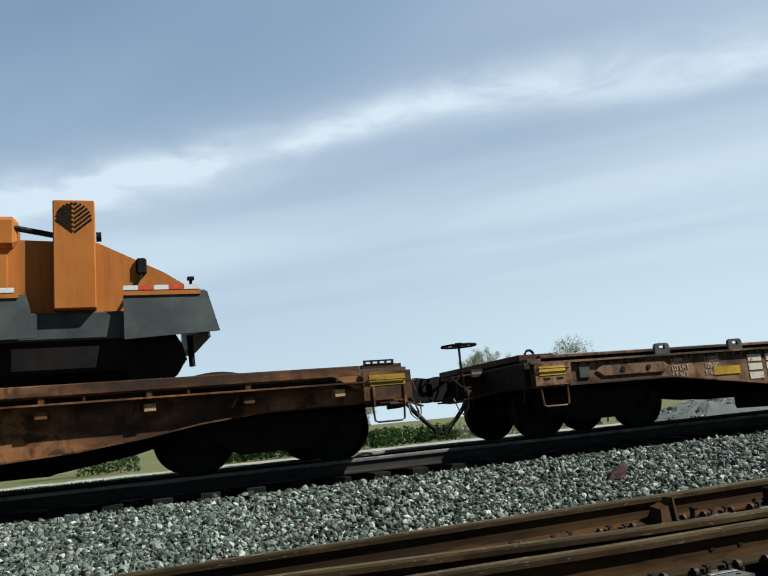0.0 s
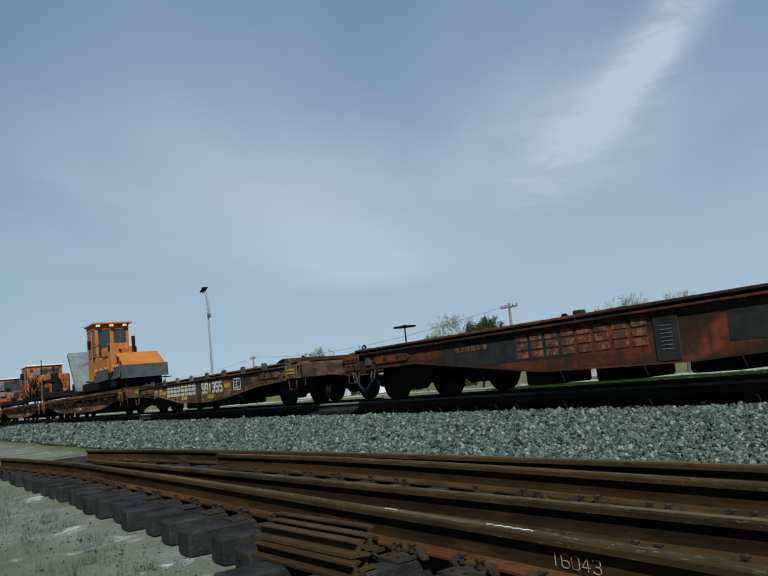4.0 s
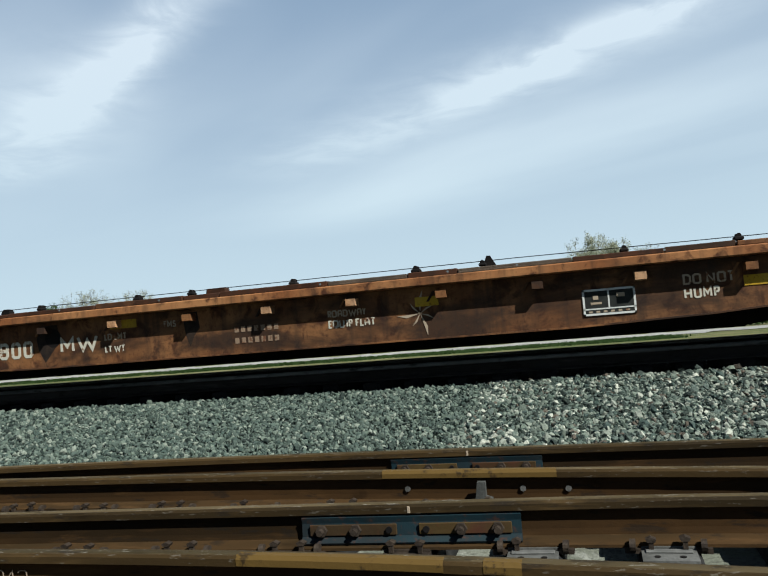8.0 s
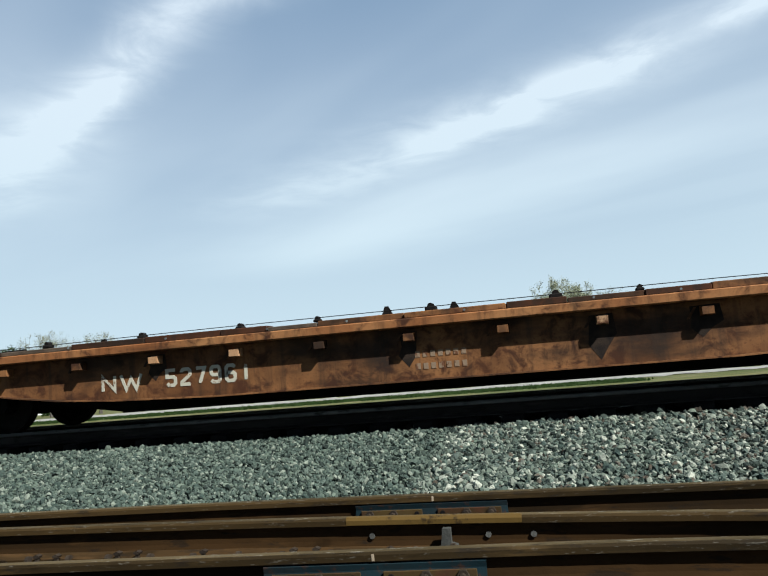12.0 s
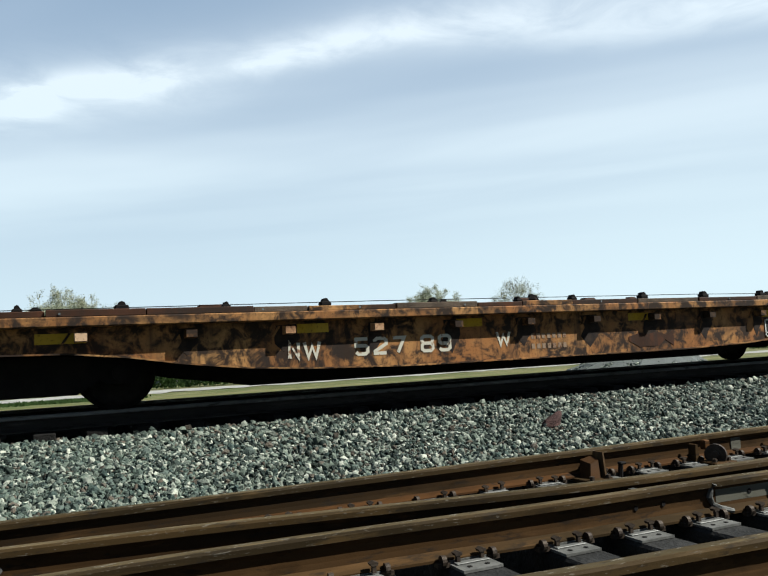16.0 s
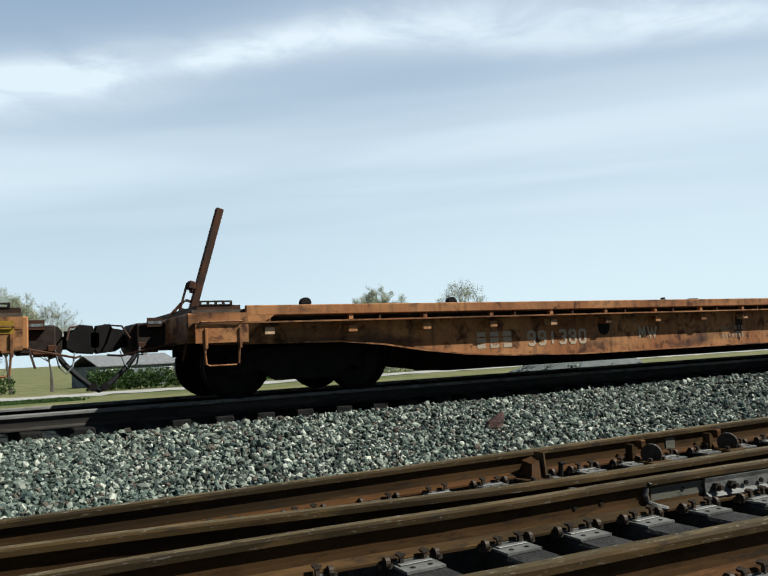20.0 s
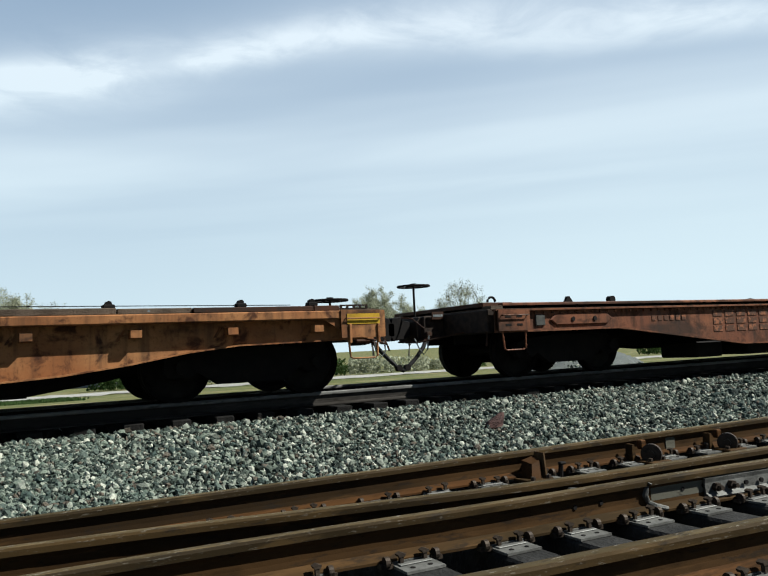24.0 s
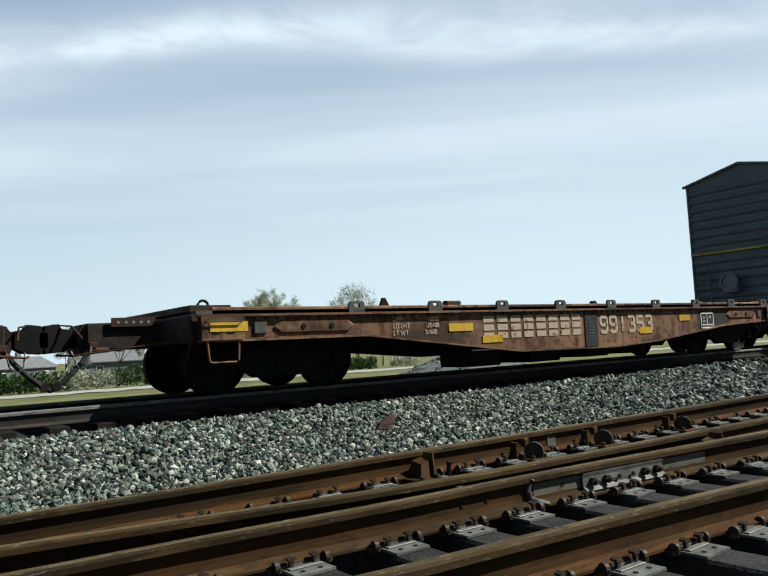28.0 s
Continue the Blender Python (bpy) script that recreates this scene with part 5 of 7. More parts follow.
        # dark plate for both the soot and the pocket's shadow, drawn down-left
        if rng.random() < stain:
            w, d = rng.uniform(0.1, 0.2), rng.uniform(0.2, 0.4)
            pts = [(x - w * rng.uniform(0.7, 1.2), p0 + 0.1), (x + w * rng.uniform(0.4, 0.8), p0 + 0.11), (x + w * rng.uniform(0.5, 1.0), p0 - d * 0.3), (x + w * rng.uniform(0.1, 0.6), p0 - d * 0.6), (x - w * 0.3, max(p0 - d, 0.36)), (x - w * rng.uniform(0.8, 1.3), p0 - d * 0.55), (x - w * rng.uniform(0.6, 1.0), p0 - d * 0.2)]
            if 3.9 < x < L - 3.9 or d < 0.22:
                part("soot_stain", Form().plate(pts, -1.4425, -1.4405), SOOT_SHADE, car, "black greasy stain and painted shadow below a pocket")
    truck(car, 1.6)
    truck(car, L - 1.6)
    y = -1.442
    if mark == "blocks":
        name_blocks("owner_mark", 3, 0.16, 0.23, 0.07, letter, car, mark_x, y, 0.47)
    elif mark:
        letters("owner_initials", mark, 0.24, letter, car, mark_x + nw[0], y, 0.46, 0.003, nw[1])
    if number:
        letters("car_number", number, 0.24, letter, car, mark_x + 0.9 + num[0], y, 0.47, 0.003, num[1], 0, 1.12)
    if tail:
        letters("use_mark", tail, 0.22, letter, car, mark_x + tail_x, y, 0.5, 0.003, tail_wide)
    if hole:
        part("lightening_hole", Form().disc((hole, -1.435, 0.71), "y", 0.125, 0.018, 18), BLACK, car, "round opening in the side")
    if plac is None:
        plac = L - 5.9
    placard(car, plac, -1.445, 0.43, 0.56, 0.29)
    bars("weight_line", 7, 0.055, 0.07, 0.035, DIM, car, L * 0.5 - 0.5, y, 0.58)
    bars("weight_line", 7, 0.055, 0.07, 0.035, DIM, car, L * 0.5 - 0.5, y, 0.44)
    for words, x, z, h, m in extra:
        letters("stencil", words, h, m, car, x, y, z, 0.003, 0.82)
    for x, z, w in yellow:
        part("reflector", Form().box(x, x + w, -1.448, -1.442, z, z + 0.11), YELLOW, car, "yellow reflective strip")
    for x, z, w, h, m in patch or ():
        part("repaint_patch", Form().plate(ragged(x, z, w, h, seed + int(100 * x), 0.4 if m in (SOOT_SHADE, DIRTY_SHADED) else 0.1), -1.446, -1.441), m, car)
    if splash:
        x, z = splash
        for i in range(7):
            a = math.tau * i / 7 + 0.5
            w, n = 0.28 if i % 2 else 0.17, a + 0.22
            part("paint_splash", Form().plate([(x, z), (x + w * math.cos(a), z + w * math.sin(a)), (x + 0.6 * w * math.cos(n), z + 0.6 * w * math.sin(n))], -1.445, -1.441), FADED, car, "splash of white paint")
    for x, yy, top in brake:
        brake_wheel(car, x, yy, top, 0.75)
    if pole:
        x, lean, h = pole
        f = Form()
        m = pose(x, -0.1, 0.62, 0, lean, 0)
        w = 0.05 if lean > 0 else 0.035
        f.bevelled(-w, w, -w, w, 0.0, h, 0.008, m)
        p = part("upright_beam", f, DIRTY_SHADED, car, "tall leaning rusty steel stake")
        g = Form()
        k = 1 if lean > 0 else -1
        g.tube([(x - k * 0.28, -0.1, 0.95), (x + k * 0.06, -0.1, 1.3)], 0.022, 6)
        for i in range(4):
            g.box(-0.16 + 0.02 * i, -0.04, -0.03, 0.03, 0.40 + 0.13 * i, 0.43 + 0.13 * i, m)
        g.box(-0.17, -0.15, -0.03, 0.03, 0.3, 0.9, m)
        g.bevelled(-0.16, -0.05, -0.08, 0.06, 0.82, 0.94, 0.02, m)
        part("stay_bracket", g, DIRTY_SHADED, p)
    deck_clutter(car, L, rng, 15, 1.08 if railed else 1.055)
    return car


def southern_car(u, L, paint, label, seed, number="", letter=None, panel=7.08, plac=9.5, brake=(), yellow=(), lugs=True, word=1.0, patch=(), rear=1.25, fore=1.42, panel_mat=None):
    """A heavy flat car with plain angular sides and a dark ladder panel."""
    rng = random.Random(seed)
    letter = letter or CREAM
    car = new_car(u, L, label)
    k = L / 13.2
    bottom = [(0.0, 0.70), (2.25, 0.70), (5.1, 0.345), (7.4, 0.315), (8.67, 0.375), (10.9, 0.61), (13.2, 0.71)]
    bottom = [(x * k, z) for x, z in bottom]
    outline = [(0.0, 1.0)] + bottom + [(L, 1.0)]
    for s in (-1, 1):
        part("side_sill", Form().plate(outline, s * 1.56 - 0.012, s * 1.56 + 0.012), paint, car)
        part("top_flange", Form().box(-0.02, L + 0.02, min(s * 1.54, s * 1.64), max(s * 1.54, s * 1.64), 0.985, 1.012), paint, car)
        f = Form()
        f.loft([[(x, s * 1.54, z), (x, s * 1.62, z), (x, s * 1.62, z - 0.022), (x, s * 1.54, z - 0.022)] for x, z in bottom])
        part("bottom_flange", f, paint, car)
        part("edge_rail", Form().bevelled(0.2, L - 0.2, s * 1.45 - 0.05, s * 1.45 + 0.05, 1.012, 1.11, 0.012), paint, car)
    part("deck", Form().box(0.0, L, -1.5, 1.5, 1.0, 1.07), PLANK, car, "weathered wooden deck")
    f = Form()
    for i in range(int(L / 0.16)):
        f.disc((0.1 + 0.16 * i, -1.58, 0.955), "y", 0.022, 0.03, 6)
    tagged(part("rivets", f, paint, car), kind="stuff")
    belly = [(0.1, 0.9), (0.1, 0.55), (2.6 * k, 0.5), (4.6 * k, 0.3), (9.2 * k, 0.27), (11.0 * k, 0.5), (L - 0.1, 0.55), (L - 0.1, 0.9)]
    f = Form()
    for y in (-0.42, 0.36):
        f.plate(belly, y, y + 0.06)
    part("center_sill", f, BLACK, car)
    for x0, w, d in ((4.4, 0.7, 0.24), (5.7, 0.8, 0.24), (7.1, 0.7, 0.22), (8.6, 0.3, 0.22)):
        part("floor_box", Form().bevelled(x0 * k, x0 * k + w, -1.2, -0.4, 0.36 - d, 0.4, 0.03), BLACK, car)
    for s, x in ((-1, 0.0), (1, L)):
        a, b = (x, x + 0.56) if s < 0 else (x - 0.56, x)
        # the end turned from the sun gets its shade as a darker colour
        part("end_sill", Form().bevelled(x - 0.07, x + 0.07, -1.5, 1.5, 0.68, 1.02, 0.015), SOOT_SHADE if s < 0 else paint, car)
        p = part("end_plate", Form().plate([(a, 0.70), (b, 0.70), (b, 1.0), (a, 1.0)], -1.66, -1.63), paint, car)
        for i in range(2):
            for j in range(2):
                part("slot", Form().box(a + 0.12 + 0.2 * i, a + 0.22 + 0.2 * i, -1.664, -1.659, 0.77 + 0.12 * j, 0.80 + 0.12 * j), BLACK, p)
        sill_step(car, a + 0.08, -1.62, paint)
        part("grab_iron", Form().tube([(a + 0.05, -1.63, 0.92), (a + 0.05, -1.7, 0.92), (b - 0.05, -1.7, 0.92), (b - 0.05, -1.63, 0.92)], 0.01, 6), paint, car)
        coupler(car, x, s, paint)
        part("top_plate", Form().bevelled(a, b, -1.3, 1.3, 1.03, 1.15 if lugs else 1.13, 0.01), DIRTY_SHADED, car)
        part("lift_ring", Form().tube([(a + 0.2 + 0.07 * math.cos(q), -1.25, 1.14 + 0.07 * math.sin(q)) for q in np.linspace(0, math.pi, 8)], 0.018, 6), BLACK, car)
    if lugs:
        for i in range(9):
            x = L * (0.16 + 0.1 * i)
            w = 0.13
            f = Form().plate([(x - w, 1.08), (x - 0.05, 1.08), (x - 0.05, 1.135), (x - w + 0.05, 1.17), (x - w + 0.02, 1.16), (x - w, 1.13)], -1.60, -1.56)
            f.plate([(x + 0.05, 1.08), (x + w, 1.08), (x + w, 1.13), (x + w - 0.02, 1.16), (x + w - 0.05, 1.17), (x + 0.05, 1.135)], -1.60, -1.56)
            f.plate([(x - w + 0.05, 1.17), (x - 0.05, 1.135), (x + 0.05, 1.135), (x + w - 0.05, 1.17)], -1.60, -1.56)
            f.box(x - w, x + w, -1.60, -1.56, 1.013, 1.08)
            part("tie_down_lug", f, GREY if rng.random() < 0.15 else LUG, car, "dark grey lug with a slot through it")
    truck(car, fore)
    truck(car, L - rear)
    y = -1.578
    part("ladder_panel", Form().bevelled(panel, panel + 0.36, -1.59, -1.572, 0.33, 0.985, 0.006), panel_mat or PANEL, car, "dark painted panel")
    f = Form()
    for i in range(7):
        f.box(panel + 0.1, panel + 0.27, -1.596, -1.588, 0.48 + 0.05 * i, 0.488 + 0.05 * i)
    part("panel_marks", f, GREY, car)
    if word:
        name_blocks("owner_name", 8, 0.25 * word, 0.36, 0.06 * word, letter, car, panel - 2.52 * word, y, 0.56)
    if number:
        letters("car_number", number, 0.36, letter, car, panel + 0.42, y, 0.55, 0.003, 1.14, 0, 1.0, 0.018)
    if letter is not GHOST:
        for i, (words, digits) in enumerate((("CAPY", "110000"), ("LD LMT", "125400"), ("LT WT", "51600"))):
            letters("weight_label", words, 0.075, FADED, car, panel - 4.32, y, 0.87 - 0.1 * i, 0.003, 0.9)
            letters("weight_figure", digits, 0.075, FADED, car, panel - 3.72, y, 0.87 - 0.1 * i, 0.003, 0.9)
    else:
        bars("weight_line", 6, 0.09, 0.08, 0.05, GHOST, car, panel - 4.0, y, 0.78)
    part("black_patch", Form().plate([(plac - 0.12, 0.50), (plac + 0.2, 0.54), (plac + 1.25, 0.70), (plac + 1.2, 0.93), (plac - 0.1, 0.96)], -1.576, -1.570), PANEL if lugs else DIRTY_SHADED, car)
    placard(car, plac, -1.579, 0.56, 0.5, 0.33)
    for x, z, w in yellow:
        front = -1.585 if 0.5 < x < L - 0.7 else -1.668
        part("reflector", Form().box(x, x + w, front, front + 0.011, z, z + 0.12), YELLOW, car, "yellow reflective strip")
    for x0, side in ((1.0, 1), (L - 1.0, -1)):
        out = [(x0 + side * 1.25 * q, z) for q, z in ((0.0, 0.84), (0.08, 0.76), (0.92, 0.76), (1.0, 0.84), (0.92, 0.93), (0.08, 0.93))]
        inner = [(x0 + side * (0.03 + 1.19 * q), 0.845 + 0.85 * (z - 0.845)) for q, z in ((0.0, 0.84), (0.08, 0.76), (0.92, 0.76), (1.0, 0.84), (0.92, 0.93), (0.08, 0.93))]
        cover = part("cover_plate", Form().loft([[(px, -1.571, pz) for px, pz in out], [(px, -1.588, pz) for px, pz in out], [(px, -1.6, pz) for px, pz in inner]]), paint, car, "raised riveted cover plate")
        for q in (0.35, 0.7):
            part("bolt", Form().disc((x0 + side * 1.25 * q, -1.604, 0.845), "y", 0.035, 0.02, 8), BLACK, cover)
        part("port", Form().bevelled(min(x0 - side * 0.28, x0 - side * 0.1), max(x0 - side * 0.28, x0 - side * 0.1), -1.6, -1.572, 0.76, 0.92, 0.01), LUG, car, "square grey cover plate")
    for x, z, w, h, m in patch:
        part("repaint_patch", Form().plate([(x, z), (x + w * 0.96, z + 0.01), (x + w, z + h * 0.9), (x + 0.03, z + h)], -1.576, -1.571), m, car)
    for x, yy, top in brake:
        brake_wheel(car, x, yy, top, 0.75)
    deck_clutter(car, L, rng, 11, 1.07)
    return car


def open_sill_car(u, L):
    """A long flat car with shallow sides over an open, rounded truss sill."""
    car = new_car(u, L, "long dark brown flat car with an arched open underframe")
    for s in (-1, 1):
        part("side_sill", Form().box(0.0, L, s * 1.5 - 0.012, s * 1.5 + 0.012, 0.57, 0.985), BROWN, car)
        part("top_flange", Form().box(0.0, L, min(s * 1.48, s * 1.62), max(s * 1.48, s * 1.62), 0.985, 1.012), BROWN, car)
        part("bottom_flange", Form().box(0.0, L, min(s * 1.48, s * 1.58), max(s * 1.48, s * 1.58), 0.555, 0.575), BLACK, car)
        part("edge_rail", Form().bevelled(0.3, L - 0.3, s * 1.5 - 0.03, s * 1.5 + 0.03, 1.05, 1.11, 0.01), DIRTY_SHADED, car)
    part("deck", Form().box(0.0, L, -1.5, 1.5, 1.01, 1.085), PLANK, car, "weathered wooden deck")
    # the truss sill: a plate cut by half-round openings along its top
    top, low = 0.56, 0.16
    pts = []
    x = 3.3
    holes = [3.9 + 1.35 * i for i in range(int((L - 8.0) / 1.35) + 1)]
    for cx in holes:
        pts.append((cx - 0.36, top))
        pts += [(cx + 0.36 * math.cos(a), top - 0.36 * 0.62 * math.sin(a)) for a in np.linspace(math.pi, 0, 9)[1:-1]]
        pts.append((cx + 0.36, top))
    for y in (-0.62, 0.56):
        f = Form()
        edge = [(3.0, top)] + pts + [(L - 3.0, top)]
        below = [(x, low if 4.2 < x < L - 4.2 else low + (4.2 - min(x, L - x)) * 0.3) for x, z in edge]
        k = len(f.v)
        n = len(edge)
        for yy in (y, y + 0.06):
            f.v += [(px, yy, pz) for px, pz in edge] + [(px, yy, pz) for px, pz in below]
        for i in range(n - 1):
            for o in (0, 2 * n):
                f.f.append((o + i, o + i + 1, o + n + i + 1, o + n + i))
            f.f.append((i, i + 1, 2 * n + i + 1, 2 * n + i))
            f.f.append((n + i, n + i + 1, 3 * n + i + 1, 3 * n + i))
        part("truss_sill", f, BLACK, car)
    part("brake_pipe", Form().tube([(0.3, -0.75, 0.5), (L - 0.3, -0.75, 0.5)], 0.025, 6), BLACK, car)
    n = int((L - 1.6) / 1.07) + 1
    for i in range(n + 1):
        x = 0.8 + (i - 0.5) * (L - 1.6) / (n - 1)
        f = Form().loft([[(x - 0.065, -1.51, 0.77), (x + 0.065, -1.51, 0.77), (x + 0.065, -1.51, 0.93), (x - 0.065, -1.51, 0.93)], [(x - 0.065, -1.62, 0.775), (x + 0.065, -1.62, 0.775), (x + 0.065, -1.62, 0.92), (x - 0.065, -1.62, 0.92)]])
        part("stake_pocket", f, ORANGE, car)
    for s, x in ((-1, 0.0), (1, L)):
        a, b = (x, x + 0.6) if s < 0 else (x - 0.6, x)
        part("end_sill", Form().bevelled(x - 0.06, x + 0.06, -1.5, 1.5, 0.66, 1.04, 0.015), BROWN, car)
        sill_step(car, a + 0.1, -1.6, BROWN)
        coupler(car, x, s, BROWN)
    truck(car, 1.9)
    truck(car, L - 1.12)
    letters("owner_initials", "NW", 0.24, FADED, car, 4.2, -1.514, 0.68)
    letters("car_number", "527968", 0.24, FADED, car, 5.0, -1.514, 0.68, 0.003, 1.1, 0, 1.58)
    letters("use_mark", "MW", 0.23, FADED, car, 7.3, -1.514, 0.69, 0.003, 0.85)
    for x, w in ((1.75, 0.45), (9.42, 0.47), (11.3, 0.47), (17.1, 0.45), (21.4, 0.7)):
        part("reflector", Form().box(x, x + w, -1.52, -1.513, 0.75, 0.86), YELLOW, car, "yellow reflective strip")
    placard(car, 18.0, -1.514, 0.63, 0.42, 0.3)
    bars("weight_line", 6, 0.05, 0.08, 0.035, DIM, car, 8.4, -1.514, 0.65)
    bars("weight_line", 6, 0.05, 0.08, 0.035, DIM, car, 12.7, -1.514, 0.65)
    part("soot_stain", Form().plate([(19.0, 0.66), (22.3, 0.66), (22.3, 0.92), (20.6, 0.94), (19.2, 0.9)], -1.5165, -1.5125), DIRTY_SHADED, car, "sooty black stain on the sill")
    brake_wheel(car, 0.25, -0.7, 1.32, 0.75)
    brake_wheel(car, L + 0.82, -0.7, 1.37, 0.75)
    part("tool_box", Form().bevelled(11.0, 11.9, -1.2, -0.5, 0.2, 0.55, 0.03), DIRTY_SHADED, car)
    deck_clutter(car, L, random.Random(77), 16, 1.085)
    for i in range(24):
        x = 0.9 + 0.9 * i
        part("tie_down", Form().bevelled(x, x + 0.16, -1.42, -1.3, 1.085, 1.15, 0.02).disc((x + 0.08, -1.36, 1.16), "y", 0.035, 0.1, 8), BLACK, car)
    return car


def build_train():
    car = fishbelly_car(-14.5, 17.93, BROWN, "brown flat car carrying a yellow track machine", 1, "", "", plac=9.0, yellow=[(6.0, 0.62, 0.4)])
    bowed_sheet(car, 15.1, -0.4, 1.1, 1.2, 0.09)
    car = southern_car(5.17, 13.55, UMBER, "umber brown flat car with large flaked white lettering", 2, "991355", word=1.15, panel_mat=DIRTY_SHADED, rear=1.44, panel=6.62, plac=9.56, brake=[(-0.38, -0.3, 1.42)], yellow=[(3.05, 0.66, 0.5), (5.2, 0.42, 0.45), (7.5, 0.4, 0.45), (8.9, 0.66, 0.4), (0.06, 0.83, 0.4), (13.0, 0.8, 0.45)])
    bowed_sheet(car, 10.95, -0.4, 1.08, 1.35, 0.16)
    southern_car(20.94, 14.46, RED, "faded red flat car with dark ghosted lettering", 3, "", GHOST, panel=7.6, plac=10.6, brake=[(-0.25, 0.2, 1.6)], lugs=False, patch=[(3.3, 0.52, 3.0, 0.44, PANEL), (8.6, 0.5, 1.9, 0.46, PANEL)])
    fishbelly_car(36.1, 18.8, BROWN, "rust orange flat car with stake pockets and faded white marks", 5, "blocks", "991374", stain=0.6, hole=6.05, letter=FADED, plac=10.9, brake=[(0.9, 0.9, 1.45)], yellow=[(14.0, 0.6, 0.4)], mark_x=3.9)
    fishbelly_car(55.76, 19.3, BROWN, "rust orange flat car stencilled for roadway equipment", 4, "NW", "52800", "MW", tail_wide=1.1, hole=6.45, railed=False, stain=0.3, brake=[(0.12, 0.2, 1.32)], plac=13.4, yellow=[(7.35, 0.76, 0.4), (11.5, 0.70, 0.28), (15.05, 0.62, 0.48)], mark_x=4.25, tail_x=2.3, splash=(11.55, 0.62), patch=[(16.0, 0.72, 2.4, 0.19, SOOT_SHADE)],
                  extra=[("ROADWAY", 10.4, 0.66, 0.09, FADED), ("EQUIP FLAT", 10.4, 0.53, 0.10, CREAM), ("DO NOT", 14.45, 0.68, 0.12, FADED), ("HUMP", 14.45, 0.53, 0.12, CREAM), ("LD LMT", 7.25, 0.62, 0.09, FADED), ("LT WT", 7.25, 0.46, 0.09, CREAM), ("FMS", 8.15, 0.72, 0.09, FADED), ("F-39", 16.35, 0.64, 0.13, FADED)])
    fishbelly_car(76.03, 17.14, BROWN, "weathered orange flat car with grey repaint patches", 7, "NW", "527950", "MW", nw=(-0.1, 0.78), num=(-0.07, 1.3), tail_x=3.05, letter=FADED, railed=False, stain=0.5, brake=[(17.2, -0.5, 1.62)], pole=(17.4, -9, 1.75), plac=12.4, mark_x=4.15,
                  yellow=[(5.1, 0.79, 0.5), (8.2, 0.79, 0.5), (11.3, 0.79, 0.55)], patch=[(2.9, 0.62, 1.0, 0.3, GREY), (5.0, 0.72, 0.95, 0.24, SLATE), (8.1, 0.72, 0.75, 0.24, SLATE), (11.1, 0.72, 0.9, 0.24, SLATE), (12.1, 0.40, 1.0, 0.5, PANEL)])
    fishbelly_car(94.28, 18.0, BROWN, "brown orange flat car with stake pockets and white number", 8, "NW", "527961", railed=False, stain=0.3, brake=[(-0.25, 0.45, 1.5)], mark_x=4.4, plac=12.6)
    open_sill_car(113.4, 22.5)
    fishbelly_car(137.76, 16.67, MOTTLED, "mottled orange flat car with worn white number", 11, "NW", "527 89", "W", nw=(0.17, 0.72), num=(0.12, 1.38), tail_x=3.1, railed=False, stain=1.0, brake=[(16.85, -1.1, 1.33)], mark_x=4.15, plac=12.5, yellow=[(1.6, 0.76, 0.5), (4.45, 0.78, 0.4), (6.65, 0.78, 0.4), (9.6, 0.78, 0.4), (12.45, 0.76, 0.5)], patch=[(9.6, 0.36, 0.9, 0.3, DIRTY_SHADED)])
    fishbelly_car(155.04, 19.95, ORANGE, "tan-orange flat car with soot-stained side and faded marks", 12, "blocks", "991 1", "MW", hole=7.5, letter=FADED, brake=[(0.0, -1.1, 1.2)], plac=13.68, splash=(12.75, 0.46), mark_x=5.1, yellow=[(4.1, 0.66, 0.45), (9.5, 0.5, 0.45), (12.95, 0.44, 0.47), (17.4, 0.6, 0.5), (0.05, 0.8, 0.4)], patch=[(6.95, 0.74, 0.14, 0.2, WHITE), (0.9, 0.66, 4.9, 0.24, SOOT_SHADE), (3.6, 0.44, 1.7, 0.36, DIRTY_SHADED), (7.25, 0.42, 0.9, 0.46, SOOT_SHADE), (8.3, 0.62, 2.4, 0.26, DIRTY_SHADED)])
    fishbelly_car(176.74, 19.48, ORANGE, "bright orange flat car with a steel stake standing at its end", 14, "blocks", "991380", "MW", hole=6.45, letter=FADED, pole=(0.2, 16.5, 2.02), brake=[(19.4, -1.25, 1.35)], plac=12.6, mark_x=4.0)
    fishbelly_car(197.3, 17.0, ORANGE, "orange brown flat car with bold white initials and number", 15, "NW", "527964", "MW", nw=(0.05, 1.3), num=(0.1, 1.1), railed=False, tail_x=2.15, stain=0.2, mark_x=4.5, plac=12.0, yellow=[(3.6, 0.44, 0.5)])
    southern_car(216.1, 13.9, OXIDE, "oxide red-brown flat car with dark ghosted lettering", 16, "991354", GHOST, fore=1.85, panel=7.15, plac=9.75, brake=[(-0.3, 0.1, 1.5), (-2.0, -0.4, 1.25)], lugs=False)
    southern_car(232.36, 13.2, UMBER, "umber brown flat car with bold cream lettering", 17, "991356", rear=0.98, panel=7.08, plac=9.5, brake=[(13.45, -0.85, 1.42)], yellow=[(6.15, 0.46, 0.5), (7.8, 0.46, 0.5), (11.1, 0.76, 0.45), (2.3, 0.8, 0.45)])
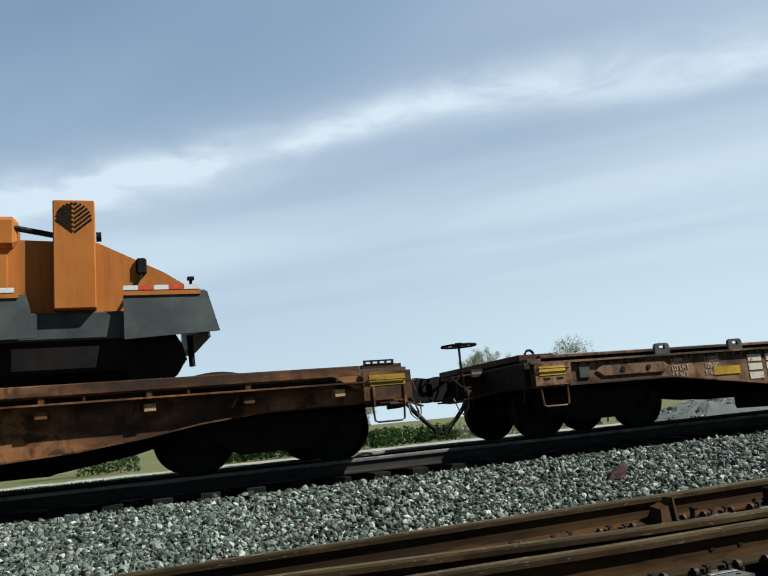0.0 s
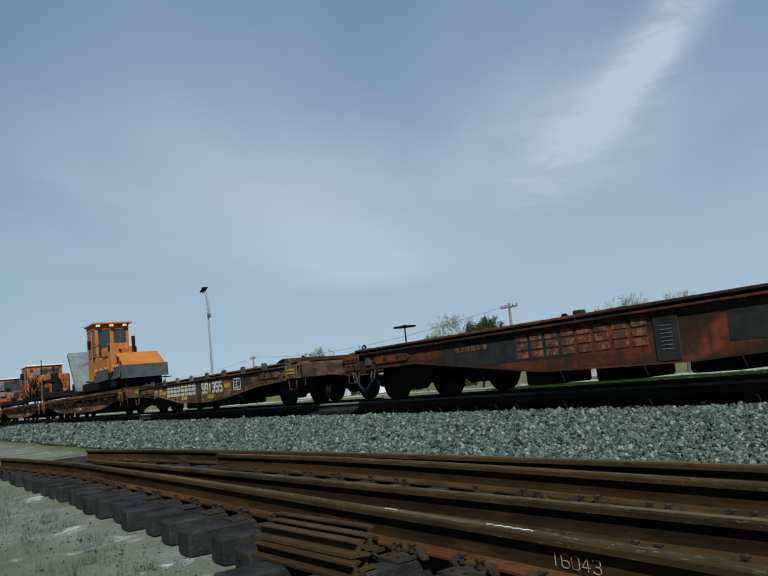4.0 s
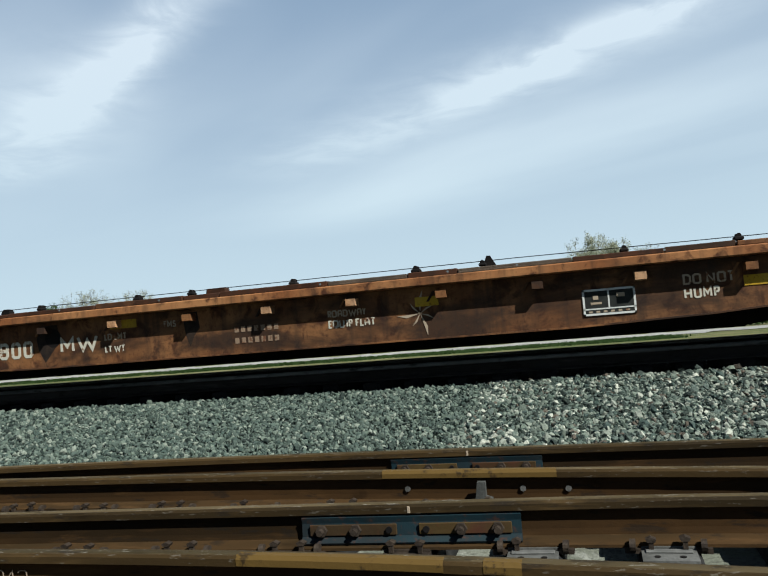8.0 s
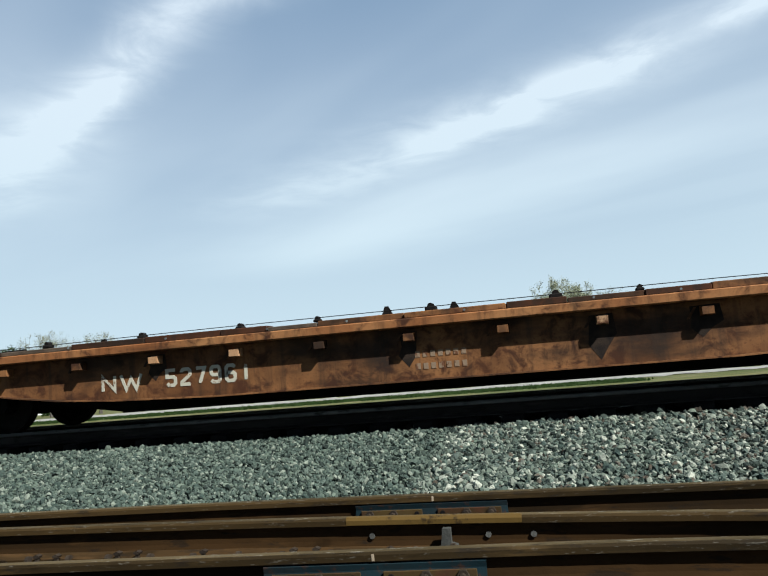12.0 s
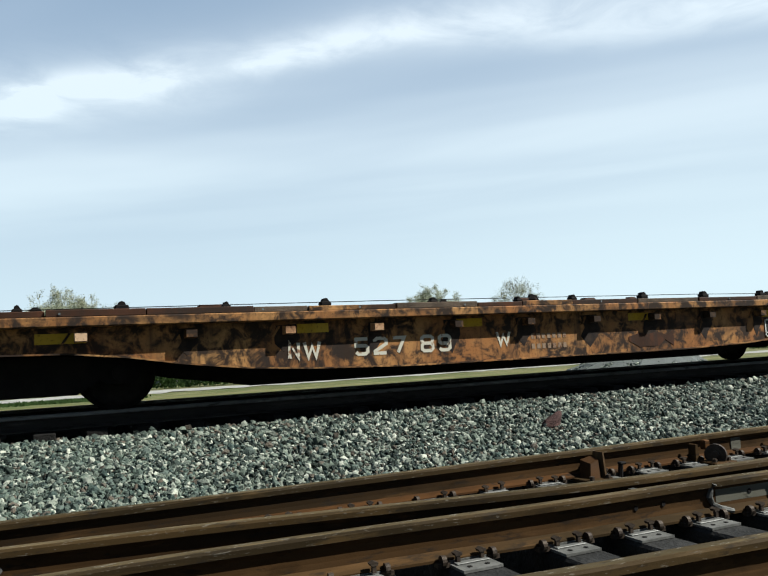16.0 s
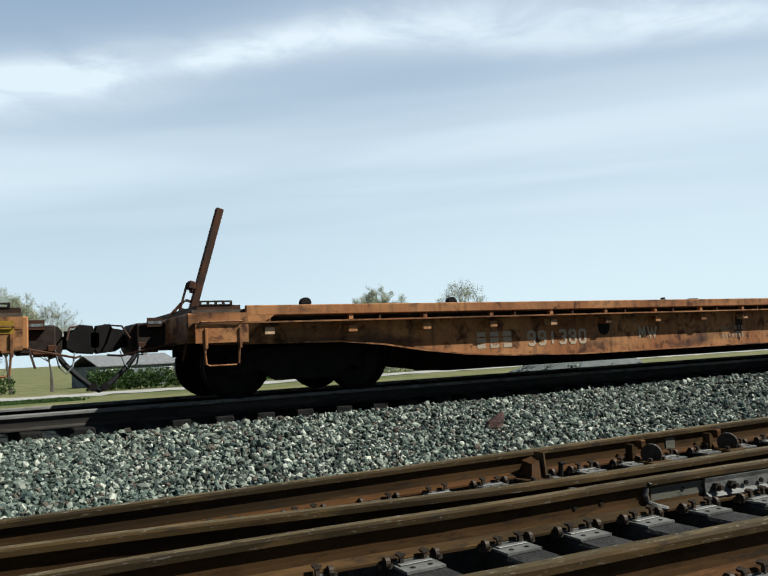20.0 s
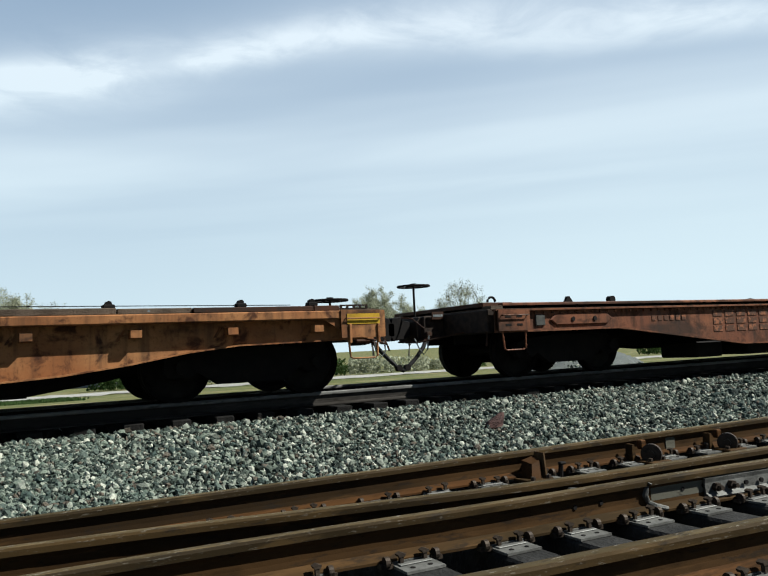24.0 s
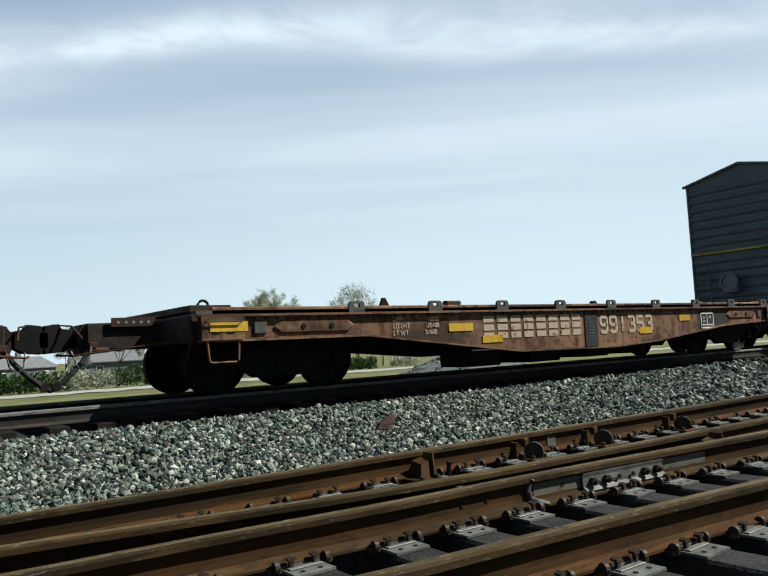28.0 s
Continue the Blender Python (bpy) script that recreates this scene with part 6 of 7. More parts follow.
    southern_car(248.4, 14.4, UMBER, "red-brown flat car with peeling white lettering", 18, "991353", FADED, panel=7.25, plac=11.1, yellow=[(0.1, 0.8, 0.5), (4.0, 0.7, 0.5), (4.7, 0.5, 0.45), (8.9, 0.52, 0.4), (10.3, 0.74, 0.4)])


# ---- loads and the box car ----
def machine_yellow(u, L):
    """The yellow track machine on the first flat car; x counts back from the car's end."""
    m = root("track_machine", "yellow-orange ballast machine with cab on a flat car", "track machine", "", pose(u + L, TRACK_Y, RAIL_Z))
    CARS.append((m, u + L))
    base = 1.085
    part("chassis", Form().bevelled(-10.5, -3.15, -0.95, 0.95, 1.3, 1.72, 0.04).box(-10.2, -9.6, -0.5, 0.5, base, 1.35).box(-4.2, -3.3, -0.5, 0.5, base, 1.35), BLACK, m)
    hood = [(-7.4, 1.75), (-7.4, 2.75), (-4.35, 2.85), (-3.55, 2.82), (-2.8, 2.45), (-2.42, 2.2), (-2.42, 1.98), (-3.2, 1.9)]
    part("hood", Form().plate(hood, -0.92, 0.95), MACHINE, m)
    part("front_slope", Form().plate([(-7.3, 2.0), (-7.3, 2.65), (-4.5, 2.65), (-4.5, 2.0)], -1.05, -0.92), MACHINE, m)
    tower = part("grille_tower", Form().bevelled(-4.02, -3.57, -1.12, -0.3, 2.0, 3.28, 0.012), MACHINE, m)
    for i in range(7):
        low = -0.17 + 0.055 * i
        c, q = math.cos(0.7), math.sin(0.7)
        reach = -low * q + math.sqrt(max(0.0, 0.19**2 - (low * c) ** 2))
        for side in (-1, 1):
            tilt = pose(-3.795, -1.123, 3.06 + low, 0, 0, 0) @ Matrix.Rotation(-side * 0.7 if side > 0 else 0.7, 4, "Y") @ Matrix.Diagonal((side, 1, 1, 1))
            part("grille_slat", Form().box(0.012, max(reach, 0.03), -0.005, 0.005, -0.012, 0.012, tilt), BLACK, tower)
    part("slate_band", Form().bevelled(-7.4, -3.25, -1.0, -0.9, 1.66, 1.98, 0.02), SKIRT, m, "dark slate rubber band")
    part("hood_clamp", Form().bevelled(-3.12, -3.0, -0.98, -0.9, 2.42, 2.62, 0.02).tube([(-3.06, -0.96, 2.42), (-3.2, -1.0, 2.15)], 0.02, 6), BLACK, m)
    for x in (-2.95, -9.0):
        part("road_wheel", Form().disc((x, -0.75, base + 0.36), "y", 0.36, 0.2, 18).disc((x, 0.75, base + 0.36), "y", 0.36, 0.2, 18), BLACK, m)
    part("lamp", Form().disc((-3.53, -0.7, 2.95), "x", 0.06, 0.06, 12), BLACK, m)
    for a, b, z0 in ((-3.28, -2.32, 1.62), (-6.6, -4.3, 1.62)):
        part("rubber_skirt", Form().loft([[(a, -1.08, 2.18), (b, -1.08, 2.18), (b, -1.05, 2.18), (a, -1.05, 2.18)], [(a, -1.16, z0), (b + 0.12, -1.16, z0 + 0.06), (b + 0.12, -1.13, z0 + 0.06), (a, -1.13, z0)]]), SKIRT, m, "grey flared rubber skirt")
        part("skirt_rail", Form().box(a, b - 0.08, -1.11, -1.07, 2.14, 2.2), MACHINE, m)
        n = 5
        for i in range(n):
            w = (b - a - 0.1) / n
            part("tape", Form().box(a + i * w, a + (i + 0.96) * w, -1.116, -1.108, 2.2, 2.255), REDTAPE if i % 2 else WHITE, m)
    part("end_skirt", Form().plate([(-2.44, 1.65), (-2.30, 1.62), (-2.34, 2.2), (-2.44, 2.2)], -1.05, 1.05), SKIRT, m)
    part("buffer_arm", Form().plate([(-3.2, 1.6), (-2.6, 1.6), (-2.55, 1.4), (-2.75, 1.12), (-3.05, 1.2), (-3.2, 1.35)], -0.7, 0.6).tube([(-2.52, -0.8, 1.68), (-2.5, -0.8, 1.3)], 0.04, 6), BLACK, m)
    part("mirror_post", Form().tube([(-2.5, -1.0, 2.2), (-2.5, -1.0, 2.36)], 0.02, 6).box(-2.54, -2.46, -1.03, -0.97, 2.33, 2.37), BLACK, m)
    part("hydraulic_hose", Form().tube([(-5.6, -0.9, 2.95), (-5.0, -0.95, 3.02), (-4.4, -0.95, 2.98), (-3.95, -0.9, 2.9)], 0.035, 8), RUBBER, m)
    part("belt_guard", Form().bevelled(-5.6, -4.4, -1.0, -0.55, 2.75, 3.12, 0.05), MACHINE, m)
    part("engine_top", Form().bevelled(-7.1, -5.7, -0.7, 0.7, 2.7, 3.3, 0.08).disc((-6.0, 0.0, 3.35), "z", 0.2, 0.12, 14), MACHINE, m)
    part("exhaust", Form().tube([(-5.6, 0.5, 2.8), (-5.6, 0.5, 3.75)], 0.09, 10), BLACK, m)
    part("walkway_rail", Form().tube([(-7.3, -1.0, 2.7), (-7.3, -1.0, 3.4), (-5.8, -1.0, 3.4), (-5.8, -1.0, 2.8)], 0.02, 6), BLACK, m)
    cab = part("cab", Form().bevelled(-9.3, -7.5, -0.82, 0.82, 1.75, 2.9, 0.03).box(-9.3, -7.5, -0.82, 0.82, 4.32, 4.55).box(-7.62, -7.5, -0.82, -0.68, 2.9, 4.35).box(-7.62, -7.5, 0.68, 0.82, 2.9, 4.35).box(-7.6, -7.5, -0.1, 0.06, 2.9, 4.35).box(-9.3, -9.16, -0.82, 0.82, 2.9, 4.35).box(-8.5, -8.36, -0.82, -0.74, 2.9, 4.35), MACHINE, m)
    part("roof", Form().bevelled(-9.45, -7.3, -0.92, 0.95, 4.55, 4.66, 0.03), MACHINE, cab)
    for y0, y1 in ((-0.68, -0.1), (0.06, 0.68)):
        part("windscreen", Form().box(-7.57, -7.54, y0, y1, 2.95, 4.3), GLASS, cab)
    part("side_window", Form().box(-9.16, -7.62, -0.79, -0.77, 2.95, 4.3), GLASS, cab)
    for y in (-0.7, -0.05, 0.6):
        part("roof_lamp", Form().bevelled(-7.42, -7.3, y - 0.1, y + 0.1, 4.42, 4.54, 0.02), WHITE, cab)
    part("mirror", Form().bevelled(-7.4, -7.34, -1.25, -1.08, 3.3, 3.75, 0.02).tube([(-7.5, -0.85, 3.6), (-7.38, -1.15, 3.6)], 0.015, 6), BLACK, cab)
    part("plough_wing", Form().loft([[(-10.2, -1.3, 1.4), (-10.2, 0.2, 1.4), (-10.2, 0.2, 1.6), (-10.2, -1.3, 1.6)], [(-11.4, -1.4, 3.3), (-11.4, -0.1, 3.3), (-11.2, -0.1, 3.5), (-11.2, -1.4, 3.5)]]), GREY, m, "raised grey steel plough wing")
    part("rear_frame", Form().bevelled(-13.5, -10.3, -0.8, 0.8, 1.2, 1.9, 0.06).box(-13.2, -12.4, -0.7, 0.7, 1.9, 2.8), BLACK, m)


def machine_red(u, length, label, seed, cab_at, mat):
    """A red-orange tamping machine: frame, cab, engine, work heads."""
    rng = random.Random(seed)
    m = root("tamping_machine", label, "track machine", "track machines on the train", pose(u, TRACK_Y, RAIL_Z))
    CARS.append((m, u))
    part("frame", Form().bevelled(0, length, -1.0, 1.0, 1.35, 1.75, 0.05), BLACK, m)
    for x in (0.8, length - 1.2):
        part("wheel", Form().disc((x, -0.8, 1.36), "y", 0.27, 0.12, 18), BLACK, m)
        part("wheel", Form().disc((x, 0.8, 1.36), "y", 0.27, 0.12, 18), BLACK, m)
    c = part("cab", Form().bevelled(cab_at, cab_at + 2.4, -1.15, 1.15, 1.75, 2.7, 0.04).box(cab_at, cab_at + 2.4, -1.15, 1.15, 3.5, 3.75).box(cab_at, cab_at + 0.15, -1.15, 1.15, 2.7, 3.5).box(cab_at + 2.28, cab_at + 2.4, -1.15, -0.95, 2.7, 3.5).box(cab_at + 2.28, cab_at + 2.4, 0.95, 1.15, 2.7, 3.5).box(cab_at + 1.1, cab_at + 1.25, -1.15, -1.05, 2.7, 3.5), mat, m)
    part("roof", Form().bevelled(cab_at - 0.1, cab_at + 2.5, -1.2, 1.2, 3.75, 3.85, 0.03), WHITE, c, "white painted cab roof")
    part("window", Form().box(cab_at + 2.32, cab_at + 2.35, -0.95, 0.95, 2.7, 3.5), GLASS, c)
    part("window", Form().box(cab_at + 0.15, cab_at + 2.28, -1.11, -1.09, 2.7, 3.5), GLASS, c)
    e = cab_at - 3.4 if cab_at > 4 else cab_at + 2.8
    part("engine_cover", Form().bevelled(e, e + 2.6, -1.05, 1.05, 1.75, 3.0, 0.08), mat, m)
    part("exhaust", Form().tube([(e + 1.0, 0.3, 3.0), (e + 1.0, 0.3, 3.7)], 0.07, 8), BLACK, m)
    part("post", Form().tube([(e + 2.4, -0.7, 2.9), (e + 2.4, -0.7, 4.0)], 0.03, 6), BLACK, m)
    for i in range(26):
        x, y, z = rng.uniform(0.3, length - 0.8), rng.uniform(-1.25, 0.3), rng.uniform(1.5, 3.2)
        w, h = rng.uniform(0.2, 0.7), rng.uniform(0.2, 0.8)
        part("work_head", Form().bevelled(x, x + w, y - 0.15, y + 0.25, z - h / 2, z + h / 2, 0.03), rng.choice((mat, BLACK, BLACK, DIRTY_SHADED, GREY)), m)
    for i in range(14):
        x = rng.uniform(0.5, length - 1.5)
        part("hydraulic_hose", Form().tube([(x, -1.1, rng.uniform(1.5, 2.8)), (x + 0.5, -1.25, rng.uniform(1.5, 2.6)), (x + rng.uniform(0.8, 1.4), -1.1, rng.uniform(1.6, 2.9))], 0.04, 6), rng.choice((BLACK, RUBBER, mat)), m)
    part("ladder", Form().tube([(length - 0.4, -1.15, 1.2), (length - 0.4, -1.15, 2.6)], 0.02, 5).tube([(length - 0.1, -1.15, 1.2), (length - 0.1, -1.15, 2.6)], 0.02, 5), mat, m)


def build_loads():
    machine_yellow(-14.5, 17.93)
    for i, (a, L) in enumerate(((-33.5, 18.0), (-52.5, 18.0), (-71.5, 18.0), (-90.5, 18.0))):
        fishbelly_car(a, L, BROWN, "brown flat car carrying red-orange track machines", 31 + i, "", "")
    machine_red(-26.2, 9.2, "red-orange tamping machine with raised grey wing on a flat car", 5, 1.2, SCARLET)
    machine_red(-48.0, 11.0, "red-orange track machine with white roofed cab", 6, 5.5, SCARLET)
    machine_red(-67.0, 10.0, "red-orange track machine loaded on a flat car", 8, 1.5, SCARLET)
    machine_red(-86.0, 11.0, "orange track machine loaded on a far flat car", 9, 6.0, MACHINE)


def build_box_car():
    u, L = 264.9, 15.5
    b = root("box_car", "slate grey steel box car with ribbed ends", "box car", "", pose(u, TRACK_Y, RAIL_Z))
    CARS.append((b, u))
    ends = [(-1.6, 0.5), (1.6, 0.5), (1.6, 4.68), (0.0, 5.02), (-1.6, 4.68)]
    part("body", Form().loft([[(0.0, y, z) for y, z in ends], [(L, y, z) for y, z in ends]]), SLATE, b)
    for i in range(16):
        z = 0.62 + 0.25 * i
        ring = [(0.0, 0.0), (-0.05, 0.03), (-0.08, 0.085), (-0.05, 0.14), (0.0, 0.17)]
        part("end_rib", Form().loft([[(x, y, z + q) for x, q in ring] for y in (-1.52, 1.52)]), SLATE, b)
    part("stripe", Form().box(-0.095, -0.001, -1.58, 1.58, 2.66, 2.70), YELLOW, b, "thin yellow stripe")
    for y in (-1.58, 1.54):
        part("corner_post", Form().box(-0.06, 0.04, y, y + 0.05, 0.5, 4.66), SLATE, b)
    part("roof", Form().loft([[(x, y, z) for y, z in ((-1.68, 4.66), (-1.68, 4.71), (0, 5.09), (1.68, 4.71), (1.68, 4.66), (0, 5.03))] for x in (-0.1, L + 0.1)]), SLATE, b)
    for y in (1.05, 1.42):
        part("ladder_rail", Form().tube([(-0.16, y, 0.6), (-0.16, y, 2.4)], 0.018, 6), GREY, b)
    for i in range(5):
        part("rung", Form().tube([(-0.16, 1.05, 0.8 + 0.36 * i), (-0.16, 1.42, 0.8 + 0.36 * i)], 0.014, 6), GREY, b)
    part("brake_housing", Form().bevelled(-0.3, -0.08, 0.25, 0.6, 1.5, 2.0, 0.03).disc((-0.32, 0.42, 1.8), "x", 0.26, 0.04, 18, 0.2), GREY, b)
    part("crossover_step", Form().box(-0.35, -0.05, -1.3, 1.3, 0.55, 0.59), GREY, b)
    for i in range(12):
        part("side_post", Form().box(0.6 + 1.25 * i, 0.68 + 1.25 * i, -1.66, -1.6, 0.55, 4.6), SLATE, b)
    coupler(b, 0.0, -1, BLACK)
    truck(b, 1.9)
    truck(b, L - 1.9)


# ---- the far side: trees, houses, poles ----
def tree_meshes(seed, height, spread, leaves, leaf, leaf_size, bare=False):
    rng = random.Random(seed)
    wood, tips = Form(), []

    def limb(p, d, length, r, depth):
        pts, rad = [p], [r]
        q, dirn = p, d
        n = 3
        for i in range(n):
            dirn = (dirn + Vector((rng.uniform(-1, 1), rng.uniform(-1, 1), rng.uniform(-0.3, 0.6))) * 0.16).normalized()
            q = q + dirn * length / n
            pts.append(q)
            rad.append(r * (1 - 0.22 * (i + 1)))
        wood.tube(pts, rad, 5 if depth < 2 else 3)
        rad[-1] = max(rad[-1], 0.02)
        if depth >= 3:
            tips.extend(pts[1:])
        if depth < 5:
            for i in range((6, 4, 4, 3, 3)[depth]):
                a = rng.uniform(0, math.tau)
                tilt = rng.uniform(0.35, 0.85)
                side = dirn.orthogonal().normalized()
                side.rotate(Matrix.Rotation(a, 3, dirn))
                nd = (dirn * math.cos(tilt) + side * math.sin(tilt) * spread).normalized()
                at = pts[-1] if rng.random() < 0.5 else pts[rng.choice((2, 3))]
                limb(at, nd, length * rng.uniform(0.55, 0.78), rad[-1] * 0.75, depth + 1)

    limb(Vector((0, 0, -0.1)), Vector((0, 0, 1)), height * 0.36, height * 0.028, 0)
    crown = Form()
    for i in range(leaves):
        p = rng.choice(tips) + Vector((rng.gauss(0, 1), rng.gauss(0, 1), rng.gauss(0, 0.8))) * 0.016 * height
        s = leaf_size * rng.uniform(0.6, 1.4)
        a, b = Vector((rng.gauss(0, 1), rng.gauss(0, 1), rng.gauss(0, 1))).normalized() * s, Vector((rng.gauss(0, 1), rng.gauss(0, 1), rng.gauss(0, 1))).normalized() * s * 0.6
        k = len(crown.v)
        crown.v += [tuple(p - a), tuple(p + b), tuple(p + a), tuple(p - b)]
        crown.f.append((k, k + 1, k + 2, k + 3))
    me = bpy.data.meshes.new("crown")
    me.from_pydata(crown.v, [], crown.f)
    me.materials.append(leaf)
    tall = max(v[2] for v in wood.v)
    trunk = wood.mesh("trunk", BARK)
    for mesh in (trunk, me):
        mesh.transform(Matrix.Diagonal((1 / tall, 1 / tall, 1 / tall, 1)))
    return trunk, me


def build_trees():
    kinds = [
        ("half-leafed tree with pale spring buds", tree_meshes(1, 9.0, 0.9, 40000, LEAF_BUD, 0.06)),
        ("bushy tree with fresh green leaves", tree_meshes(2, 8.0, 1.0, 20000, LEAF_GREEN, 0.075)),
        ("bare tree with fine twigs and few buds", tree_meshes(3, 8.5, 0.95, 16000, LEAF_BUD, 0.04)),
        ("tall tree dusted with pale green buds", tree_meshes(4, 9.5, 1.05, 42000, LEAF_BUD, 0.06)),
    ]
    spots = [(2.7, 76, 0, 9.2), (6.2, 77, 2, 7.6), (-0.7, 77, 0, 7.6), (35.0, 66, 3, 8.0), (39.6, 67, 0, 6.6), (42.9, 61, 2, 8.2), 
             (-47.5, 57, 1, 6.1), (-45.0, 60, 2, 7.3), (-41.3, 62, 2, 7.0), (-53.8, 50, 1, 6.7), (-69.0, 57, 2, 8.6), (-58.5, 52, 1, 5.0), (-64, 49, 0, 4.6), (-76, 60, 1, 6.6), (-87, 48, 0, 6.4), (-95, 62, 1, 6.5),
             (-110, 70, 3, 7.5), (-22, 80, 1, 3.8), (-10, 84, 0, 4.2), (18.5, 60, 0, 4.9), (15.0, 60, 3, 4.2), (60, 80, 1, 5.5), (72, 90, 3, 5.5), (88, 95, 1, 6.0), (52, 75, 0, 5.0), (-30, 84, 3, 4.4), (-36, 66, 1, 5.0)]
    for i, (x, y, k, s) in enumerate(spots):
        label, (wood, crown) = kinds[k]
        r = root("tree", label + " beyond the road", "tree", "trees beyond the road", pose(x, y, ground_z(y), 0, 0, 67 * i) @ Matrix.Diagonal((0.78 * (s - ground_z(y)), 0.78 * (s - ground_z(y)), 0.96 * (s - ground_z(y)), 1)))
        part("trunk", wood, None, r)
        part("crown", crown, None, r)


def build_bushes():
    """A broken belt of shrubs along the far edge of the lots."""
    rng = random.Random(21)
    for i in range(36):
        x = -120 + 8.6 * i + rng.uniform(-3, 3)
        y = rng.uniform(62, 80)
        if i >= 26:
            x, y = 9.0 + 3.6 * (i - 26), rng.uniform(57, 61)
        if -34 < x < -4 and i < 26:
            continue
        f = Form()
        w, h = rng.uniform(1.2, 2.8), rng.uniform(0.9, 1.9)
        for k in range(900):
            a, e = rng.uniform(0, math.tau), rng.random()
            p = Vector((w * math.cos(a) * rng.random() ** 0.4, 1.2 * math.sin(a), h * (0.1 + 0.9 * e) * (1 - 0.25 * rng.random())))
            s = rng.uniform(0.1, 0.2)
            u1, u2 = Vector((rng.gauss(0, 1), rng.gauss(0, 1), rng.gauss(0, 1))).normalized() * s, Vector((rng.gauss(0, 1), rng.gauss(0, 1), rng.gauss(0, 1))).normalized() * s * 0.7
            n = len(f.v)
            f.v += [tuple(p - u1), tuple(p + u2), tuple(p + u1), tuple(p - u2)]
            f.f.append((n, n + 1, n + 2, n + 3))
        me = bpy.data.meshes.new("shrub")
        me.from_pydata(f.v, [], f.f)
        me.materials.append(LEAF_GREEN if rng.random() < 0.7 else LEAF_BUD)
        ob = new("shrub", me)
        ob.matrix_world = pose(x, y, ground_z(y))
        tagged(ob, "green leafy shrub behind the road", "shrub", "shrubs behind the road")


def house(x, y, w, d, h, ridge, walls, roof, label, turn=0.0, blank=False):
    g = ground_z(y)
    r = root("house", label, "house", "houses beyond the road", pose(x, y, g, 0, 0, turn))
    part("wall", Form().box(-w / 2, w / 2, 0, d, -0.1, h), walls, r)
    o = 0.25
    part("roof", Form().loft([[(xx, -o, h - 0.06), (xx, d / 2, h + ridge), (xx, d + o, h - 0.06), (xx, d + o, h + 0.06), (xx, d / 2, h + ridge + 0.14), (xx, -o, h + 0.06)] for xx in (-w / 2 - o, w / 2 + o)]), roof, r)
    n = 0 if blank else max(2, int(w / 2.2))
    if blank:
        for i in range(7):
            part("wall_seam", Form().box(-w / 2 + w * (i + 1) / 8 - 0.03, -w / 2 + w * (i + 1) / 8 + 0.03, -0.03, 0.0, 0.0, h), GREY, r)
    for i in range(n):
        cx = -w / 2 + w * (i + 0.5) / n
        if i == n // 2:
            part("door", Form().box(cx - 0.45, cx + 0.45, -0.05, 0.0, 0.0, min(2.0, h - 0.2)), GREY, r)
        else:
            wd = part("window", Form().box(cx - 0.4, cx + 0.4, -0.03, 0.0, h * 0.4, h * 0.8), GLASS, r)
            part("frame", Form().box(cx - 0.46, cx + 0.46, -0.05, -0.03, h * 0.36, h * 0.4).box(cx - 0.46, cx + 0.46, -0.05, -0.03, h * 0.8, h * 0.84).box(cx - 0.46, cx - 0.4, -0.05, -0.03, h * 0.36, h * 0.84).box(cx + 0.4, cx + 0.46, -0.05, -0.03, h * 0.36, h * 0.84), WHITE, wd)
    part("chimney", Form().box(w * 0.2, w * 0.2 + 0.5, d * 0.4, d * 0.4 + 0.5, h, h + ridge + 0.7), ROOFMAT, r)


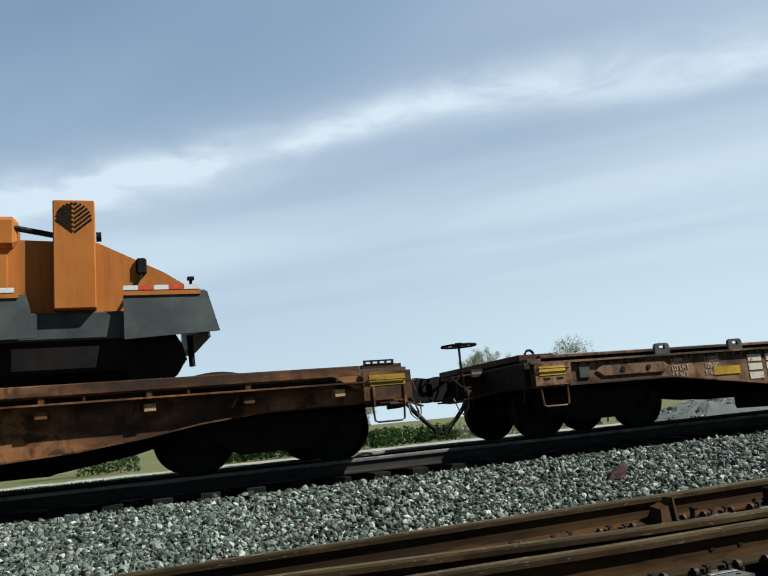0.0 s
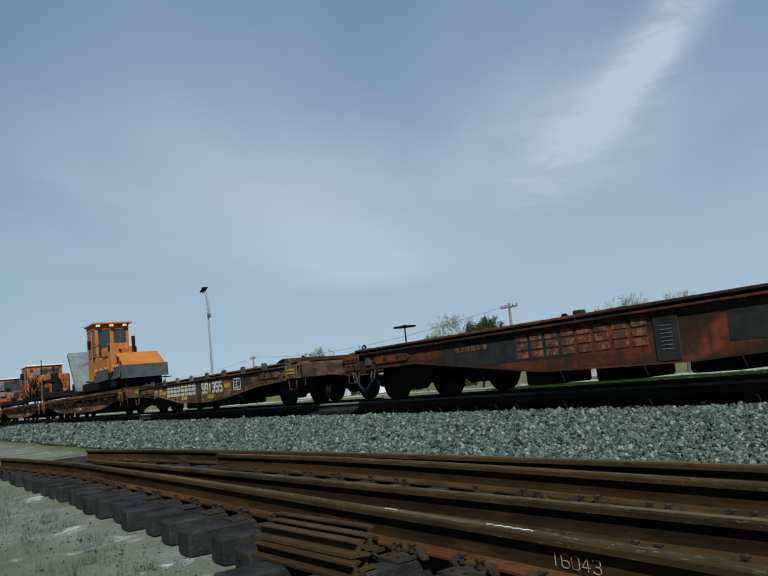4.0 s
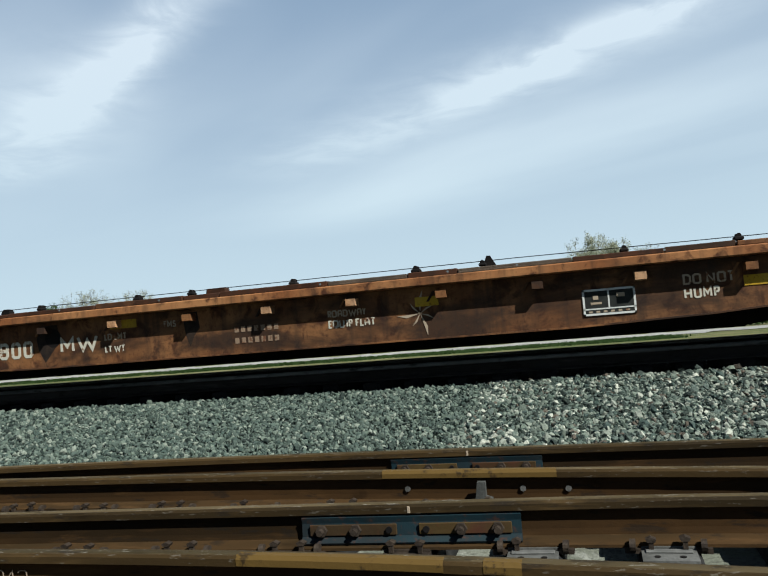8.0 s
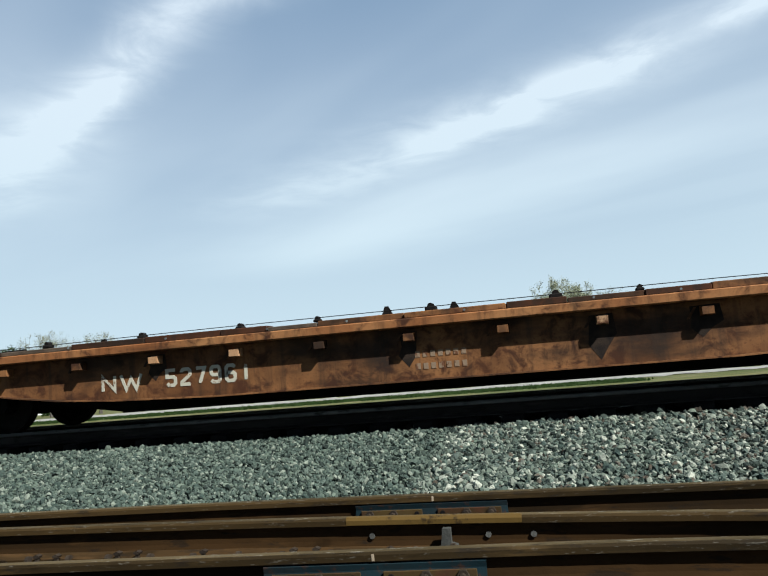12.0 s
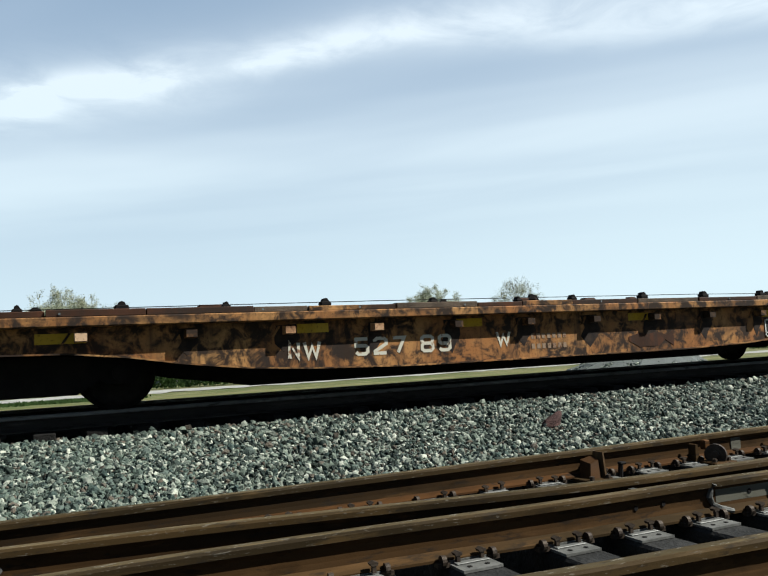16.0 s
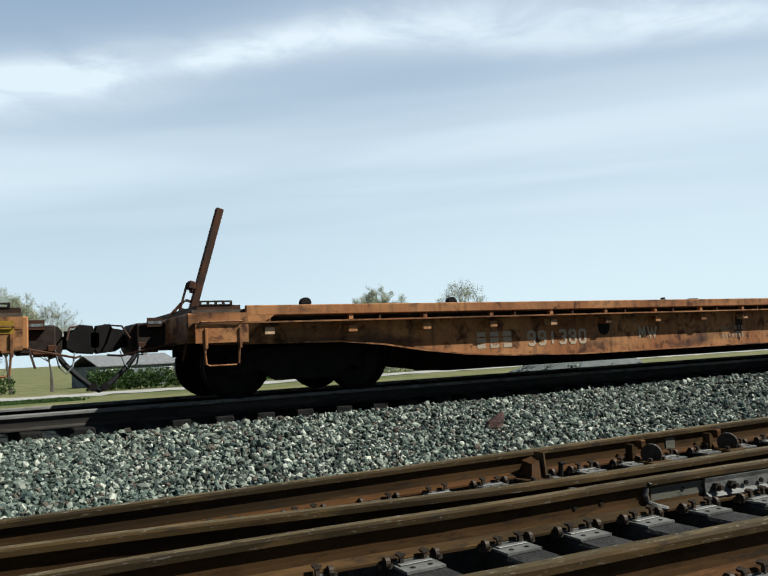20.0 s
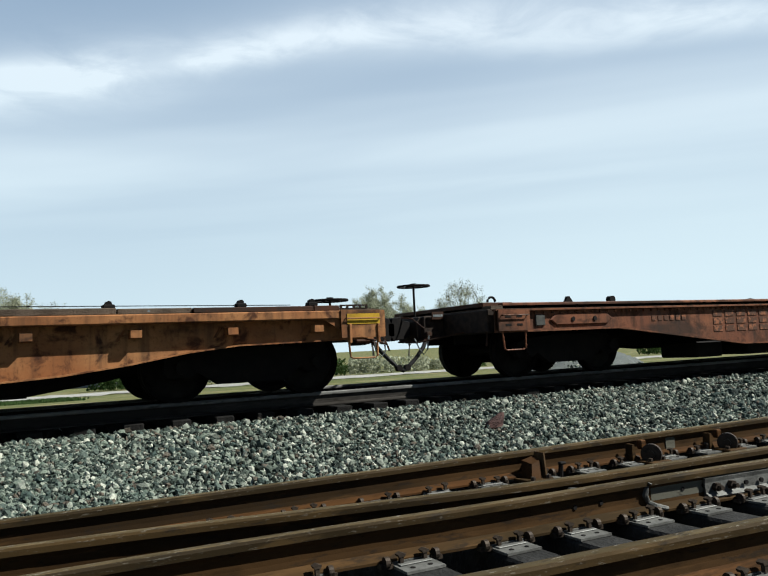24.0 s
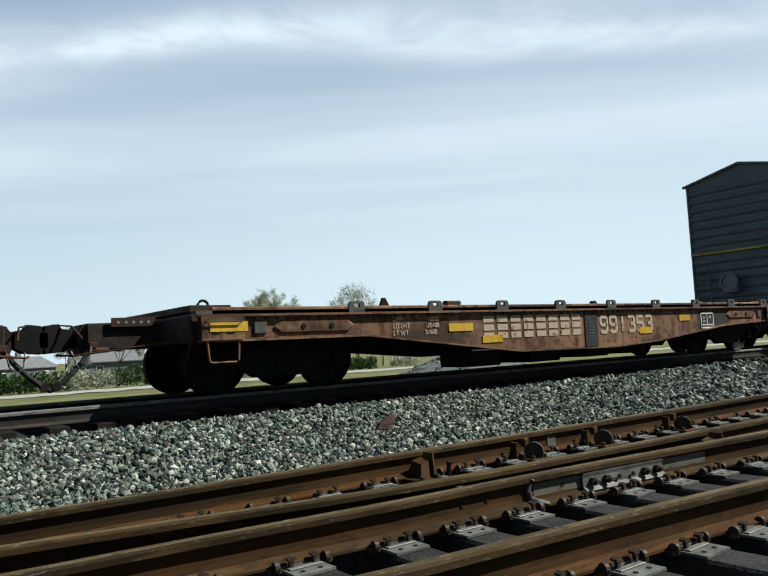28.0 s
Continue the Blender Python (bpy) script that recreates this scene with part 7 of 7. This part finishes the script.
def build_background():
    house(-21.9, 74, 16.6, 7.0, 2.5, 0.6, SIDING, WHITE, "long low white shed with pale roof", 0.0, True)
    house(-44, 78, 9.0, 8.0, 2.4, 1.5, SIDING, ROOFMAT, "white house with grey shingle roof", 20)
    house(-75, 84, 11.0, 8.0, 2.6, 1.2, SIDING, ROOFMAT, "white sided house among trees", -10)
    house(17, 92, 10.0, 8.0, 2.4, 1.2, GREY, ROOFMAT, "pale house with grey roof beyond the shrubs", 15)
    house(30, 100, 9.0, 8.0, 2.8, 1.4, GREY, ROOFMAT, "grey house with dark roof beyond the shrubs", -12)
    house(-118, 66, 24.0, 9.0, 2.4, 0.7, SIDING, GREY, "long white low building far beyond the track")
    # lamp mast
    g = ground_z(20)
    r = root("lamp_mast", "thin pale steel mast with a tilted panel on top", "lamp mast", "", pose(-51.3, 20, g))
    part("mast", Form().tube([(0, 0, 0), (0.0, 0, 4.5), (-0.06, 0, 8.3)], [0.09, 0.075, 0.055], 8), GALV, r)
    part("arm", Form().tube([(-0.06, 0, 8.1), (-0.25, 0, 8.7), (-0.5, 0, 9.0)], 0.04, 6), GALV, r)
    part("solar_panel", Form().box(-0.35, 0.35, -0.2, 0.2, -0.025, 0.025, pose(-0.55, 0, 9.05, 0, -24, 0)), PANEL, r, "small dark tilted panel")
    for k, z in enumerate((7.0, 7.5, 8.1)):
        part("aerial", Form().tube([(0.0, 0, z), (0.25 - 0.3 * (k == 2), 0, z + 0.1), (0.3 - 0.3 * (k == 2), 0, z + 0.7)], 0.02, 5), GALV, r)
    part("control_box", Form().bevelled(0.05, 0.25, -0.1, 0.1, 6.9, 7.2, 0.02), GREY, r)
    # utility poles and wires
    tops = []
    for x, y in ((-42.3, 41.2), (-95.0, 43.0), (-150, 45)):
        g = ground_z(y)
        r = root("utility_pole", "weathered wooden utility pole with a crossarm", "utility pole", "utility poles", pose(x, y, g))
        part("pole", Form().tube([(0, 0, 0), (0, 0, 6.6)], [0.14, 0.10], 10), WOODPOLE, r)
        part("crossarm", Form().bevelled(-0.95, 0.95, -0.06, 0.06, 6.25, 6.38, 0.01), WOODPOLE, r)
        for sx in (-0.85, -0.4, 0.4, 0.85):
            part("insulator", Form().disc((sx, 0, 6.45), "z", 0.05, 0.14, 8), GREY, r)
        tops.append((x, y, g + 6.5))
    for a, b in zip(tops, tops[1:]):
        pts = [tuple(a[k] + (b[k] - a[k]) * t - (1.2 * 4 * t * (1 - t) if k == 2 else 0) for k in range(3)) for t in np.linspace(0, 1, 12)]
        tagged(part("overhead_wire", Form().tube(pts, 0.012, 4), BLACK), "thin sagging overhead wire", "wire", "overhead wires")
    # the white relay box and signal posts far down the line
    r = root("relay_box", "white relay cabinet on a post beside the track", "relay box", "", pose(-75.0, 4.1, 0))
    part("post", Form().tube([(0, 0, 0), (0, 0, 1.5)], 0.14, 8), GALV, r)
    part("cabinet", Form().bevelled(-0.3, 0.3, -0.45, 0.45, 1.5, 2.5, 0.03), WHITE, r)
    for sy, h in ((-0.5, 4.3), (0.15, 5.0)):
        part("signal_mast", Form().tube([(0.4, sy, 0), (0.4, sy, h)], [0.07, 0.05], 8), GALV, r)
    for z in (2.8, 3.4):
        part("crossbar", Form().tube([(0.4, -0.8, z), (0.4, 0.8, z)], 0.05, 6), GALV, r)


build_ground()
build_ballast()
build_main_track()
build_panel()
build_weeds()
build_train()
build_loads()
build_box_car()
build_background()
build_trees()
build_bushes()


# ---- all that moves ----
def motions():
    times = [0.0, 0.1, 0.2] + [0.5 * i for i in range(1, 56)] + [27.8, 27.9, 28.0]
    for car, u in CARS:
        walk(car, [(t, pose(u - train_run(t), TRACK_Y, RAIL_Z)) for t in times])
    steps = [2 * i / 30 for i in range(421)]
    for wheel, x in WHEELSETS:
        walk(wheel, [(min(t, 28.0), pose(x, 0, WHEEL_R, 0, -math.degrees(train_run(t) / WHEEL_R), 0)) for t in steps])


motions()
